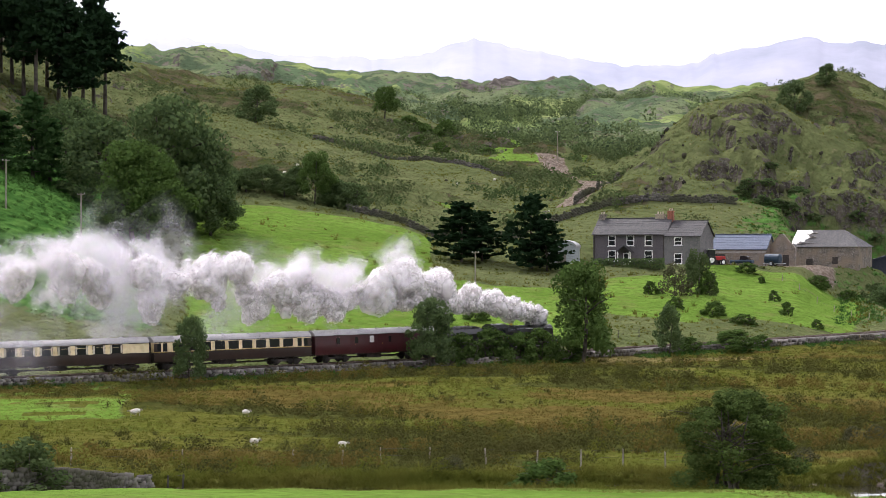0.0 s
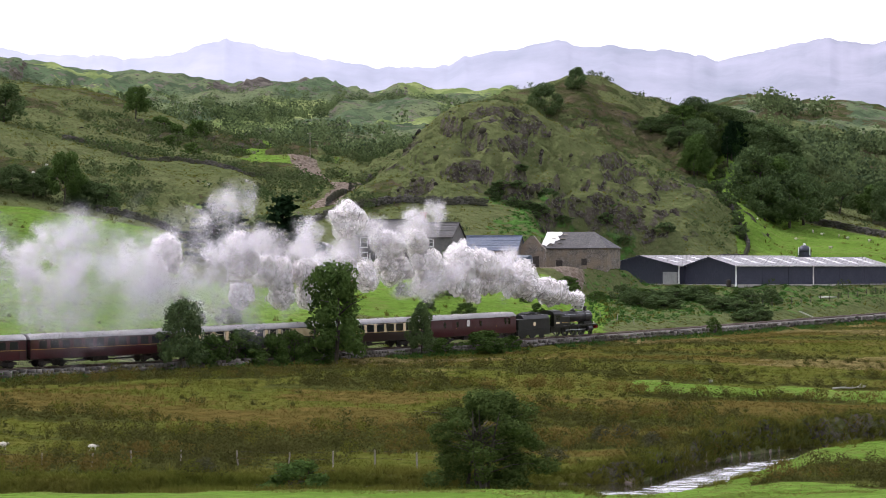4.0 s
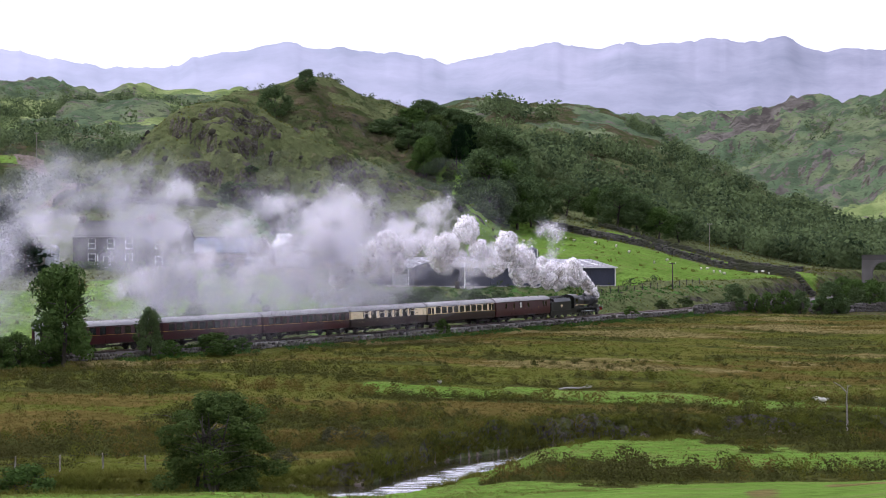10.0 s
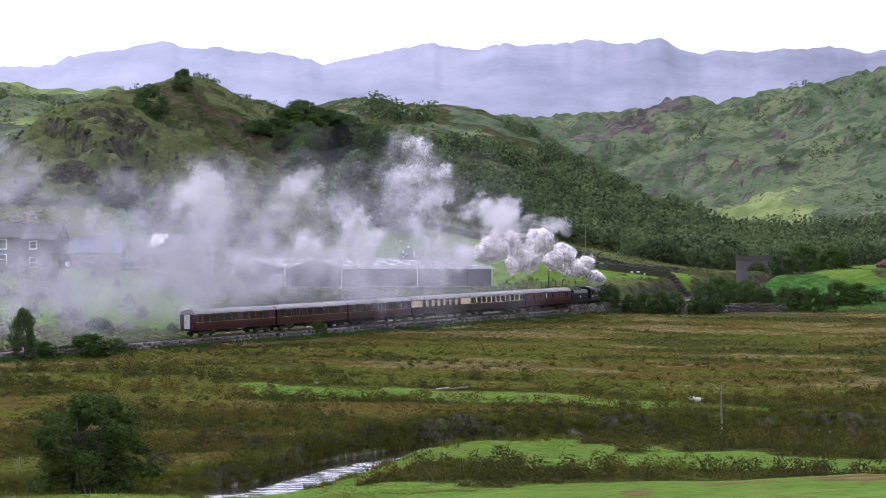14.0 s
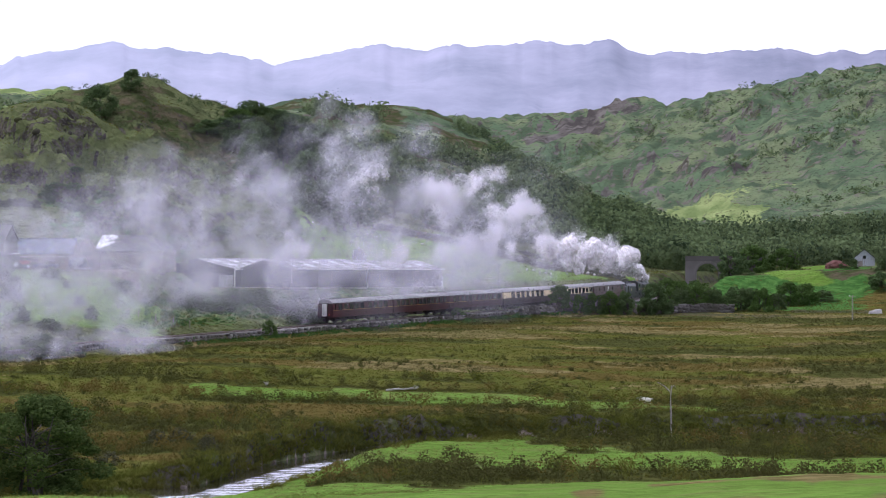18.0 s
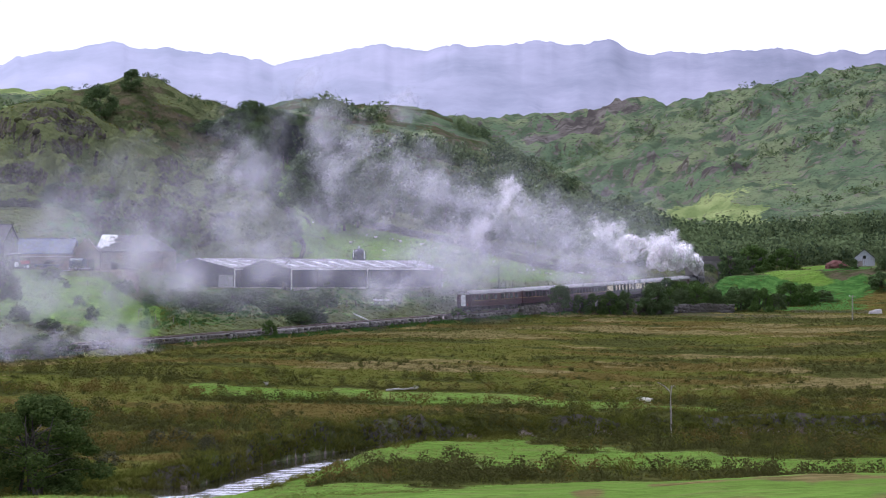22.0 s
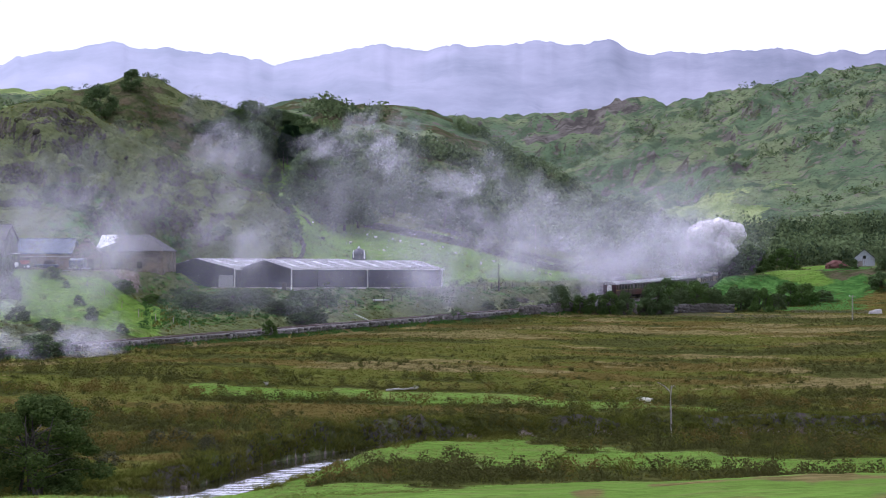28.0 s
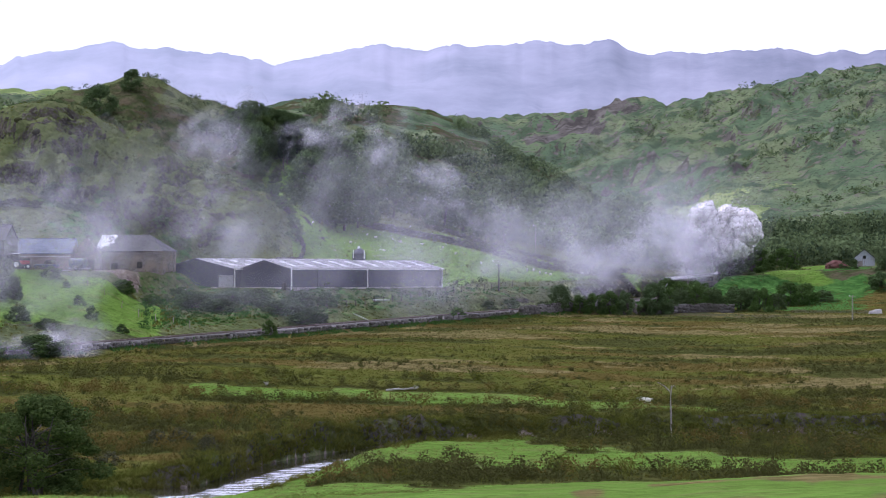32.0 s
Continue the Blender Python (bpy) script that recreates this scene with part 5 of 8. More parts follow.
STEEL = material("galvanised_steel", (0.5, 0.5, 0.52), 0.5, 0.6, vary=[(0.4, 0.4, 0.42)], scale=2)
PALEBLUE = material("pale_corrugated", (0.42, 0.47, 0.5), 0.6, vary=[(0.5, 0.53, 0.54), (0.32, 0.34, 0.35)], scale=1.2, bump=0.3, bump_scale=12)
ORANGE = material("orange_paint", (0.42, 0.1, 0.04), 0.5, vary=[(0.25, 0.07, 0.04)], scale=3)
RED = material("red_paint", (0.4, 0.03, 0.025), 0.45, vary=[(0.3, 0.03, 0.03)], scale=3)
DARKBLUE = material("dark_blue_paint", (0.02, 0.04, 0.07), 0.4, vary=[(0.03, 0.05, 0.08)], scale=3)
RUBBER = material("rubber", (0.02, 0.02, 0.02), 0.8, vary=[(0.035, 0.033, 0.03)], scale=6)
RUST = material("rusty_earth", (0.1, 0.035, 0.028), 0.9, vary=[(0.06, 0.028, 0.022), (0.14, 0.06, 0.045)], scale=2, bump=0.4)
WOOL = material("wool", (0.72, 0.69, 0.62), 0.95, vary=[(0.6, 0.56, 0.5)], scale=9, bump=0.5, bump_scale=20)
FACE = material("sheep_face", (0.5, 0.46, 0.4), 0.9, vary=[(0.1, 0.09, 0.08)], scale=9)


def at(az, r, rz=0.0, dz=0.0):
    x, y = polar(az, r)
    return pose(x, y, ground(x, y) + dz, 0, 0, rz)


def window(parent, x, y, z, w, h, sill=True):
    """A sash window in a wall that faces -y: surround, pane, glazing bars and sill."""
    t = 0.14
    fr = part("window", box_bm((-w / 2, -w / 2 + t, -0.06, 0.05, 0, h), (w / 2 - t, w / 2, -0.06, 0.05, 0, h), (-w / 2 + t, w / 2 - t, -0.06, 0.05, h - t, h), (-w / 2 + t, w / 2 - t, -0.06, 0.05, 0, t), (-w / 2 + t, w / 2 - t, -0.045, 0.03, h / 2 - 0.05, h / 2 + 0.05)), WHITE, parent, "white-painted sash window", pose(x, y, z))
    part("pane", box_bm((-w / 2 + t, w / 2 - t, -0.01, 0.02, t, h - t)), GLASS, fr)
    if sill:
        part("sill", box_bm((-w / 2 - 0.08, w / 2 + 0.08, -0.16, 0.0, -0.09, 0.0)), WHITE, fr)
    return fr


def gable_roof(parent, x0, x1, y0, y1, z, rise, mat, over=0.25, thick=0.12, name="roof", courses=9):
    """Two slopes, ridge along x, laid in courses that step down to the eaves; a ridge cap."""
    ym = (y0 + y1) / 2
    roof = part(name, prism_bm([(y0 - over, z - 0.08), (ym, z + rise), (y1 + over, z - 0.08), (y1 + over, z - 0.08 + thick), (ym, z + rise + thick), (y0 - over, z - 0.08 + thick)], x0 - over, x1 + over), mat, parent)
    n = courses
    for s in (-1, 1):
        e, zz = (y0 - over, z - 0.08) if s < 0 else (y1 + over, z - 0.08)
        for k in range(n):
            a, b = k / n, (k + 1) / n + 0.02
            p = [(e + (ym - e) * t, zz + (z + rise - zz) * t + thick) for t in (a, min(b, 1))]
            prof = [(p[0][0], p[0][1] + 0.045), (p[1][0], p[1][1] + 0.006), (p[1][0], p[1][1] - 0.02), (p[0][0], p[0][1] - 0.02)]
            part("slate_course", prism_bm(prof, x0 - over + 0.02, x1 + over - 0.02), mat, roof)
    part("ridge_cap", box_bm((x0 - over, x1 + over, ym - 0.14, ym + 0.14, z + rise + thick - 0.03, z + rise + thick + 0.1), bevel=0.04), mat, roof)
    return roof


def wall_block(parent, x0, x1, y0, y1, z0, z, rise, mat, name="wall"):
    """Walls under a gable roof whose ridge runs along x."""
    ym = (y0 + y1) / 2
    return part(name, prism_bm([(y0, z0), (y1, z0), (y1, z), (ym, z + rise), (y0, z)], x0, x1), mat, parent)


def chimney(parent, x, y, z0, z1, w, d, mat, pots=2):
    c = part("chimney", box_bm((x - w / 2, x + w / 2, y - d / 2, y + d / 2, z0, z1 - 0.2), (x - w / 2 - 0.08, x + w / 2 + 0.08, y - d / 2 - 0.08, y + d / 2 + 0.08, z1 - 0.2, z1)), mat, parent)
    for k in range(pots):
        part("chimney_pot", turned_bm([(z1, 0.15), (z1 + 0.35, 0.11), (z1 + 0.4, 0.14)], 10), BUFF, c, m=pose(x + (k - (pots - 1) / 2) * 0.42, y, 0))


def farmhouse():
    th = tagged(empty("farmhouse", at(-11.95, 402, -8.0)), "two-storey dark stone farmhouse with slate roof and white windows", "house")
    w, d, e, rise = 11.8, 6.4, 5.0, 2.7
    wall_block(th, -w / 2 - 0.9, w / 2, 0, d, -1.2, e, rise, RENDER_DARK)
    gable_roof(th, -w / 2 - 0.9, w / 2, 0, d, e, rise, SLATE)
    for x in (-3.5, -0.2, 3.0):
        window(th, x, 0, 3.15, 1.35, 1.75)
    for x in (-3.5, 3.0):
        window(th, x, 0, 0.55, 1.4, 1.85)
    door = part("door", box_bm((-0.5, 0.5, -0.05, 0.04, 0, 2.0)), WHITE, th, "white front door", pose(-0.95, 0, 0))
    part("door_panel", box_bm((-0.36, 0.36, -0.08, -0.05, 0.2, 1.85)), GLASS, door)
    porch = part("porch", prism_bm([(-1.35, 2.05), (0, 3.15), (1.35, 2.05), (1.35, 2.2), (0, 3.32), (-1.35, 2.2)], -1.3, 0, "y"), SLATE, th, "gabled slate porch roof", pose(-0.95, 0, 0))
    for x in (-1.1, 1.1):
        part("porch_post", box_bm((x - 0.09, x + 0.09, -1.2, -1.02, -0.1, 2.2)), WHITE, porch)
    part("gutter", box_bm((-w / 2 - 0.2, w / 2 + 0.2, -0.42, -0.3, e - 0.14, e - 0.02)), DARKWOOD, th)
    part("downpipe", box_bm((w / 2 - 0.3, w / 2 - 0.2, -0.12, -0.02, 0, e)), DARKWOOD, th)
    part("downpipe", box_bm((-w / 2 - 0.75, -w / 2 - 0.65, -0.12, -0.02, 0, e)), DARKWOOD, th)
    # the lower wing on the end
    wing = part("wing", prism_bm([(-0.4, -1.4), (6.6, -1.4), (6.6, 4.7), (3.1, 7.2), (-0.4, 4.7)], w / 2, w / 2 + 6.2), RENDER_GREY, th, "grey rendered end wing")
    gable_roof(th, w / 2 + 0.2, w / 2 + 6.2, -0.4, 6.6, 4.7, 2.5, SLATE)
    window(th, w / 2 + 2.4, -0.4, 3.2, 1.35, 1.35)
    window(th, w / 2 + 2.4, -0.4, 0.15, 1.4, 1.75)
    chimney(th, w / 2 - 0.1, d / 2, e + 1.6, 9.0, 0.95, 0.75, BRICK)
    chimney(th, w / 2 - 2.0, d / 2 + 0.2, e + 1.8, 8.5, 1.6, 0.7, BUFF, 3)
    chimney(th, -w / 2 - 0.4, d / 2, e + 1.8, 8.5, 1.0, 0.8, STONE)
    chimney(th, w / 2 + 4.6, 5.2, 5.2, 7.3, 1.5, 0.5, WHITE, 0)
    hedge = tagged(empty("hedge", at(-12.0, 394, -8.0)), "clipped dark hedge in front of the farmhouse", "hedge")
    rng = np.random.default_rng(51)
    p = rng.uniform((-6.5, -0.6, -0.3), (6.0, 0.6, 1.35), (2600, 3))
    np_part("foliage", *leaf_quads(rng, p, 0.3), LEAF_DARK, hedge)
    np_part("stems", *join([tube([(x, 0, -0.5), (x, 0, 0.9)], [0.05, 0.02], 5) for x in np.arange(-6, 6, 0.8)]), BARK, hedge)


def outbuildings():
    th = tagged(empty("slate_shed", at(-9.42, 416, -6.0)), "long stone shed with a blue slate roof", "shed")
    wall_block(th, -4.8, 4.8, 0, 5.5, -1.0, 2.9, 2.5, STONE)
    gable_roof(th, -4.8, 4.8, 0, 5.5, 2.9, 2.5, SLATE_BLUE)
    # no real opening: a dark board on the wall gives its shade
    part("doorway", box_bm((-4.2, -2.4, -0.04, 0.05, 0, 2.1)), DARKWOOD, th, "dark board standing in for an open doorway's shade")
    for x in (0.2, 2.6):
        part("shutter", box_bm((x, x + 0.9, -0.05, 0.05, 0.9, 1.9)), WOOD, th)
    part("lintel", box_bm((-4.8, 4.8, -0.06, 0.0, 2.35, 2.55)), CONCRETE, th, "pale eaves board")
    th = tagged(empty("stone_byre", at(-8.42, 416, -14.0)), "roofless stone gable of an old byre", "ruin")
    part("gable_wall", prism_bm([(-2.8, -1.0), (2.4, -1.0), (2.4, 3.2), (1.4, 4.2), (0.2, 5.6), (-0.4, 5.5), (-1.6, 4.2), (-2.8, 3.0)], 0, 0.7, "y"), STONE, th)
    part("side_wall", box_bm((-2.8, -2.1, 0.7, 6, -1.0, 2.9), bevel=0.06), STONE, th)
    # dark board on the gable in place of a shaded opening
    part("doorway", box_bm((0.2, 1.3, -0.03, 0.06, 0, 2.0)), DARKWOOD, th, "dark board standing in for a shaded doorway")
    th = tagged(empty("stone_barn", at(-7.42, 424, -14.0)), "stone barn with a broken slate roof patched white", "barn")
    wall_block(th, -6.4, 6.2, 0, 6.6, -2.5, 3.6, 0.0, STONE)
    zr = 6.4
    part("gable_wall", prism_bm([(0, 3.6), (6.6, 3.6), (3.3, zr)], -6.4, -5.8), STONE, th)
    roof = part("roof", prism_bm([(-0.25, 3.5), (3.3, zr), (6.85, 3.5), (6.85, 3.62), (3.3, zr + 0.14), (-0.25, 3.62)], -6.4, 2.6), SLATE, th)
    bm = bmesh.new()
    q = [bm.verts.new(p) for p in ((2.6, -0.25, 3.6), (6.5, -0.25, 3.6), (6.5, 6.85, 3.6), (2.6, 6.85, 3.6), (2.6, 3.3, zr + 0.12))]
    for f in ((0, 1, 4), (1, 2, 4), (2, 3, 4), (3, 0, 4), (3, 2, 1, 0)):
        bm.faces.new([q[k] for k in f])
    part("hip", bm, SLATE, th, "hipped slate roof end")
    # a torn white sheet over the broken end, with bared laths beside it
    edge = [(-6.4, 0.12), (-6.4, 1.0), (-3.6, 1.0), (-3.2, 0.84), (-3.9, 0.7), (-3.3, 0.52), (-4.2, 0.4), (-4.0, 0.26), (-4.9, 0.32), (-5.3, 0.12), (-5.9, 0.2)]
    bm = bmesh.new()
    lay = [[bm.verts.new((x, -0.25 + 3.55 * t, 3.64 + (zr - 3.5) * t + up)) for x, t in edge] for up in (0.0, 0.05)]
    bm.faces.new(lay[0][::-1])
    bm.faces.new(lay[1])
    for k in range(len(edge)):
        j = (k + 1) % len(edge)
        bm.faces.new((lay[0][k], lay[0][j], lay[1][j], lay[1][k]))
    part("torn_sheet", bm, WHITE, roof, "torn white sheet")
    rng = random.Random(4)
    for k in range(16):
        x, t = rng.uniform(-5.2, -2.4), rng.uniform(0.1, 0.95)
        part("lath", box_bm((-0.6, 0.6, -0.05, 0.05, 0, 0.04)), WOOD if k % 2 else DARKWOOD, roof, m=pose(x, -0.25 + 3.55 * t, 3.71 + (zr - 3.5) * t, 40, 0, rng.uniform(-40, 40)))
    # two dark boards imitate the shade inside door and window
    part("doorway", box_bm((-3.4, -2.2, -0.05, 0.05, -0.6, 1.5)), DARKWOOD, th, "dark board standing in for a shaded doorway")
    part("doorway", box_bm((1.4, 2.4, -0.05, 0.05, 0.6, 1.8)), DARKWOOD, th, "dark board standing in for a shaded window opening")
    th = tagged(empty("corrugated_shed", at(-13.6, 398, 6.0)), "pale blue corrugated shed with a curved roof", "shed")
    prof = [(-2.2, -0.6), (2.2, -0.6), (2.2, 2.7)] + [(2.2 * math.cos(a), 2.7 + 1.1 * math.sin(a)) for a in np.linspace(0.15, math.pi - 0.15, 9)] + [(-2.2, 2.7)]
    part("wall", prism_bm(prof, 0, 6, "y"), PALEBLUE, th)
    arc = [(2.4 * math.cos(a), 2.75 + 1.2 * math.sin(a)) for a in np.linspace(0, math.pi, 11)]
    part("roof", prism_bm(arc + [(x * 0.97, z - 0.1) for x, z in arc[::-1]], -0.3, 6.2, "y"), STEEL, th, "rusted curved roof sheet")
    part("door", box_bm((-0.9, 0.7, -0.06, 0.02, -0.4, 2.0)), WOOD, th, "weathered board door")


def steel_barn():
    """Two parallel bays with low gables, dark sheeting over a concrete plinth."""
    th = tagged(empty("steel_barn", pose(*polar(-3.61, 430), 11.35, 0, 0, 3.6 + 40)), "large modern steel barn with dark sheeting and pale roof", "barn")
    L, W, e, rise = 37.0, 14.2, 3.75, 1.5
    for bay, (x0, x1, y0, y1) in enumerate(((0, L, 0, W), (-1.5, L - 2, W + 0.05, 2 * W + 8))):
        ym = (y0 + y1) / 2
        rise_b = rise + 0.35 * bay
        part("plinth", box_bm((x0 - 0.05, x1 + 0.05, y0 - 0.05, y1 - 0.1 * (1 - bay), -1.2, 0.45)), CONCRETE, th, "pale concrete plinth")
        n = 6
        for k in range(n):                              # long wall in sheeted panels between posts
            a, b = x0 + (x1 - x0) * k / n, x0 + (x1 - x0) * (k + 1) / n
            part("wall_panel", box_bm((a + 0.03, b - 0.03, y0, y0 + 0.15, 0.45, e)), SHEET_DARK, th)
        for k in (0, 2.95, n):
            x = x0 + (x1 - x0) * k / n
            part("downpipe", box_bm((x - 0.09, x + 0.09, y0 - 0.2, y0 - 0.02, 0, e + 0.05)), WHITE, th, "white downpipe")
        g = 0.15
        if bay == 0:
            part("gable_wall", prism_bm([(y0 + g, 0.45), (y1, 0.45), (y1, e), (ym, e + rise_b), (y0 + g, e)], x0, x0 + 0.15), SHEET_DARK, th)
        else:                                           # partly open bay
            part("gable_wall", prism_bm([(y0, 2.6), (y1 - 6, 2.6), (y1 - 6, 2.9), (y1, 2.9), (y1, e), (ym, e + rise_b), (y0, e)], x0, x0 + 0.15), SHEET_DARK, th)
            part("gable_panel", box_bm((x0, x0 + 0.15, y0 + 4.6, y1 - 5.8, 0.45, 2.6)), SHEET_DARK, th)
            part("roller_door", box_bm((x0 - 0.04, x0 + 0.1, y0 + 0.4, y0 + 4.6, -0.4, 2.65)), STEEL, th, "grey steel door")
            part("post", box_bm((x0 - 0.1, x0 + 0.15, y1 - 0.25, y1, -0.6, e)), WHITE, th, "white corner post")
            part("back_wall", box_bm((x0 + 9, x0 + 9.15, y0, y1, 0, e)), SHEET_DARK, th)
        part("end_wall", prism_bm([(y0 + g, 0.45), (y1 - 0.02, 0.45), (y1 - 0.02, e), (ym, e + rise_b), (y0 + g, e)], x1 - 0.15, x1), SHEET_DARK, th)
        part("far_wall", box_bm((x0 + 0.2, x1 - 0.2, y1 - 0.2, y1 - 0.05, 0.45, e - 0.05)), SHEET_DARK, th)
        roof = part("roof", prism_bm([(y0 - 0.35, e - 0.05), (ym, e + rise_b), (y1 + 0.35 * bay - 0.05, e - 0.05), (y1 + 0.35 * bay - 0.05, e + 0.07), (ym, e + rise_b + 0.13), (y0 - 0.35, e + 0.07)], x0 - 0.4, x1 + 0.4), SHEET_ROOF, th, "pale corrugated roof")
        part("barge_board", prism_bm([(y0 - 0.4, e - 0.25), (ym, e + rise_b - 0.2), (y1, e - 0.25), (y1, e + 0.02), (ym, e + rise_b + 0.1), (y0 - 0.4, e + 0.02)], x0 - 0.48, x0 - 0.4), SHEET_DARK, th)
        tilt = math.degrees(math.atan2(rise_b + 0.06, ym - y0 + 0.35))
        for k in range(9):
            x = x0 + (x1 - x0) * (k + 0.6) / 9.4
            for lev in (0.36, 0.72):
                y, z = y0 - 0.35 + (ym - y0 + 0.35) * lev, e + 0.07 + (rise_b + 0.06) * lev
                part("skylight", box_bm((-0.55, 0.55, -1.15, 1.15, 0.0, 0.05)), SKYLIGHT, roof, m=pose(x, y, z + 0.02, tilt, 0, 0))
        for k in range(40):                             # ribs of the sheets
            x = x0 + (x1 - x0) * (k + 0.5) / 40
            y, z = (y0 - 0.35 + ym) / 2, e + 0.07 + (rise_b + 0.06) / 2
            if k == 0:
                rib = part("sheet_rib", box_bm((-0.05, 0.05, -(ym - y0 + 0.35) / 2 / math.cos(radians(tilt)), (ym - y0 + 0.35) / 2 / math.cos(radians(tilt)), 0, 0.05)), SHEET_ROOF, roof, m=pose(x, y, z, tilt, 0, 0))
            else:
                again(rib, pose(x, y, z, tilt, 0, 0))
        part("gutter", box_bm((x0 - 0.4, x1 + 0.4, y0 - 0.5, y0 - 0.34, e - 0.12, e + 0.03)), WHITE, th)
    silo = tagged(empty("feed_silo", at(-2.0, 486, 0, -4.4)), "dark domed feed silo behind the steel barn", "silo")
    part("drum", turned_bm([(-1, 1.35), (5.2, 1.35)], 20), SHEET_DARK, silo)
    part("dome", turned_bm([(5.2, 1.42), (5.9, 1.2), (6.4, 0.75), (6.6, 0.3)], 20), SHEET_DARK, silo, smooth=True)
    part("cap", turned_bm([(6.6, 0.28), (7.0, 0.2)], 10), WHITE, silo, "white filler cap")
    part("pipe", box_bm((1.0, 1.2, -1.2, -1.0, 4.6, 6.2), (-1.2, -1.0, -1.2, -1.0, 4.6, 6.2)), WHITE, silo, "white pipes")


def farm_clutter():
    def wheel(parent, x, y, z, r, w, hub):
        t = part("wheel", turned_bm([(-w / 2, r * 0.8), (-w / 2 + 0.05, r), (w / 2 - 0.05, r), (w / 2, r * 0.8)], 18, "y"), RUBBER, parent, m=pose(x, y, z))
        part("hub", turned_bm([(-w / 2 - 0.03, r * 0.55), (w / 2 + 0.03, r * 0.55)], 14, "y"), hub, t)
    tr = tagged(empty("tractor", at(-9.98, 400, 25)), "old red tractor with pale wheel hubs parked by the house", "tractor")
    part("bonnet", box_bm((-0.2, 1.7, -0.35, 0.35, 0.8, 1.45), bevel=0.08), RED, tr)
    part("cab", box_bm((-1.3, -0.1, -0.65, 0.65, 1.1, 2.5), bevel=0.1), GLASS, tr, "glazed cab")
    part("cab_roof", box_bm((-1.4, 0.0, -0.72, 0.72, 2.5, 2.62), bevel=0.04), WHITE, tr)
    part("chassis", box_bm((-1.4, 1.6, -0.3, 0.3, 0.5, 0.9)), DARKWOOD, tr)
    for y in (-0.85, 0.85):
        wheel(tr, -0.8, y, 0.78, 0.78, 0.42, WHITE)
        wheel(tr, 1.2, y * 0.9, 0.48, 0.48, 0.3, WHITE)
    q = tagged(empty("pickup", at(-9.35, 407, -8)), "small dark blue pickup in the farmyard", "car")
    part("body", box_bm((-1.9, 1.9, -0.8, 0.8, 0.45, 1.0), bevel=0.12), DARKBLUE, q)
    part("cabin", prism_bm([(-0.3, 1.0), (0.0, 1.65), (1.0, 1.65), (1.4, 1.0)], -0.7, 0.7, "y"), GLASS, q, "glazed cabin")
    for x in (-1.2, 1.2):
        for y in (-0.75, 0.75):
            wheel(q, x, y, 0.36, 0.36, 0.22, STEEL)
    q = tagged(empty("slurry_tank", at(-8.62, 408, -20)), "dark teal slurry tank trailer beside the byre", "trailer")
    part("tank", turned_bm([(-1.4, 0.5), (-1.3, 0.85), (1.3, 0.85), (1.4, 0.5)], 18, "x"), DARKBLUE, q, m=pose(0, 0, 1.25), smooth=False)
    part("frame", box_bm((-1.7, 2.2, -0.35, 0.35, 0.35, 0.5)), STEEL, q)
    for y in (-0.7, 0.7):
        wheel(q, 0, y, 0.45, 0.45, 0.3, STEEL)
    q = tagged(empty("timber_stack", at(-9.05, 403, -10)), "stack of weathered planks in the yard", "timber")
    for k in range(8):
        part("plank", box_bm((-1.8, 1.8, -0.12, 0.12, 0, 0.09)), WOOD if k % 3 else CONCRETE, q, m=pose(0.1 * (k % 3), (k % 4) * 0.27 - 0.4, 0.05 + 0.1 * (k // 4), 0, 0, (k * 7) % 5 - 2))
    q = tagged(empty("farm_trailer", at(-6.25, 433, 46)), "orange farm trailer in the open barn bay", "trailer")
    part("bed", box_bm((-1.6, 1.6, -0.9, 0.9, 0.7, 0.85)), ORANGE, q)
    part("side", box_bm((-1.6, 1.6, -0.92, -0.86, 0.85, 1.35), (-1.6, 1.6, 0.86, 0.92, 0.85, 1.35), (-1.62, -1.56, -0.9, 0.9, 0.85, 1.35), (1.56, 1.62, -0.9, 0.9, 0.85, 1.35)), ORANGE, q)
    part("drawbar", box_bm((1.6, 3.0, -0.06, 0.06, 0.5, 0.62)), STEEL, q)
    for y in (-0.95, 0.95):
        for x in (-0.7, 0.5):
            wheel(q, x, y, 0.42, 0.42, 0.28, STEEL)
    q = tagged(empty("white_boat", at(-1.45, 428, 60)), "narrow white trough lying on the bank", "trough")
    part("hull", box_bm((-2.6, 2.6, -0.22, 0.22, 0.05, 0.3), bevel=0.1), WHITE, q)
    part("rim", box_bm((-2.65, 2.65, -0.27, 0.27, 0.28, 0.34)), WHITE, q)


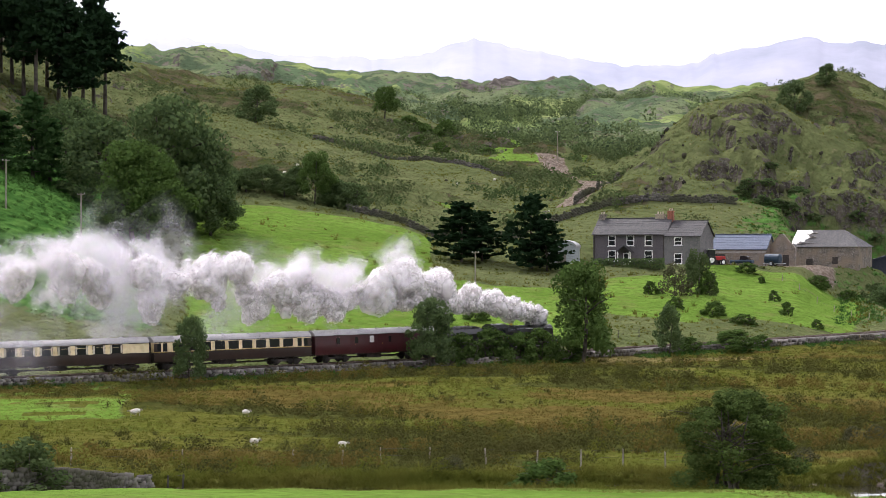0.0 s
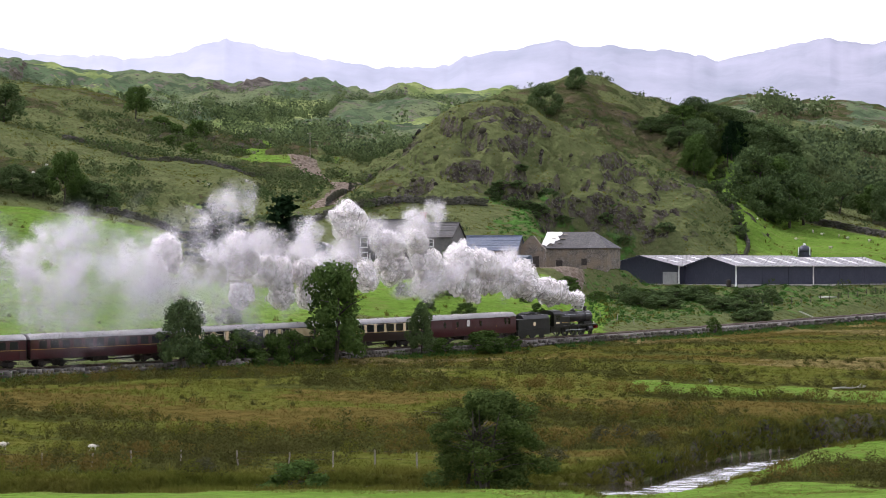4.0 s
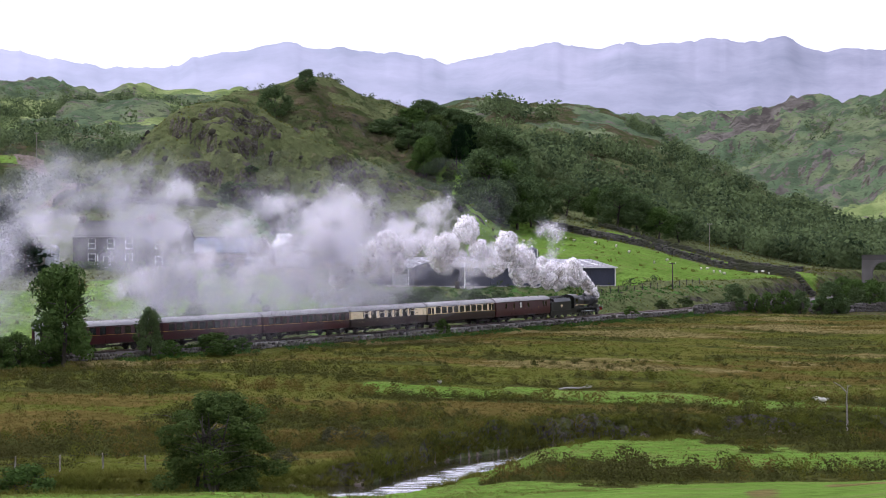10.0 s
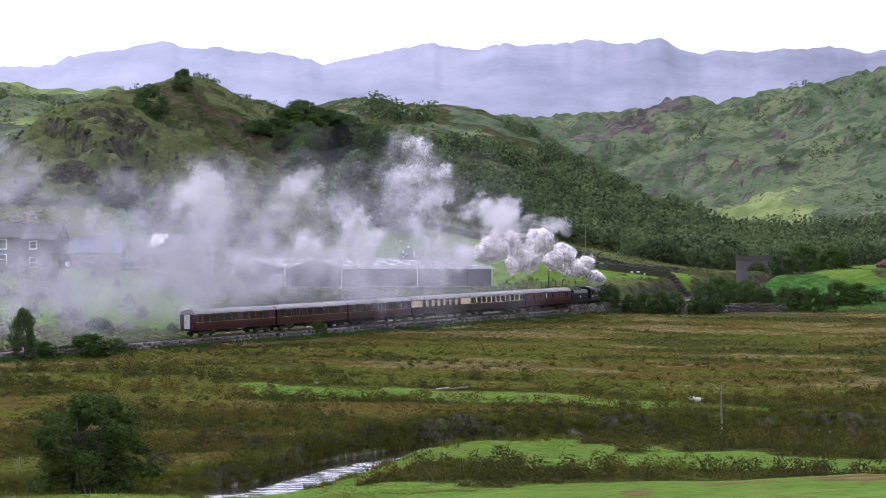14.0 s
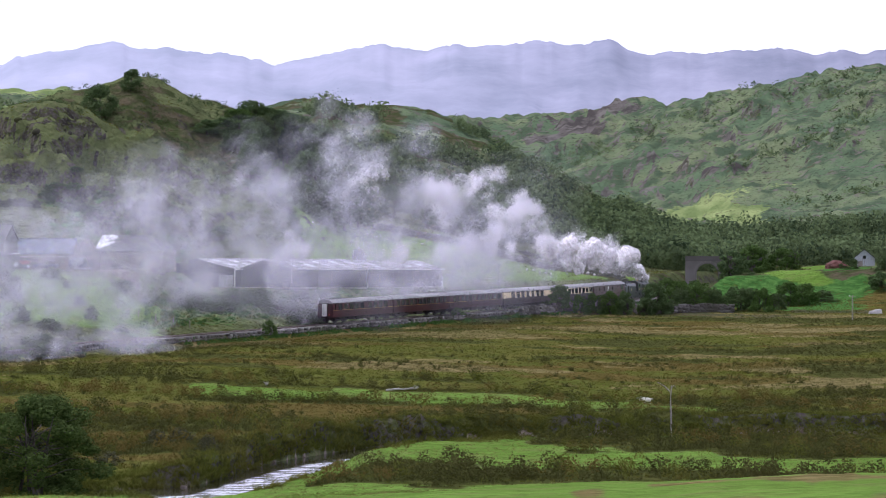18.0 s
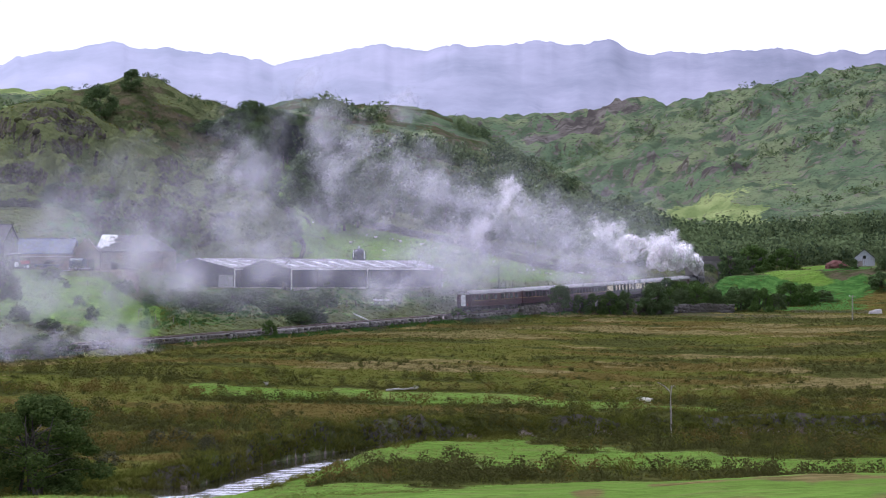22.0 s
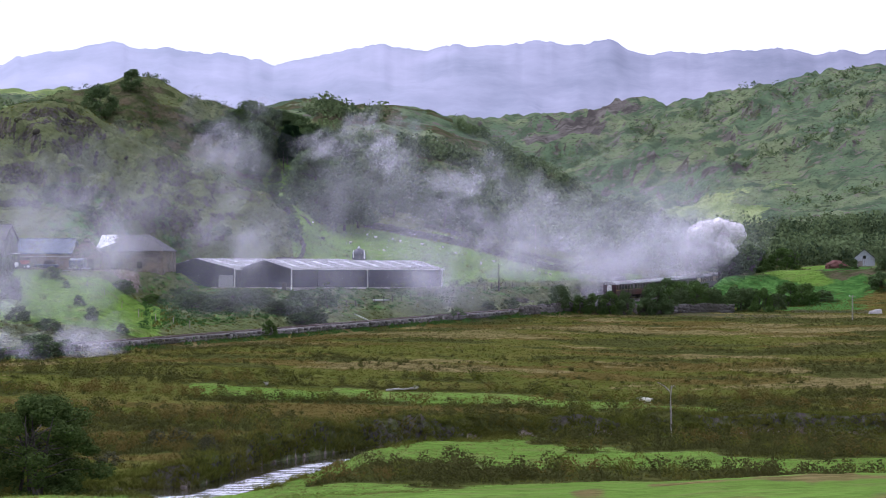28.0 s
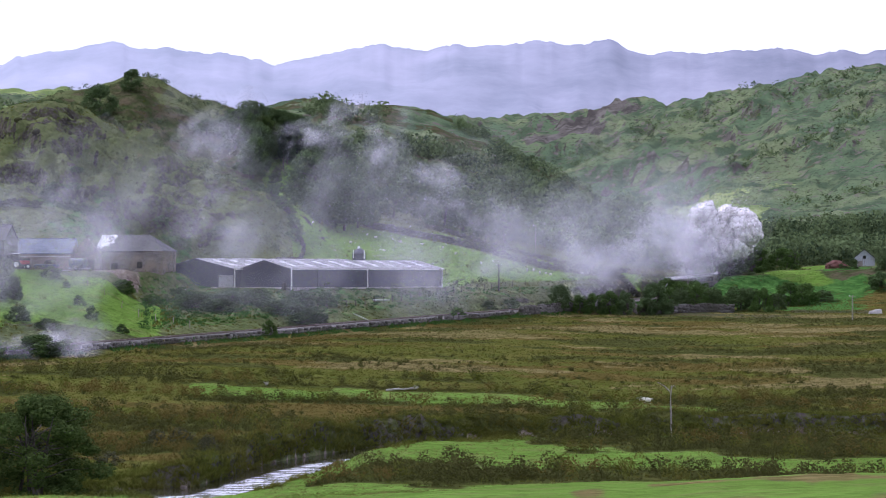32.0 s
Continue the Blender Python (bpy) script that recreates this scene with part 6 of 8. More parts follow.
def hut():
    th = tagged(empty("hut", at(9.93, 560, -10)), "small grey weathered wooden hut with a slate roof", "hut")
    bm = prism_bm([(-2.3, -0.6), (2.3, -0.6), (2.3, 2.4), (0, 4.3), (-2.3, 2.4)], 0, 5, "y")
    part("wall", bm, PALEBLUE, th, "pale grey boarded wall")
    for s in (-1, 1):
        part("roof_slope", prism_bm([(s * 2.75, 2.1), (0, 4.35), (0, 4.5), (s * 2.75, 2.25)], -0.35, 5.3, "y"), SLATE, th)
    part("window", box_bm((-0.35, 0.35, -0.05, 0.03, 2.3, 3.0)), GLASS, th)
    part("door", box_bm((-1.5, -0.5, -0.05, 0.03, -0.2, 1.8)), WOOD, th)
    for x in np.arange(-2.1, 2.2, 0.42):
        part("board", box_bm((x - 0.03, x + 0.03, -0.04, 0.0, -0.5, 2.3)), WOOD, th)
    q = tagged(empty("earth_heap", at(9.3, 552, 0)), "heap of red-brown earth beside the hut", "heap")
    bm = bmesh.new()
    bmesh.ops.create_icosphere(bm, subdivisions=3, radius=1.0)
    for v in bm.verts:
        k = 1 + 0.25 * noise.noise(v.co * 2.5)
        v.co = Vector((v.co.x * 2.6 * k, v.co.y * 2 * k, v.co.z * 1.7 * k))
    part("soil", bm, RUST, q)
    q = tagged(empty("pale_boulder", at(10.2, 470, 0)), "large pale boulder in the rough grass", "boulder")
    bm = bmesh.new()
    bmesh.ops.create_icosphere(bm, subdivisions=2, radius=1.0)
    for v in bm.verts:
        v.co = v.co * (1 + 0.4 * noise.noise(v.co * 1.7)) * 0.9
        v.co.x *= 1.6
    part("stone", bm, CONCRETE, q)


def bridge():
    """A stone arch that carries a lane over the cutting."""
    s0 = 281.0
    x, y, z, h = (float(v) for v in rail(s0))
    th = tagged(empty("stone_bridge", pose(x, y, z, 0, 0, -math.degrees(h) * 0.4)), "stone arch bridge over the railway cutting", "bridge")
    n = 14
    prof = [(-5.0, -0.8), (-2.5, -0.8), (-2.5, 3.6)] + [(-2.5 * math.cos(math.pi * k / n), 3.6 + 2.5 * math.sin(math.pi * k / n)) for k in range(1, n)] + [(2.5, 3.6), (2.5, -0.8), (12.5, -0.8), (12.5, 6.6), (-5.0, 6.6)]
    bm = bmesh.new()
    lo = [bm.verts.new((a, -2.2, b)) for a, b in prof]
    hi = [bm.verts.new((a, 2.2, b)) for a, b in prof]
    for a, b in zip(range(len(prof)), list(range(1, len(prof))) + [0]):
        bm.faces.new((lo[a], lo[b], hi[b], hi[a]))
    # the two faces, as strips from the arch up to the parapet string
    for loop in (lo, hi):
        yy = loop[0].co.y
        bm.faces.new((loop[0], loop[1], loop[2], bm.verts.new((-2.5, yy, 6.6)), loop[-1]))
        last = bm.verts.new((-2.5, yy, 6.6))
        for k in range(2, 2 + n):
            nx = bm.verts.new((loop[k + 1].co.x, yy, 6.6))
            bm.faces.new((loop[k], loop[k + 1], nx, last))
            last = nx
        bm.faces.new((loop[2 + n], loop[3 + n], loop[4 + n], loop[5 + n], last))
    bmesh.ops.remove_doubles(bm, verts=bm.verts[:], dist=0.01)
    bmesh.ops.recalc_face_normals(bm, faces=bm.faces[:])
    part("arch", bm, PALESTONE, th)
    for s in (-1, 1):
        part("parapet", box_bm((-5.0, 12.5, s * 2.2 - 0.22, s * 2.2 + 0.22, 6.6, 7.6)), PALESTONE, th)
        part("coping", box_bm((-5.1, 12.6, s * 2.2 - 0.3, s * 2.2 + 0.3, 7.6, 7.78)), PALESTONE, th)
        for k in range(15):
            a = math.pi * (k + 0.5) / 15
            part("arch_stone", box_bm((-0.24, 0.24, -0.08, 0.08, -0.05, 0.55), bevel=0.03), PALESTONE, th, m=pose(-2.5 * math.cos(a), s * 2.24, 3.6 + 2.5 * math.sin(a), 0, math.degrees(a) - 90, 0))


farmhouse()
outbuildings()
steel_barn()
farm_clutter()
hut()
bridge()


# ---- walls, fences, poles and sheep ----
def stone_wall(name, pts, h, label, w=0.55, course=0.3, seed=0, length=0.55, mat=None):
    """A dry-stone wall along points of the plan: stones of uneven size in courses."""
    rng = np.random.default_rng(seed)
    pts = np.asarray(pts, float)
    d = np.concatenate([[0], np.cumsum(np.hypot(*np.diff(pts, axis=0).T))])
    n = int(d[-1] / length)
    rows = max(2, int(round(h / course)))
    vs = []
    unit = np.array([(-1, -1, -1), (1, -1, -1), (1, 1, -1), (-1, 1, -1), (-1, -1, 1), (1, -1, 1), (1, 1, 1), (-1, 1, 1)], float) / 2
    for c in range(rows):
        t = (np.arange(n) + 0.5 * (c % 2)) * length + rng.uniform(-0.08, 0.08, n)
        x, y = np.interp(t, d, pts[:, 0]), np.interp(t, d, pts[:, 1])
        x2, y2 = np.interp(t + 0.3, d, pts[:, 0]), np.interp(t + 0.3, d, pts[:, 1])
        a = np.arctan2(y2 - y, x2 - x) + rng.normal(size=n) * 0.08
        z = ground_np(x, y) + (c + 0.4) * h / rows + rng.normal(size=n) * 0.03
        keep = rng.random(n) > (0.3 if c == rows - 1 else 0.02)
        s = np.stack([length * rng.uniform(0.8, 1.15, n), w * (1 - 0.25 * c / rows) * rng.uniform(0.8, 1.2, n), h / rows * rng.uniform(0.9, 1.45, n)], -1)
        u = unit[None] * s[:, None, :] * rng.uniform(0.82, 1.1, (n, 8, 1))
        ca, sa_ = np.cos(a)[:, None], np.sin(a)[:, None]
        p = np.stack([u[..., 0] * ca - u[..., 1] * sa_ + x[:, None], u[..., 0] * sa_ + u[..., 1] * ca + y[:, None], u[..., 2] + z[:, None]], -1)
        vs.append(p[keep])
    v = np.concatenate(vs).reshape(-1, 3)
    k = np.arange(len(v) // 8)[:, None, None] * 8
    f = (k + np.array([(3, 2, 1, 0), (4, 5, 6, 7), (0, 1, 5, 4), (1, 2, 6, 5), (2, 3, 7, 6), (3, 0, 4, 7)])[None]).reshape(-1, 4)
    th = tagged(empty(name), label, "wall")
    ob = np_part("stones", v, f, mat or WALLSTONE, th)
    ob["kind"] = "stuff"
    return th


def along_track(s0, s1, off, step=4.0):
    s = np.arange(s0, s1, step)
    x, y, z, h = rail(s)
    return np.stack([x + np.cos(h) * off, y - np.sin(h) * off], -1)


def by_bearing(rows):
    return [polar(a, r) for a, r in rows]


stone_wall("railway_wall", along_track(-235, 150, 5.2), 0.7, "low tumbled dry-stone wall beside the railway", seed=1, mat=PALESTONE)
stone_wall("railway_wall", np.concatenate([along_track(150, 200, 5.6), by_bearing([(4.7, 458), (5.6, 464), (6.3, 468), (6.9, 472)])]), 1.7, "tall dry-stone wall retaining the railway", seed=2, w=0.7, mat=PALESTONE)
stone_wall("near_wall", by_bearing([(-28, 124), (-26.4, 127), (-24.8, 133), (-23.35, 141)]), 1.35, "dry-stone wall with pale coping near the camera", 0.6, 0.22, 3, 0.42, PALESTONE)
stone_wall("field_wall", by_bearing([(-18.7, 433), (-17.5, 429), (-16.6, 424), (-15.6, 425), (-14.4, 432)]), 1.3, "dark dry-stone wall at the top of the pasture", seed=4)
stone_wall("field_wall", by_bearing([(-13.9, 448), (-12.5, 455), (-11.5, 458), (-10.4, 456), (-9.4, 458)]), 1.5, "dry-stone wall along the foot of the knoll", seed=5)
stone_wall("field_wall", by_bearing([(-13.3, 468), (-12.95, 480), (-12.6, 505), (-12.2, 535), (-11.4, 562)]), 1.4, "dry-stone wall climbing beside the knoll", seed=6)
stone_wall("field_wall", by_bearing([(a, float(field_wall_r(a)) + 4) for a in np.arange(-2.2, 4.7, 0.3)]), 1.6, "dry-stone wall along the top of the pasture", seed=7, w=0.8)
stone_wall("field_wall", by_bearing([(a, float(field_wall_r(a)) + 36) for a in np.arange(-0.4, 4.4, 0.3)]), 1.2, "low dry-stone wall below the wood", seed=8)
stone_wall("field_wall", by_bearing([(-4.9, 572), (-4.35, 540), (-3.85, 510), (-3.3, 485), (-3.4, 470), (-4.2, 462), (-5.4, 458)]), 1.3, "tumbled dry-stone wall round the knoll's foot", seed=9)
stone_wall("field_wall", by_bearing([(-24.2, 356), (-23.6, 346), (-23.4, 330), (-23.6, 316)]), 1.3, "dry-stone wall between bracken and pasture", seed=10)
stone_wall("field_wall", by_bearing([(-19.5, 560), (-17.5, 545), (-15.5, 540), (-14.0, 552)]), 1.1, "broken wall across the hillside", seed=11)


def fence(label, pts, h, mat, gap=0.0, wires=2, seed=0):
    """Posts at the points given, with wires between them."""
    th = tagged(empty("fence"), label, "fence")
    rng = random.Random(seed)
    tops, first = [], None
    for x, y in pts:
        z = ground(x, y)
        m = pose(x, y, z, rng.uniform(-4, 4), rng.uniform(-4, 4), rng.uniform(0, 90))
        if first is None:
            first = part("post", turned_bm([(-0.3, 0.07), (h - 0.04, 0.06), (h, 0.03)], 8), mat, th, m=m)
        else:
            again(first, m)
        tops.append((x, y, z))
    for k in range(wires):
        v, f = tube([(x, y, z + h * (0.92 - 0.4 * k)) for x, y, z in tops], [0.006] * len(tops), 4)
        np_part("wire", v, f, DARKWOOD, th)


fence("wooden posts and wire along the far river bank", by_bearing([(-25.2, 172), (-22.6, 172), (-20.0, 172), (-18.82, 170.5), (-17.9, 172), (-16.75, 172), (-15.4, 171), (-14.2, 170), (-13.15, 169), (-12.15, 168.5), (-11.15, 168), (-10.2, 168)]), 1.25, WOOD, seed=1)
fence("dark posts and wire between railway and pasture", [tuple(p) for p in along_track(-70, 18, -9, 4)], 1.1, DARKWOOD, seed=2)
fence("dark posts and wire along the railway bank", [tuple(p) for p in along_track(96, 190, -12, 3.2)], 1.15, DARKWOOD, seed=3)
fence("post and wire fence down the farm pasture", by_bearing([(-8.4, 392), (-8.0, 386), (-7.6, 380), (-7.2, 376), (-6.8, 372), (-6.4, 368), (-6.0, 366)]), 1.1, WOOD, seed=4)
fence("short dark stakes in the near field", by_bearing([(-22.95, 133), (-22.6, 131.5)]), 0.9, DARKWOOD, wires=1, seed=5)


def pole(az, r, h, label, mat=WOOD, lean=0.0, arms=1):
    th = tagged(empty("utility_pole", at(az, r) @ pose(0, 0, 0, 0, lean, 0)), label, "pole", "poles")
    part("shaft", turned_bm([(-0.4, 0.14), (h, 0.09)], 8), mat, th)
    for k in range(arms):
        part("cross_arm", box_bm((-0.6, 0.6, -0.05, 0.05, h - 0.3 - 0.5 * k, h - 0.18 - 0.5 * k)), mat, th)
        for x in (-0.5, 0.5):
            part("insulator", turned_bm([(h - 0.18 - 0.5 * k, 0.05), (h - 0.02 - 0.5 * k, 0.03)], 6), WHITE, th, m=pose(x, 0, 0))


pole(-26.72, 345, 7.0, "pale utility pole on the bracken slope")
pole(-24.98, 345, 6.6, "pale utility pole on the bracken slope")
pole(-15.66, 372, 4.6, "weathered pole below the conifers")
pole(-13.98, 402, 8.6, "pale utility pole behind the farm shed")
pole(1.33, 462, 5.2, "weathered pole in the pasture", DARKWOOD)
pole(4.38, 474, 4.6, "dark leaning pole beside the railway", DARKWOOD, 3, 0)
pole(2.2, 585, 7.0, "pale utility pole below the wood")
pole(7.3, 640, 7.0, "utility pole among the valley trees")
pole(9.65, 440, 4.6, "weathered pole in the rough grass")
pole(-13.7, 590, 7.5, "utility pole beside the lane")


def bent_post():
    th = tagged(empty("dead_post", at(5.4, 214)), "tall dead stake with a broken branch in the meadow", "post")
    np_part("stem", *tube([(0, 0, -0.3), (0.05, 0, 1.8), (-0.02, 0, 3.6), (0.06, 0, 5.0)], [0.11, 0.09, 0.07, 0.04]), WOOD, th)
    np_part("branch", *tube([(0.04, 0, 4.3), (-0.5, 0, 4.9), (-1.2, 0.1, 5.3)], [0.06, 0.05, 0.02]), WOOD, th)
    np_part("branch", *tube([(0.04, 0, 4.7), (0.3, 0, 5.0), (0.45, 0.1, 4.8)], [0.05, 0.03, 0.02]), WOOD, th)


bent_post()


def small_finds():
    """A white sheet on the bank, a dark water butt at the barn, driftwood on the lawn."""
    th = tagged(empty("metal_sheet", at(-1.91, 404, 12, 0.25)), "white sheet of metal lying on the green bank", "scrap")
    part("sheet", box_bm((-1.7, 1.7, -0.25, 0.25, 0, 0.06), (-1.7, 1.7, -0.29, -0.22, 0, 0.14), bevel=0.02), WHITE, th, m=pose(0, 0, 0.35, 12, 24, 0))
    th = tagged(empty("water_butt", at(-3.77, 431, 0)), "dark water butt below the barn's downpipe", "barrel")
    part("barrel", turned_bm([(0, 0.36), (0.3, 0.42), (0.7, 0.44), (1.1, 0.4), (1.25, 0.34)], 16), DARKWOOD, th, smooth=True)
    part("lid", turned_bm([(1.25, 0.36), (1.31, 0.36), (1.34, 0.1)], 16), DARKWOOD, th)
    rng = np.random.default_rng(5)
    for az, r, size in ((-1.05, 259, 1.5), (-0.75, 260, 0.9), (-4.2, 262, 0.8)):
        th = tagged(empty("driftwood", at(az, r, 20 * az, 0.05)), "bleached driftwood branch lying on the lawn", "branch")
        limbs = [tube([(-size, 0, 0.1), (-0.3 * size, 0.15, 0.22), (0.5 * size, 0.0, 0.2), (size, -0.2, 0.4)], [0.1, 0.11, 0.08, 0.03], 8)]
        for k in range(4):
            t = rng.uniform(-0.6, 0.7) * size
            limbs.append(tube([(t, 0, 0.2), (t + 0.3, rng.normal() * 0.3, 0.4 + 0.3 * rng.random())], [0.04, 0.012], 6))
        np_part("branch", *join(limbs), PALEWOOD, th, smooth=True)


WHITE = material("white_sheet", (0.7, 0.7, 0.68), 0.6, vary=[(0.55, 0.54, 0.5)], scale=2)
PALEWOOD = material("bleached_wood", (0.42, 0.4, 0.37), 0.9, vary=[(0.3, 0.28, 0.25)], scale=4, bump=0.4, bump_scale=20)
small_finds()


def sheep_pattern():
    th = empty("sheep")
    bm = bmesh.new()
    bmesh.ops.create_icosphere(bm, subdivisions=3, radius=0.5)
    for v in bm.verts:
        k = 1 + 0.09 * noise.noise(v.co * 9)
        v.co = Vector((v.co.x * 1.05 * k, v.co.y * 0.62 * k, v.co.z * 0.66 * k + 0.62))
    part("body", bm, WOOL, th, smooth=True)
    head = part("head", turned_bm([(-0.12, 0.08), (0.0, 0.12), (0.16, 0.09), (0.26, 0.05)], 10, "x"), FACE, th, m=pose(0.62, 0, 0.78, 0, 25, 0), smooth=True)
    for s in (-1, 1):
        part("ear", box_bm((-0.03, 0.03, 0, s * 0.12, 0, 0.04)) if s > 0 else box_bm((-0.03, 0.03, -0.12, 0, 0, 0.04)), FACE, head, m=pose(-0.05, s * 0.08, 0.06))
    leg = None
    for x in (-0.32, 0.34):
        for y in (-0.14, 0.14):
            m = pose(x, y, 0)
            leg = again(leg, m) if leg else part("leg", turned_bm([(-0.05, 0.035), (0.45, 0.05)], 7), FACE, th, m=m)
    return tagged(th, "white woolly sheep grazing on the grass", "sheep", "grazing sheep")


def sheep():
    proto = sheep_pattern()
    proto.scale = (0.68, 0.68, 0.68)
    places = [(-23.75, 216, 200), (-23.68, 217, 20), (-21.11, 218, 10), (-20.91, 188, 15), (-18.82, 184.5, 5), (4.72, 248, 165), (4.86, 247, 10), (-21.78, 420, 0), (-14.55, 560, 40), (-17.4, 640, 0), (-20.2, 470, 40), (-19.9, 476, 0), (-16.1, 500, 90), (-15.2, 520, 10)]
    rng = random.Random(8)
    for az, r in ((-3.1, 520), (-2.9, 560), (0.3, 510), (0.9, 500), (1.2, 515), (2.0, 508), (2.15, 511), (2.3, 503), (2.45, 507), (2.55, 502), (3.3, 520), (3.45, 524), (3.6, 519), (0.0, 522), (-0.5, 530), (-1.8, 545), (-1.6, 541), (-1.2, 540), (-1.0, 536), (1.8, 546), (2.6, 545), (3.0, 540), (3.2, 538), (-2.2, 520), (-1.4, 505), (4.0, 500)):
        places.append((az, r, rng.uniform(0, 360)))
    for k, (az, r, turn) in enumerate(places):
        x, y = polar(az, r)
        lift = 0.12 if r < 260 else 0.0
        if k == 0:
            proto.matrix_world = pose(x, y, ground(x, y) + lift, 0, 0, turn) @ Matrix.Diagonal((0.68, 0.68, 0.68, 1))
            continue
        copy_thing(proto, pose(x, y, ground(x, y) + lift, 0, 0, turn))


sheep()


# ---- boulders and crags on the knoll ----
def crags():
    rng = np.random.default_rng(71)
    bm = bmesh.new()
    bmesh.ops.create_icosphere(bm, subdivisions=1, radius=1.0)
    base = np.array([v.co[:] for v in bm.verts])
    tri = np.array([[v.index for v in f.verts] for f in bm.faces])
    bm.free()
    x, y, az, r = scatter(rng, 26000, -24, 1, 432, 660)
    f = mask_at(rock, x, y)
    keep = ((f > 0.45) & (rng.random(len(x)) < 0.2)) | (rng.random(len(x)) < 0.006) & (mask_at(pasture, x, y) < 0.2)
    x, y, f = x[keep], y[keep], f[keep]
    n = len(x)
    z = ground_np(x, y)
    s = rng.uniform(0.2, 0.55, n) * np.where(f > 0.4, 1.2, 0.8)
    dims = np.stack([s * rng.uniform(0.8, 1.6, n), s * rng.uniform(0.7, 1.2, n), s * rng.uniform(0.7, 1.5, n)], -1)
    p = base[None] * rng.uniform(0.7, 1.3, (n, len(base), 1)) * dims[:, None, :]
    p += np.stack([x, y, z - 0.25 * s], -1)[:, None, :]
    faces = (tri[None] + (np.arange(n) * len(base))[:, None, None]).reshape(-1, 3)
    stuff("boulders", (p.reshape(-1, 3), faces), CRAG, "grey rock outcrops and boulders on the knoll", "rocks")


CRAG = leaf_material("crag_rock", (0.022, 0.021, 0.018), (0.068, 0.062, 0.052), (0.05, 0.052, 0.024), 0.0)
crags()


# ---- track ----
STEEL_RAIL = material("rail_steel", (0.16, 0.12, 0.1), 0.45, 0.7, vary=[(0.1, 0.07, 0.055)], scale=3)
BALLAST = leaf_material("ballast", (0.12, 0.11, 0.105), (0.24, 0.22, 0.21), (0.16, 0.145, 0.135), 0.0)
SLEEPER = material("sleeper", (0.09, 0.075, 0.062), 0.9, vary=[(0.13, 0.115, 0.1)], scale=4)


def track():
    th = tagged(empty("railway_track"), "single railway track on pale stone ballast", "track", kind="structure")
    s = np.arange(-250, 420, 3.0)
    x, y, z, h = rail(s)
    nx, ny = np.cos(h), -np.sin(h)
    for off in (-0.72, 0.72):
        c = np.stack([x + nx * off, y + ny * off, z - 0.08], -1)
        prof = np.array([(-0.035, -0.07), (0.035, -0.07), (0.035, 0.08), (-0.035, 0.08)])
        v = np.stack([np.stack([c[:, 0] + nx * a, c[:, 1] + ny * a, c[:, 2] + b], -1) for a, b in prof], 1).reshape(-1, 3)
        k = np.arange(len(s) - 1)[:, None, None] * 4
        f = (k + np.array([(0, 1, 5, 4), (1, 2, 6, 5), (2, 3, 7, 6), (3, 0, 4, 7)])[None]).reshape(-1, 4)
        np_part("rail", v, f, STEEL_RAIL, th)
    prof = np.array([(-2.3, -0.75), (-1.5, -0.2), (1.5, -0.2), (2.3, -0.75)])
    v = np.stack([np.stack([x + nx * a, y + ny * a, z + b], -1) for a, b in prof], 1).reshape(-1, 3)
    k = np.arange(len(s) - 1)[:, None, None] * 4
    f = (k + np.array([(0, 1, 5, 4), (1, 2, 6, 5), (2, 3, 7, 6)])[None]).reshape(-1, 4)
    np_part("ballast_bed", v, f, BALLAST, th)
    rng = np.random.default_rng(5)
    t = rng.uniform(-250, 300, 9000)
    off = rng.normal(size=9000) * 1.1
    bx, by, bz, bh = rail(t)
    p = np.stack([bx + np.cos(bh) * off, by - np.sin(bh) * off, bz - 0.2 - 0.5 * np.clip(np.abs(off) - 1.5, 0, 1)], -1)
    ob = np_part("ballast_stones", *leaf_quads(rng, p, 0.22), BALLAST, th)
    ob["kind"] = "stuff"
    first = None
    for q in np.arange(-240, 0, 0.8):                  # the stretch that the camera passes nearest
        a, b, c, d = (float(u) for u in rail(q))
        m = pose(a, b, c - 0.2, 0, 0, -math.degrees(d))
        first = again(first, m) if first else part("sleeper", box_bm((-1.3, 1.3, -0.13, 0.13, -0.1, 0.03)), SLEEPER, th, m=m)


track()

# ---- the train ----
MAROON = material("maroon_paint", (0.05, 0.008, 0.011), 0.32, vary=[(0.06, 0.01, 0.013), (0.04, 0.008, 0.01)], scale=1.2, spec=0.5)
CREAM = material("cream_paint", (0.82, 0.68, 0.42), 0.35, vary=[(0.68, 0.54, 0.3)], scale=1.5, spec=0.5)
CHOCOLATE = material("chocolate_paint", (0.026, 0.014, 0.011), 0.35, vary=[(0.034, 0.018, 0.014)], scale=1.2, spec=0.5)
COACH_ROOF = material("coach_roof", (0.36, 0.35, 0.35), 0.7, vary=[(0.28, 0.275, 0.275), (0.42, 0.41, 0.4)], scale=0.8)
UNDER = material("underframe", (0.02, 0.018, 0.017), 0.8, vary=[(0.045, 0.036, 0.03)], scale=3)
ENGINE_BLACK = material("engine_black", (0.011, 0.011, 0.013), 0.3, vary=[(0.02, 0.019, 0.02)], scale=1.5, spec=0.6)
COAL = material("coal", (0.012, 0.012, 0.012), 0.6, vary=[(0.03, 0.03, 0.03)], scale=5, bump=1.0, bump_scale=6)
CURTAIN = material("curtain", (0.62, 0.56, 0.45), 0.8, vary=[(0.5, 0.44, 0.35)], scale=3)
BRASS = material("brass", (0.5, 0.36, 0.12), 0.3, 0.9)


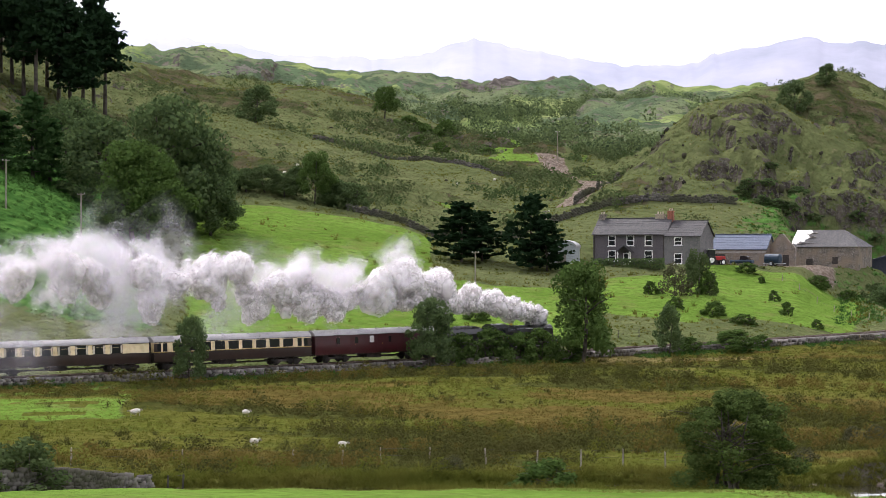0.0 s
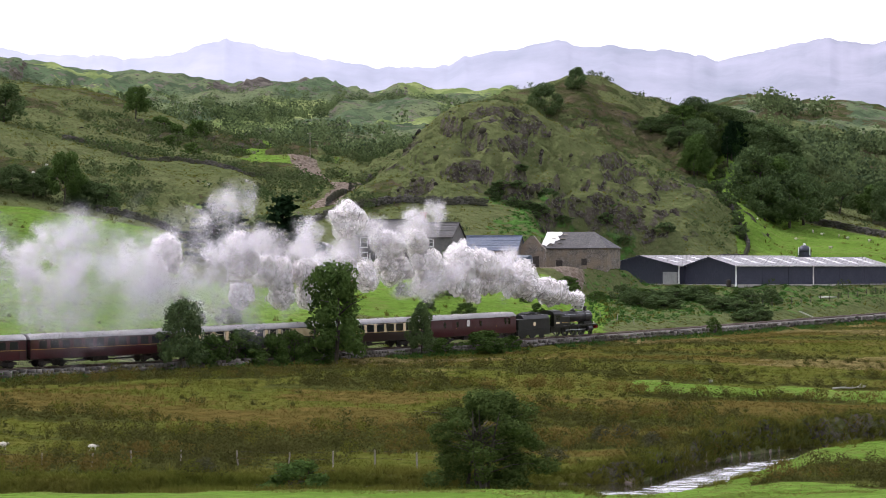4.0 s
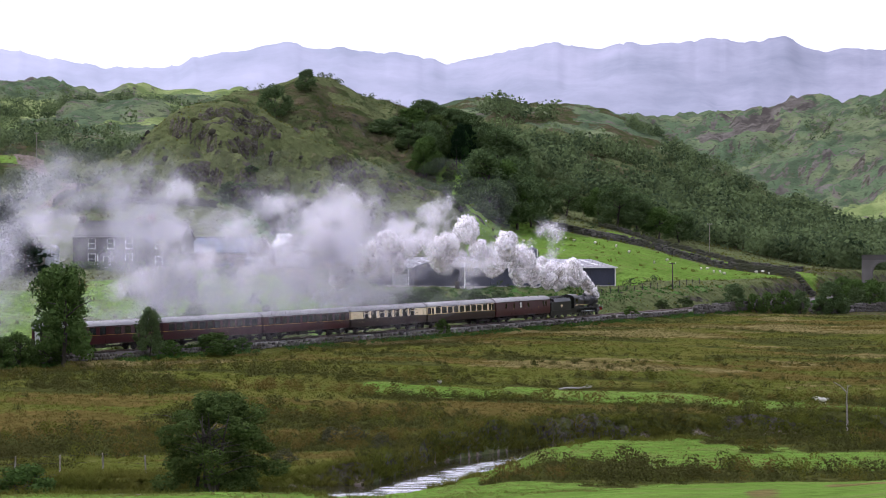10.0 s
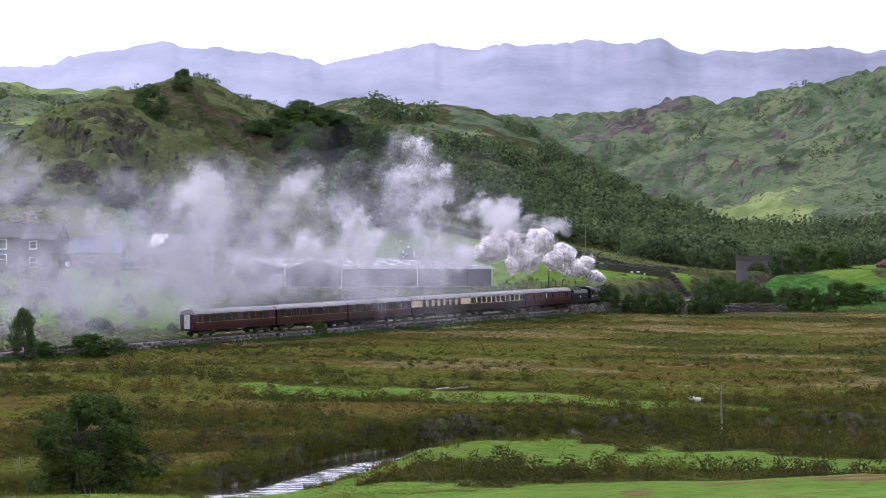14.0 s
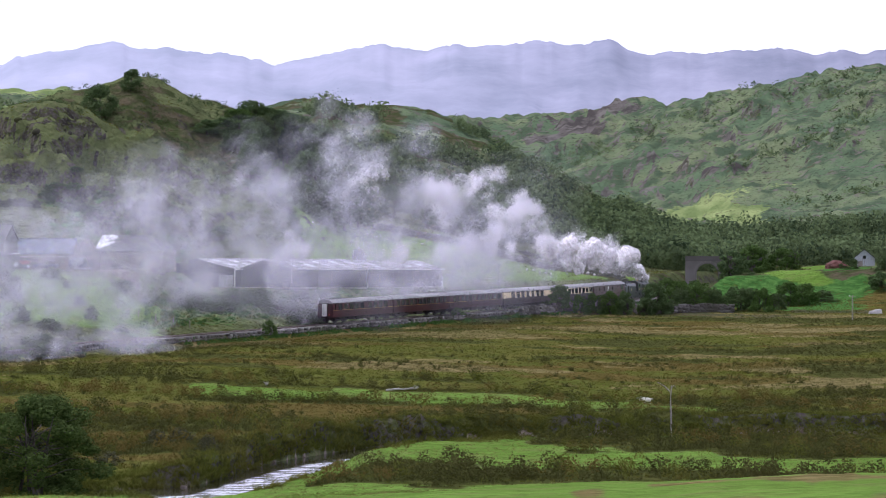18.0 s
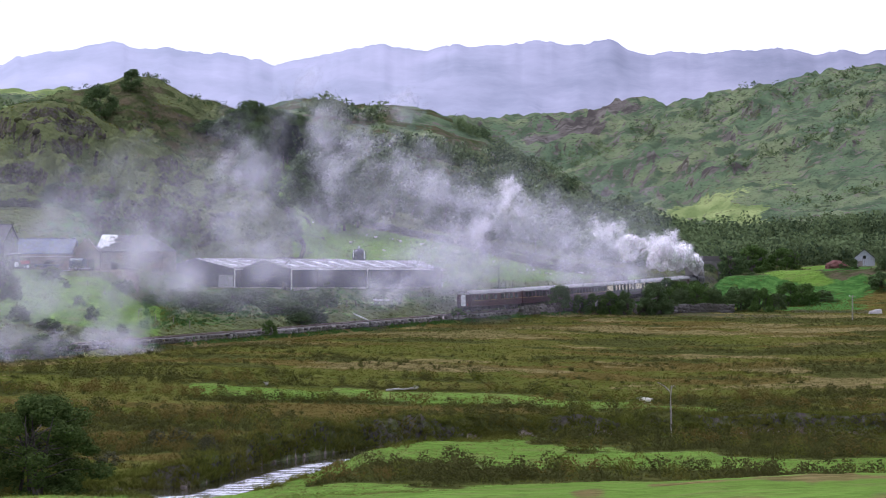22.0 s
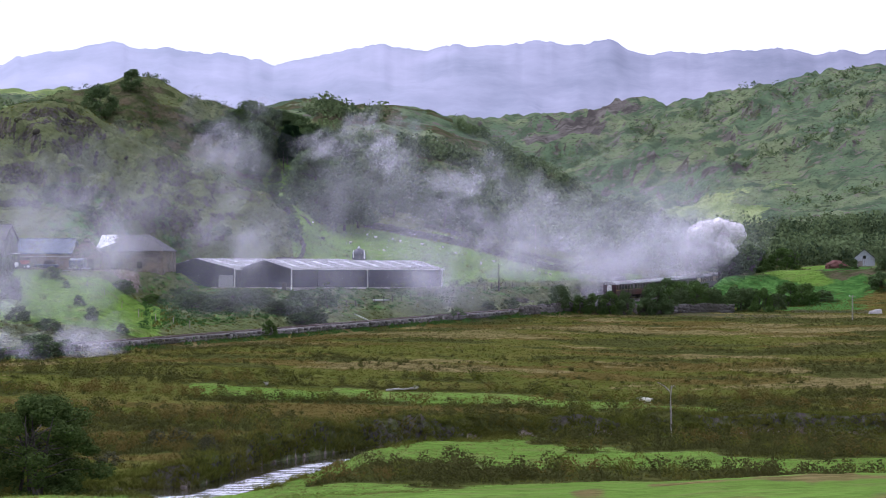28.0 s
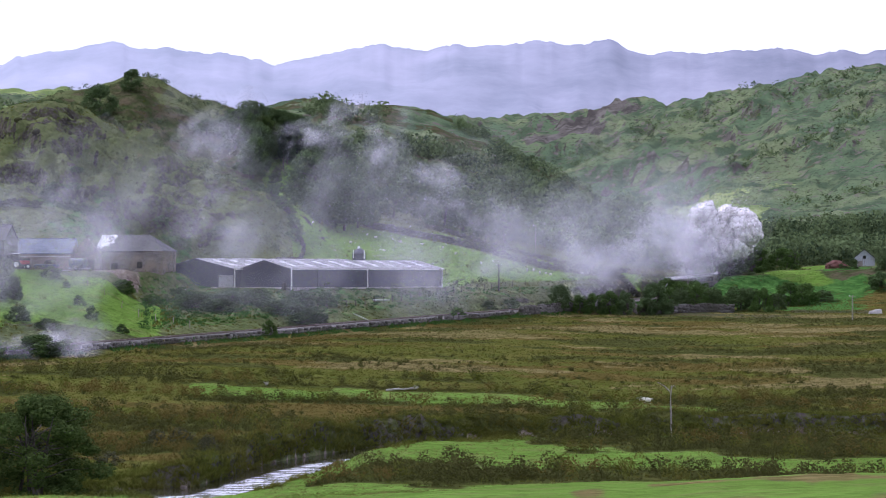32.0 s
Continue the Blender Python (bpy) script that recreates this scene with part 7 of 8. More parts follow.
def side_profile(z0, z1, roof=False):
    """Half-width of a coach side by height: turned in below the waist, and above it."""
    w = lambda z: 1.38 + 0.03 * math.exp(-((z - 1.9) / 0.5) ** 2) - 0.05 * max(0, 1.5 - z) - 0.04 * max(0, z - 2.3)
    zs = np.linspace(z0, z1, 5)
    return [(-w(z), z) for z in zs][::-1] + [(w(z), z) for z in zs]


def bogie(parent, x):
    b = part("bogie", box_bm((-1.9, 1.9, -1.12, -0.98, 0.42, 0.72), (-1.9, 1.9, 0.98, 1.12, 0.42, 0.72), (-0.35, 0.35, -1.1, 1.1, 0.45, 0.85), (-1.6, -0.9, -1.18, -0.96, 0.28, 0.62), (0.9, 1.6, -1.18, -0.96, 0.28, 0.62), (-1.6, -0.9, 0.96, 1.18, 0.28, 0.62), (0.9, 1.6, 0.96, 1.18, 0.28, 0.62)), UNDER, parent, "dark steel bogie", pose(x, 0, 0))
    for dx in (-1.3, 1.3):
        for y in (-0.75, 0.75):
            part("wheel", turned_bm([(-0.07, 0.3), (-0.065, 0.46), (0.065, 0.46), (0.07, 0.3)], 18, "y"), UNDER, b, m=pose(dx, y, 0.46))


def coach(name, label, length, upper, lower, windows, doors=(), stripe=None, roof_label="grey curved coach roof"):
    """A railway coach; windows as (x, width, bottom, height, curtained) on both sides."""
    th = tagged(empty(name), label, "railway coach", "coaches of the train")
    h = length / 2
    part("lower_body", prism_bm(side_profile(1.0, 2.08), -h, h), lower, th)
    part("upper_body", prism_bm(side_profile(2.08, 3.22), -h, h), upper, th)
    arc = [(1.36 * math.cos(a), 3.2 + 0.64 * math.sin(a)) for a in np.linspace(0, math.pi, 15)]
    roof = part("roof", prism_bm(arc, -h - 0.04, h + 0.04), COACH_ROOF, th, roof_label)
    vent = None
    for k in range(int(length / 1.6)):
        x = -h + 0.9 + k * 1.6
        m = pose(x, 0.42 * (-1) ** k, 3.78)
        vent = again(vent, m) if vent else part("roof_vent", box_bm((-0.13, 0.13, -0.1, 0.1, -0.05, 0.14), bevel=0.03), COACH_ROOF, roof, m=m)
    rib = None
    for k in range(int(length / 2.4) + 1):
        m = pose(-h + 0.2 + k * 2.4, 0, 0)
        big = [(1.38 * math.cos(a), 3.205 + 0.655 * math.sin(a)) for a in np.linspace(0.02, math.pi - 0.02, 15)]
        rib = again(rib, m) if rib else part("roof_rib", prism_bm(big, -0.03, 0.03), COACH_ROOF, roof, m=m)
    for s in (-1, 1):
        part("gutter", box_bm((-h, h, s * 1.36 - 0.03, s * 1.36 + 0.03, 3.16, 3.22)), UNDER, th)
        if stripe:
            part("waist_line", box_bm((-h + 0.02, h - 0.02, s * 1.408 - 0.012, s * 1.408 + 0.012, 2.05, 2.11)), stripe, th)
        frames, panes = {}, {}
        for x, w, z, hh, curtain in windows:
            key = (w, z, hh)
            y = s * 1.385
            m = pose(x, y, z)
            if key not in frames:
                o = 0.05
                frames[key] = part("window", box_bm((-w / 2 - o, w / 2 + o, -0.035, 0.035, -o, 0), (-w / 2 - o, w / 2 + o, -0.035, 0.035, hh, hh + o), (-w / 2 - o, -w / 2, -0.035, 0.035, 0, hh), (w / 2, w / 2 + o, -0.035, 0.035, 0, hh)), lower, th, m=m)
                panes[key] = part("pane", box_bm((-w / 2, w / 2, -0.025, 0.025, 0, hh)), GLASS, frames[key])
                wf = frames[key]
            else:
                wf = again(frames[key], m)
                again(panes[key], Matrix(), wf)
            if curtain:
                for e in (-1, 1):
                    part("curtain", box_bm((e * w / 2 - 0.1 - 0.08 * e, e * w / 2 + 0.1 - 0.08 * e, s * 0.03 - 0.008, s * 0.03 + 0.008, 0.02, hh - 0.02)), CURTAIN, wf)
                part("vent_light", box_bm((-w / 2, w / 2, s * 0.03 - 0.01, s * 0.03 + 0.01, hh * 0.72, hh * 0.76)), upper, wf)
        for x in doors:
            d = part("door", box_bm((-0.36, 0.36, -0.014, 0.014, 1.1, 3.1)), upper if upper is lower else lower, th, m=pose(x, s * 1.393, 0))
            part("handle", box_bm((0.24, 0.3, s * 0.02 - 0.02, s * 0.02 + 0.02, 2.0, 2.12)), BRASS, d)
        part("step_board", box_bm((-h + 0.5, h - 0.5, s * 1.3 - 0.1, s * 1.3 + 0.1, 0.92, 0.98)), UNDER, th)
    for e in (-1, 1):
        part("gangway", box_bm((e * h - 0.28, e * h + 0.28, -0.5, 0.5, 1.1, 3.25), bevel=0.05), UNDER, th, "black gangway bellows")
        for y in (-0.87, 0.87):
            part("buffer", turned_bm([(0, 0.09), (0.38, 0.09), (0.4, 0.23), (0.46, 0.22)], 12, "x"), UNDER, th, m=pose(e * h, y, 1.05, 0, 0, 0 if e > 0 else 180))
        bogie(th, e * (h - 3.0))
    part("battery_box", box_bm((-1.6, 0.4, -1.15, -0.5, 0.45, 0.98), (-1.6, 0.4, 0.5, 1.15, 0.45, 0.98)), UNDER, th)
    part("truss", box_bm((-h + 5, h - 5, -0.75, -0.68, 0.5, 0.6), (-h + 5, h - 5, 0.68, 0.75, 0.5, 0.6), (-h, h, -1.2, 1.2, 0.9, 1.02)), UNDER, th)
    return th


def cream_a():
    wins = [(-6.9 + k * 1.72, 1.15, 2.2, 0.85, False) for k in range(9)]
    wins += [(x, 0.42, 2.2, 0.85, False) for x in (-9.2, -8.45, 8.35, 9.15)]
    return coach("dining_coach", "chocolate and cream railway coach with square windows", 19.66, CREAM, CHOCOLATE, wins, (-9.45, 9.45), BRASS)


def cream_b():
    wins = [(-6.0 + k * 2.0, 1.35, 2.15, 0.95, True) for k in range(7)]
    return coach("pullman_coach", "chocolate and cream coach with curtained windows", 19.66, CREAM, CHOCOLATE, wins, (), CHOCOLATE)


def maroon(k):
    if k == 2:
        wins = [(-7.4 + j * 1.75, 1.1, 2.15, 0.9, False) for j in range(5)] + [(2.2 + j * 1.75, 1.1, 2.15, 0.9, False) for j in range(4)] + [(-9.0, 0.42, 2.15, 0.9, False)]
    else:
        wins = [(-8.2 + j * 1.5, 1.0, 2.15, 0.9, False) for j in range(12)]
    return coach("maroon_coach", "maroon railway coach with a grey roof", 19.66, MAROON, MAROON, wins, (-9.35, 0.4, 9.35), BRASS)


def van():
    wins = [(-5.6, 0.42, 2.2, 0.7, False), (-3.1, 0.42, 2.2, 0.7, False), (-1.0, 0.6, 2.2, 0.85, False), (6.5, 0.4, 2.2, 0.85, False), (7.3, 0.4, 2.2, 0.85, False), (1.5, 0.4, 2.2, 0.7, False)]
    th = coach("luggage_van", "maroon luggage van with few small windows", 17.4, MAROON, MAROON, wins, (-3.6, 0.2, 4.4))
    for s in (-1, 1):
        # white panel over one window paints its lit pane
        part("notice", box_bm((-0.28, 0.28, -0.012, 0.012, 0, 0.8)), WHITE, th, "white panel standing in for a lit window", pose(-1.0, s * 1.425, 2.22))
    return th


def tail_end(th):
    """The last coach shows its end to the camera: a white gangway board and a lamp."""
    part("end_board", box_bm((-10.14, -10.1, -0.48, 0.48, 1.15, 3.2)), WHITE, th, "white boarded gangway end")
    part("tail_lamp", turned_bm([(1.3, 0.09), (1.55, 0.09), (1.6, 0.04)], 8), RED, th, "red tail lamp", pose(-10.15, -0.9, 0))


def driving_wheel(parent, x, y, r, name="wheel"):
    w = part(name, turned_bm([(-0.07, r * 0.82), (-0.07, r), (0.07, r), (0.07, r * 0.82)], 24, "y", False), ENGINE_BLACK, parent, m=pose(x, y, r))
    part("spokes", box_bm(*[(-r * 0.9, r * 0.9, -0.03, 0.03, -0.03, 0.03)]), ENGINE_BLACK, w)
    bm = bmesh.new()
    for k in range(8):
        vs = add_box(bm, 0.05, r * 0.86, -0.03, 0.03, -0.035, 0.035)
        bmesh.ops.rotate(bm, verts=vs, cent=(0, 0, 0), matrix=Matrix.Rotation(k * math.pi / 4, 3, "Y"))
    part("spokes", bm, ENGINE_BLACK, w)
    part("hub", turned_bm([(-0.12, r * 0.2), (0.12, r * 0.2)], 12, "y"), ENGINE_BLACK, w)
    return w


def locomotive():
    th = tagged(empty("steam_locomotive"), "black steam locomotive blowing white steam", "locomotive")
    part("boiler", turned_bm([(-2.6, 0.86), (1.2, 0.8), (3.0, 0.74)], 28, "x"), ENGINE_BLACK, th, m=pose(0, 0, 2.62), smooth=True)
    sb = part("smokebox", turned_bm([(3.0, 0.8), (4.4, 0.8), (4.46, 0.7), (4.52, 0.55)], 28, "x"), ENGINE_BLACK, th, m=pose(0, 0, 2.62), smooth=False)
    part("smokebox_door", turned_bm([(4.5, 0.62), (4.6, 0.5), (4.66, 0.1)], 24, "x"), ENGINE_BLACK, sb, smooth=True)
    part("chimney", turned_bm([(3.25, 0.34), (3.42, 0.25), (3.85, 0.22), (3.95, 0.3), (4.02, 0.27)], 20), ENGINE_BLACK, th, m=pose(3.7, 0, 0), smooth=True)
    part("dome", turned_bm([(3.3, 0.42), (3.55, 0.38), (3.75, 0.26), (3.84, 0.05)], 20), ENGINE_BLACK, th, m=pose(0.9, 0, 0), smooth=True)
    part("safety_valve", turned_bm([(3.4, 0.1), (3.75, 0.09)], 10), BRASS, th, m=pose(-1.7, 0.15, 0))
    part("safety_valve", turned_bm([(3.4, 0.1), (3.75, 0.09)], 10), BRASS, th, m=pose(-1.7, -0.15, 0))
    part("firebox", prism_bm([(-0.85, 1.2), (0.85, 1.2), (0.88, 2.7), (0.6, 3.35), (-0.6, 3.35), (-0.88, 2.7)], -3.2, -0.9), ENGINE_BLACK, th)
    cab = part("cab", prism_bm([(-1.3, 1.25), (-1.22, 1.25), (-1.22, 3.1), (1.22, 3.1), (1.22, 1.25), (1.3, 1.25), (1.3, 3.2), (-1.3, 3.2)], -5.0, -3.2), ENGINE_BLACK, th)
    arc = [(1.38 * math.cos(a), 3.15 + 0.6 * math.sin(a)) for a in np.linspace(0.1, math.pi - 0.1, 11)]
    part("cab_roof", prism_bm(arc, -5.2, -3.1), ENGINE_BLACK, th)
    for s in (-1, 1):
        part("cab_window", box_bm((-4.5, -3.6, s * 1.305 - 0.01, s * 1.305 + 0.01, 2.35, 2.95)), GLASS, cab)
        part("running_plate", box_bm((-3.2, 4.9, s * 1.0 - 0.32, s * 1.0 + 0.32, 1.45, 1.52)), ENGINE_BLACK, th)
        part("valance", box_bm((-3.2, 4.9, s * 1.3 - 0.02, s * 1.3 + 0.02, 1.3, 1.5)), ENGINE_BLACK, th)
        part("cylinder", turned_bm([(2.7, 0.36), (3.7, 0.36)], 18, "x"), ENGINE_BLACK, th, m=pose(0, s * 1.08, 0.95))
        part("connecting_rod", box_bm((-1.9, 2.6, s * 1.02 - 0.03, s * 1.02 + 0.03, 0.8, 0.92)), STEEL, th, "bright steel connecting rod")
        part("handrail", turned_bm([(-2.4, 0.025), (4.2, 0.025)], 6, "x"), STEEL, th, m=pose(0, s * 0.88, 3.0))
        part("injector_pipe", turned_bm([(-3.0, 0.05), (0.6, 0.05)], 6, "x"), BRASS, th, m=pose(0, s * 0.95, 1.95))
        part("number_bar", box_bm((-4.6, -3.7, s * 1.305 - 0.012, s * 1.305 + 0.012, 1.85, 2.05)), CREAM, th, "pale lettering bar")
    part("frames", box_bm((-4.9, 4.8, -0.62, -0.52, 0.6, 1.45), (-4.9, 4.8, 0.52, 0.62, 0.6, 1.45), (2.8, 4.6, -0.6, 0.6, 1.4, 1.9)), ENGINE_BLACK, th)
    beam = part("buffer_beam", box_bm((4.85, 4.98, -1.22, 1.22, 0.85, 1.4), bevel=0.02), RED, th, "red buffer beam")
    for y in (-0.87, 0.87):
        part("buffer", turned_bm([(4.98, 0.1), (5.36, 0.09), (5.38, 0.23), (5.44, 0.22)], 14, "x"), ENGINE_BLACK, beam, m=pose(0, y, 1.08))
    part("lamp", turned_bm([(1.5, 0.09), (1.75, 0.09), (1.82, 0.04)], 10), WHITE, beam, "white headlamp", pose(4.75, -0.75, 0))
    part("lamp", turned_bm([(1.5, 0.09), (1.75, 0.09), (1.82, 0.04)], 10), WHITE, beam, "white headlamp", pose(4.75, 0.75, 0))
    wheels = [driving_wheel(th, x, y, 0.84, "driving_wheel") for x in (-1.9, 0.0, 1.85) for y in (-0.74, 0.74)]
    wheels += [driving_wheel(th, 3.9, y, 0.46, "pony_wheel") for y in (-0.74, 0.74)]
    return th, wheels


def tender():
    th = tagged(empty("tender"), "black locomotive tender loaded with coal", "tender")
    part("tank", box_bm((-3.5, 3.4, -1.25, 1.25, 1.25, 2.75), bevel=0.08), ENGINE_BLACK, th)
    part("coal_rail", prism_bm([(-1.27, 2.7), (-0.95, 3.25), (0.95, 3.25), (1.27, 2.7)], -2.4, 3.2), ENGINE_BLACK, th)
    bm = bmesh.new()
    bmesh.ops.create_icosphere(bm, subdivisions=3, radius=1.0)
    for v in bm.verts:
        k = 1 + 0.22 * noise.noise(v.co * 5)
        v.co = Vector((v.co.x * 2.6 * k + 0.4, v.co.y * 0.95 * k, v.co.z * 0.55 * k + 3.1))
    part("coal", bm, COAL, th, "heaped black coal")
    part("frames", box_bm((-3.5, 3.5, -1.1, -1.0, 0.5, 1.25), (-3.5, 3.5, 1.0, 1.1, 0.5, 1.25)), ENGINE_BLACK, th)
    for s in (-1, 1):
        part("crest", turned_bm([(-0.012, 0.28), (0.012, 0.28)], 16, "y"), CREAM, th, "round painted crest", pose(0, s * 1.255, 2.0))
    for x in (-2.1, 0, 2.1):
        for y in (-0.74, 0.74):
            part("wheel", turned_bm([(-0.07, 0.35), (-0.065, 0.54), (0.065, 0.54), (0.07, 0.35)], 20, "y"), ENGINE_BLACK, th, m=pose(x, y, 0.54))
    part("ladder", box_bm((-3.62, -3.56, 0.6, 0.66, 0.9, 2.9), (-3.62, -3.56, 1.0, 1.06, 0.9, 2.9)), ENGINE_BLACK, th)
    return th


ENGINE, ENGINE_WHEELS = locomotive()
TENDER = tender()
VAN, CREAM_A, CREAM_B = van(), cream_a(), cream_b()
MAROONS = [maroon(k) for k in range(3)]
tail_end(MAROONS[2])
# distance of each vehicle's middle behind the joint of tender and van
TRAIN = [(ENGINE, 13.1, 3.6), (TENDER, 3.9, 2.1), (VAN, -8.95, 5.7), (CREAM_A, -27.95, 7.1), (CREAM_B, -48.05, 7.1)] + [(MAROONS[k], -68.15 - 20.1 * k, 7.1) for k in range(3)]
RUN_T = [0, 2, 7, 10.5, 13, 15.5, 19, 23, 27, 32]
RUN_S = [-31.8, -3.4, 64.9, 112.4, 145.5, 177.8, 221.5, 268.5, 312, 360]


def run(t):
    """How far the joint of tender and van has come along the line."""
    xs, ys = np.array(RUN_T, float), np.array(RUN_S, float)
    return float(pchip(xs, ys, np.clip(np.asarray([t], float), 0, 32))[0]) if t >= 0 else RUN_S[0] + 14.2 * t


def on_line(s, half):
    """The pose of a vehicle whose bogies stand on the line, half metres before and behind s."""
    a, b = rail(s - half), rail(s + half)
    x, y, z = ((float(a[k]) + float(b[k])) / 2 for k in range(3))
    dx, dy, dz = (float(b[k]) - float(a[k]) for k in range(3))
    return pose(x, y, z, 0, -math.degrees(math.atan2(dz, math.hypot(dx, dy))), math.degrees(math.atan2(dy, dx)))


# ---- steam and smoke: rigid puffs of nested, ragged, half-transparent shells ----
def smoke_material(name, colour, alpha, rag, lo, hi, flakes=False):
    m = bpy.data.materials.new(name)
    m.use_nodes = True
    n, l = m.node_tree.nodes, m.node_tree.links
    n.remove(n["Principled BSDF"])
    di, tr, cl = n.new("ShaderNodeBsdfDiffuse"), n.new("ShaderNodeBsdfTranslucent"), n.new("ShaderNodeBsdfTransparent")
    di.inputs[0].default_value = tr.inputs[0].default_value = (*colour, 1)
    mix, out = n.new("ShaderNodeMixShader"), n.new("ShaderNodeMixShader")
    mix.inputs[0].default_value = 0.42
    l.new(di.outputs[0], mix.inputs[1])
    l.new(tr.outputs[0], mix.inputs[2])
    co = n.new("ShaderNodeTexCoord")
    t = n.new("ShaderNodeTexNoise")
    t.inputs["Scale"].default_value, t.inputs["Detail"].default_value, t.inputs["Roughness"].default_value = rag, 2.5, 0.5
    l.new(co.outputs["Object"], t.inputs["Vector"])
    r = n.new("ShaderNodeMapRange")
    r.inputs[1].default_value, r.inputs[2].default_value, r.inputs[3].default_value, r.inputs[4].default_value = lo, hi, 0.0, alpha
    l.new(t.outputs["Fac"], r.inputs[0])
    if flakes:                                          # each flake thins out from its middle to its rim
        soft = n.new("ShaderNodeAttribute")
        soft.attribute_name = "soft"
        ease = n.new("ShaderNodeMapRange")
        ease.interpolation_type = "SMOOTHSTEP"
        l.new(soft.outputs["Fac"], ease.inputs[0])
        by = n.new("ShaderNodeMath")
        by.operation = "MULTIPLY"
        l.new(r.outputs[0], by.inputs[0])
        l.new(ease.outputs[0], by.inputs[1])
        l.new(by.outputs[0], out.inputs[0])
    else:
        l.new(r.outputs[0], out.inputs[0])
    l.new(cl.outputs[0], out.inputs[1])
    l.new(mix.outputs[0], out.inputs[2])
    l.new(out.outputs[0], n["Material Output"].inputs[0])
    return m


STEAM = [smoke_material("steam_" + k, (1.0, 0.975, 0.975), a, 1.3, lo, hi) for k, a, lo, hi in (("core", 1.0, 0.1, 0.35), ("coat", 0.75, 0.3, 0.55), ("rim", 0.4, 0.38, 0.64))]
STEAM_FLAKE = smoke_material("steam_flake", (1.0, 0.975, 0.975), 0.42, 2.0, 0.3, 0.6, True)
STEAM_THIN = smoke_material("thin_steam", (0.95, 0.925, 0.955), 0.24, 1.5, 0.36, 0.62, True)
SMOKE_VEIL = smoke_material("smoke_veil", (0.84, 0.82, 0.89), 0.068, 1.3, 0.38, 0.64, True)
HAZE = [smoke_material("smoke_haze", (0.92, 0.9, 0.98), 0.018, 1.1, 0.34, 0.66)]


def puff_mesh(name, seed, mat, shells, sub=4, lump=0.5, soft=False):
    """Ragged shells, one inside the other, about one metre in radius."""
    bm = bmesh.new()
    bmesh.ops.create_icosphere(bm, subdivisions=sub, radius=1.0)
    base = np.array([v.co[:] for v in bm.verts])
    tri = np.array([[v.index for v in f.verts] for f in bm.faces])
    bm.free()
    rng = np.random.default_rng(seed)
    lobes = rng.normal(size=(9, 3))
    lobes /= np.linalg.norm(lobes, axis=1, keepdims=True)
    size = rng.uniform(0.25, 0.6, 9)
    vs, fs = [], []
    for k, r in enumerate(shells):
        p = base * 1.25 + 13.7 * seed
        reach = np.max(np.exp(-((1 - base @ lobes.T) / (0.28 * size)) ** 1.0) * size, axis=1)
        big = fractal(p[:, 0] * 0.8, p[:, 1] * 0.8, p[:, 2] * 0.8, 2, seed * 7)
        bil = 1 - 1.6 * np.abs(fractal(p[:, 0] * 1.9, p[:, 1] * 1.9, p[:, 2] * 1.9, 2, seed * 7 + 3 + k // 3))
        d = 0.22 * big + reach * lump + (0 if soft else 0.26 * (bil - 0.4))
        if soft:
            d = d + 0.2 * fractal(p[:, 0] * 1.6, p[:, 1] * 1.6, p[:, 2] * 1.6, 2, seed * 5 + k)
        v = base * (r * (0.85 + d))[:, None]
        fs.append(tri + len(base) * k)
        vs.append(v)
    last = len(mat) - 1
    index = np.concatenate([np.full(len(tri), min(last, max(0, last - k // 2))) for k in range(len(shells))])
    return np_mesh(name, np.concatenate(vs), np.concatenate(fs), mat, True, mat_index=index)


def flake_arrays(seed, n, lobes, reach, lo, hi, rim=6):
    """Soft-rimmed flakes that clothe a cluster of lobes: verts, triangles, softness and normals."""
    rng = np.random.default_rng(seed)
    c = rng.normal(size=(lobes, 3))
    c /= np.linalg.norm(c, axis=1, keepdims=True)
    c *= (reach * rng.random(lobes) ** 0.5)[:, None]
    size = rng.uniform(0.28, 0.52, lobes)
    k = rng.choice(lobes, n, p=size ** 2 / (size ** 2).sum())
    d = rng.normal(size=(n, 3))
    d /= np.linalg.norm(d, axis=1, keepdims=True)
    p = c[k] + d * (size[k] * rng.uniform(0.55, 1.05, n))[:, None]
    nrm = d + 0.45 * rng.normal(size=(n, 3))
    nrm /= np.linalg.norm(nrm, axis=1, keepdims=True)
    u = np.cross(nrm, rng.normal(size=(n, 3)))
    u /= np.linalg.norm(u, axis=1, keepdims=True)
    w = np.cross(nrm, u)
    r = rng.uniform(lo, hi, n)[:, None]
    ring = [p]
    for q in range(rim):
        a = 2 * math.pi * q / rim
        ring.append(p + r * (math.cos(a) * u + math.sin(a) * w * 0.8) * rng.uniform(0.75, 1.2, (n, 1)) - nrm * r * 0.3)
    v = np.stack(ring, 1)
    soft = np.zeros(v.shape[:2])
    soft[:, 0] = 1
    tri = np.array([(0, 1 + q, 1 + (q + 1) % rim) for q in range(rim)])
    f = (tri[None] + (np.arange(n) * (rim + 1))[:, None, None]).reshape(-1, 3)
    return v.reshape(-1, 3), f, soft.ravel()


def veil_mesh(name, seed, mat, n, lo=0.22, hi=0.5, lobes=9, reach=0.75):
    v, f, soft = flake_arrays(seed, n, lobes, reach, lo, hi)
    return np_mesh(name, v, f, [mat], True, dict(soft=soft))


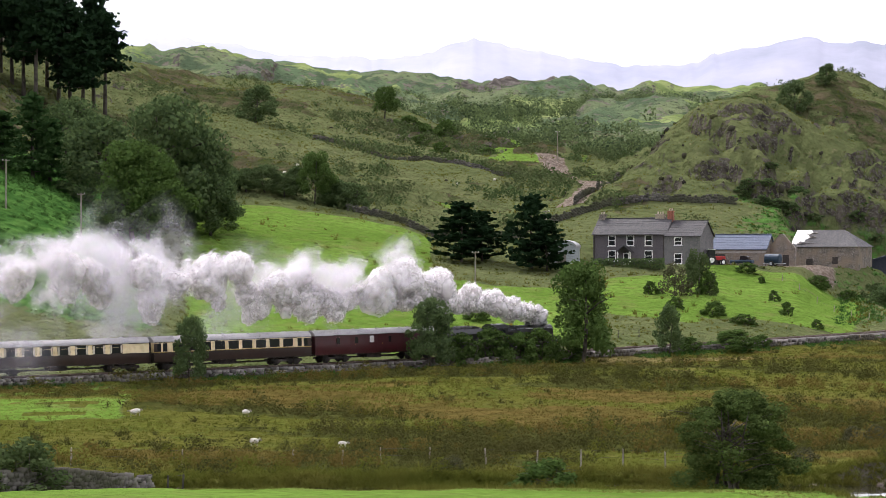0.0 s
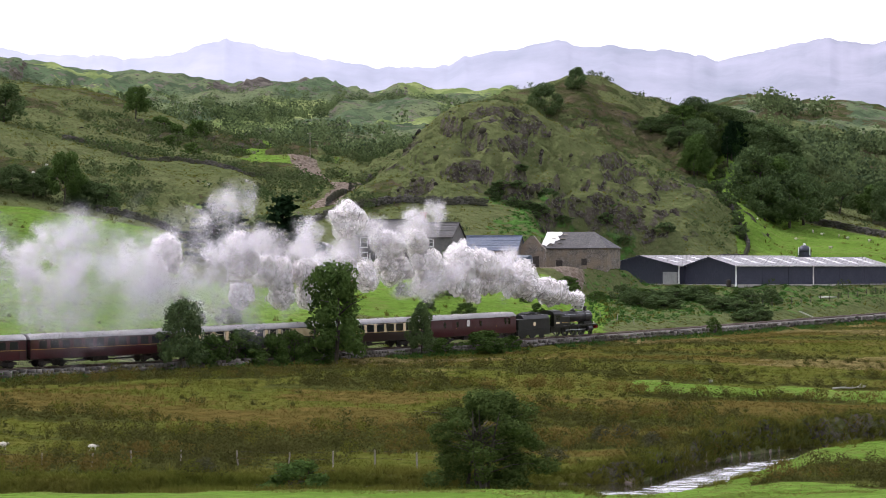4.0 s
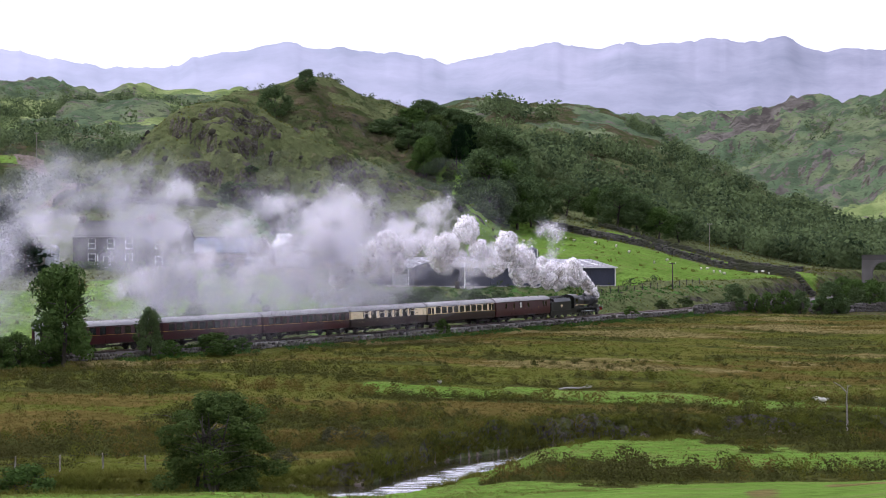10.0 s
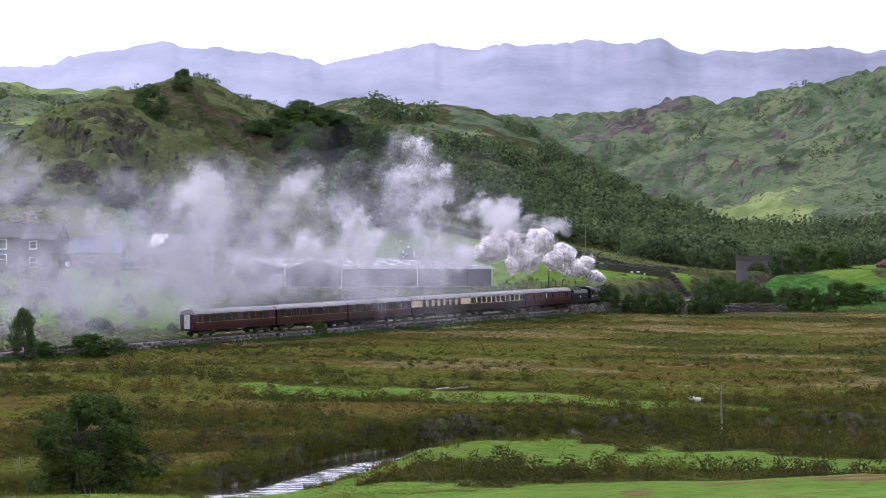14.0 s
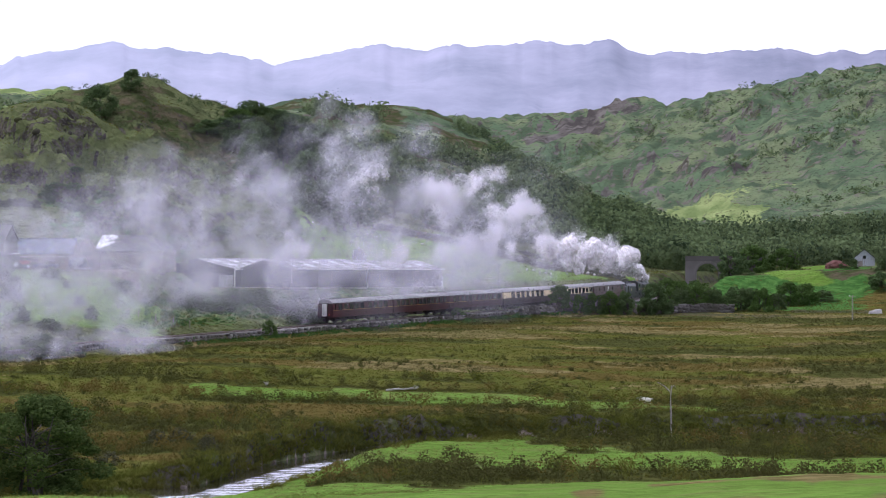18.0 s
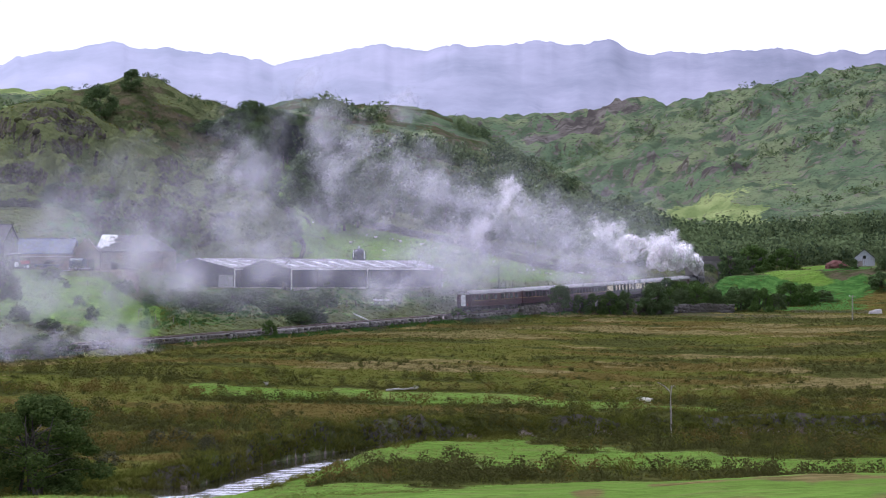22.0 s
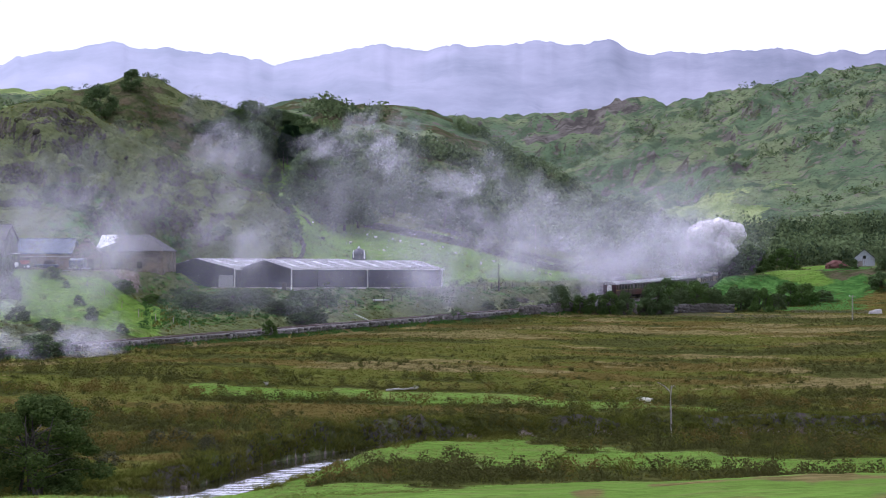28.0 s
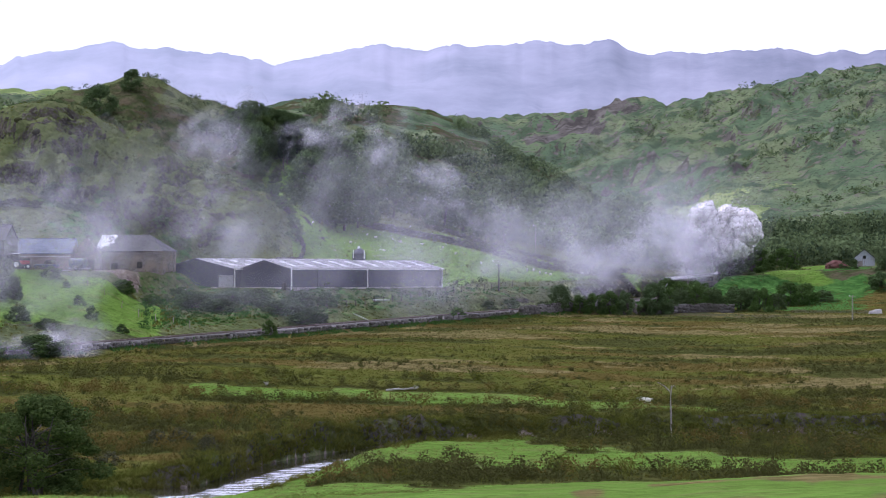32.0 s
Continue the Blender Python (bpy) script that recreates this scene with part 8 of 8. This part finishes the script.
def dense_mesh(name, seed):
    """A ragged core of shells inside a coat of soft flakes."""
    me = puff_mesh(name, seed, STEAM, (1.02, 0.96, 0.9, 0.82, 0.7), 4)
    n = len(me.vertices)
    co = np.empty(n * 3, np.float32)
    me.vertices.foreach_get("co", co)
    tri = np.empty(len(me.polygons) * 3, np.int32)
    me.polygons.foreach_get("vertices", tri)
    index = np.empty(len(me.polygons), np.int32)
    me.polygons.foreach_get("material_index", index)
    v, f, soft = flake_arrays(seed + 40, 150, 12, 0.68, 0.24, 0.48)
    out = np_mesh(name, np.concatenate([co.reshape(-1, 3) * 0.86, v]), np.concatenate([tri.reshape(-1, 3), f + n]), STEAM + [STEAM_FLAKE], True,
                  dict(soft=np.concatenate([np.ones(n), soft])), np.concatenate([index, np.full(len(f), len(STEAM))]))
    bpy.data.meshes.remove(me)
    return out


DENSE_MESH = [dense_mesh("steam_puff", k) for k in range(6)]
THIN_MESH = [veil_mesh("steam_wisp", 10 + k, STEAM_THIN, 150) for k in range(5)]
VEIL_MESH = [veil_mesh("smoke_veil", 30 + k, SMOKE_VEIL, 130, 0.28, 0.62, 10, 0.9) for k in range(5)]
HAZE_MESH = [puff_mesh("smoke_haze", 20 + k, HAZE, (1.05, 0.92, 0.79, 0.64, 0.46), 3, 0.6, True) for k in range(4)]
PUFFS = []
KINDS = {"puff": (DENSE_MESH, "steam_puff", "billow of white steam above the train", "steam"),
         "wisp": (THIN_MESH, "steam_wisp", "thin torn wisp of grey-white steam", "steam"),
         "veil": (VEIL_MESH, "smoke_veil", "thinning grey veil of drifting smoke", "smoke"),
         "haze": (HAZE_MESH, "smoke_haze", "thin drifting blue-grey smoke haze", "smoke")}


def chimney_at(t):
    x, y, z, h = (float(v) for v in rail(min(run(t) + 16.8, 292) if t < 22.4 else 267.0))   # at last it hangs before the bridge
    return Vector((x, y, z + 4.0)), Vector((math.sin(h), math.cos(h), 0))


def blown(te, age, climb, spread, side):
    """Where a parcel blown out at te has come to after some seconds."""
    p, d = chimney_at(te)
    n = Vector((d.y, -d.x, 0))
    fwd = 0.7 * (1 - math.exp(-age / 0.3))
    up = 0.9 * (1 - math.exp(-age / 0.4)) + climb * 4.0 * (1 - math.exp(-age / 4.0)) + 0.12 * climb * age
    return p + d * (fwd + spread * (1 - math.exp(-age / 3))) + n * side * (1 - math.exp(-age / 4)) + Vector(((-0.6 if te < 18 else 0.1) * age, 0, up))


def parcel(kind, size, te, rng, climb, spread, side, life, join=0.0, squash=1.0):
    """A puff waits low under the line, is blown out at te and sinks away when it has thinned out."""
    meshes, name, label, category = KINDS[kind]
    rows = []
    spin, turn0 = rng.uniform(-14, 14), rng.uniform(0, 360)
    tilt = (rng.uniform(-30, 30), rng.uniform(-30, 30))
    lead, fall = (3.0, 3.0) if kind == "haze" else (1 / 30, 1 / 30)
    start, end = (round(v * 30) / 30 for v in (te + join, te + join + life))
    if end < 0.1:
        return

    def row(t, p, lifted=True):
        if lifted:
            p = p + Vector((0, 0, 0.8 * size * squash * (1 - math.exp(-max(t - te, 0) / 0.45)) if kind in ("puff", "wisp") else 0))
        t = round(t * 30) / 30                          # blown out and gone from one moment to the next
        a = turn0 + spin * t * 0.35
        rows.append((round(t, 4), pose(p.x, p.y, p.z, tilt[0], tilt[1] + a * 0.3, a)))

    def hidden(p):
        return Vector((p.x, p.y, min(ground(p.x, p.y), p.z) - 2.6 * size - 2))

    here = blown(te, join, climb, spread, side)
    if start > 0.05:
        row(0.0, hidden(here), False)
        if start > lead + 0.1:
            row(start - lead, hidden(here), False)
    else:
        row(0.0, blown(te, -te, climb, spread, side))
    for a in [0.0, 0.3, 0.8, 1.5, 2.5, 4.0, 6.0, 9.0, 13.0, 18.0, 25.0]:
        t = start + a
        if rows[-1][0] + 0.02 < t < min(end, 31.9):
            row(t, blown(te, join + a, climb, spread, side))
    last = blown(te, min(end, 32.0) - te, climb, spread, side)
    if end < 31.9 - fall:
        if end > rows[-1][0] + 0.02:
            row(end, last)
        row(max(end, rows[-1][0]) + fall, hidden(last), False)
        row(32.0, hidden(last), False)
    else:
        row(32.0, blown(te, 32.0 - te, climb, spread, side))
    ob = new(name, meshes[rng.randrange(len(meshes))])
    ob.scale = (size * 1.1, size * 0.95, size * squash)
    tagged(ob, label, category, name.replace("_", " ") + "s", "" if kind == "puff" and size > 1.9 else "stuff")
    PUFFS.append((ob, rows))


# how steeply the exhaust climbs as the engine works up the line: seconds, metres a second at first
CLIMB_T = [-8, 0.4, 0.9, 1.4, 1.9, 5.0, 7.0, 8.5, 11.0, 13.5, 16.0, 18.5, 23.0]
CLIMB_V = [2.2, 2.2, 4.6, 4.6, 2.6, 2.6, 3.8, 5.2, 5.0, 3.2, 2.1, 1.8, 1.8]


def plume():
    rng = random.Random(12)
    u = rng.uniform
    te, k = -8.0, 0
    while te < 22.5:
        late = te > 6.0                                  # a more open exhaust after the farm, which thins sooner
        beat = math.sin(te * 2.7) ** 2                   # heavier and lighter bursts
        rise = float(np.interp(te, CLIMB_T, CLIMB_V)) * (0.72 + 0.35 * beat)
        keep = 4.6 if not late else 3.2 if te < 15 else 3.8
        if te > -5.6:
            for j in range(3):
                parcel("puff", u(0.9, 1.45), te + 0.1 * j, rng, rise * u(0.3, 0.7), u(-0.3, 0.3), u(-0.5, 0.5), keep * u(0.5, 0.8), u(0.0, 0.15))
            parcel("puff", u(1.5, 2.2), te + 0.12, rng, rise * u(0.05, 0.95), u(-1, 1), u(-1.0, 1.0), keep * u(0.75, 0.95), 0.35)
            if k % 2 == 0:
                parcel("puff", u(2.3, 3.2), te + u(-0.15, 0.15), rng, rise * u(0.25, 0.95), u(-1.5, 1.5), u(-2, 2), keep * u(0.85, 1.05), 0.9)
        parcel("wisp", u(2.4, 4.2), te + u(-0.2, 0.2), rng, rise * u(0.15, 1.1), u(-3, 3), u(-2.5, 2.5), u(4.0, 6.5) if te < 13 else u(3.0, 5.0), u(0.8, 2.0))
        if k % 2 and te < 13:
            parcel("wisp", u(3.4, 5.4), te + u(-0.2, 0.2), rng, rise * u(0.0, 1.15), u(-4, 4), u(-3, 3), u(4.5, 8.0), u(2.2, 3.4))
        for j in range(2 if te < 13 else 1):             # it thins into grey veils that hang over the line
            parcel("veil", u(4.5, 8.5), te + u(-0.3, 0.3), rng, rise * u(-0.05, 1.25), u(-5, 5), u(-5, 5), u(6, 13), u(3.0, 5.5), u(0.6, 0.95))
        if k % 3 == 1 and te > 2.5:
            parcel("haze", u(12.0, 21.0), te, rng, u(0.0, 2.4), u(-12, 12), u(-8, 4), u(14, 30), 4.2, u(0.45, 0.7))
        if k % 3 == 2 and te > 3.0:                      # streaks that stay till the end
            parcel("veil", u(6.0, 12.0), te, rng, rise * u(0.1, 1.1), u(-8, 8), u(-8, 4), 60, u(7.0, 9.0), u(0.4, 0.6))
        k += 1
        te += 0.22 if not late else 0.3
    # the last of it stands over the bridge and the trees
    for j in range(66):
        te = 22.4 + 6.6 * j / 66
        if j % 5 > 0:
            parcel("puff", u(2.2, 3.5), te, rng, u(-0.3, 2.3) + 0.16 * (te - 22), u(-3, 4), u(0, 16), 60 if te > 23.2 else u(2, 4), 0.5)
        else:
            parcel("wisp", u(3.2, 4.8), te, rng, u(0.0, 2.0), u(-4, 2), u(-4, 14), 60 if te > 24 else u(3, 6), 0.9)
    # smoke that lingers low over the line and the edge of the meadow
    for j in range(6):
        parcel("haze", u(7, 11), 2.0 + 3 * j, rng, u(-0.1, 0.15), u(-8, 8), u(0, 12), 60, 5.5, 0.5)
    for j in range(9):
        parcel("veil", u(4, 7), 1.2 + 0.3 * j, rng, u(-0.7, -0.4), u(-6, 6), u(14, 26), 60, 13.5, 0.6)


plume()


# ---- everything that moves ----
def motions():
    times = [0.5 * k for k in range(65)]
    for ob, mid, half in TRAIN:
        walk(ob, [(t, on_line(run(t) + mid, half)) for t in times])
    for ob, rows in PUFFS:
        walk(ob, rows)


motions()
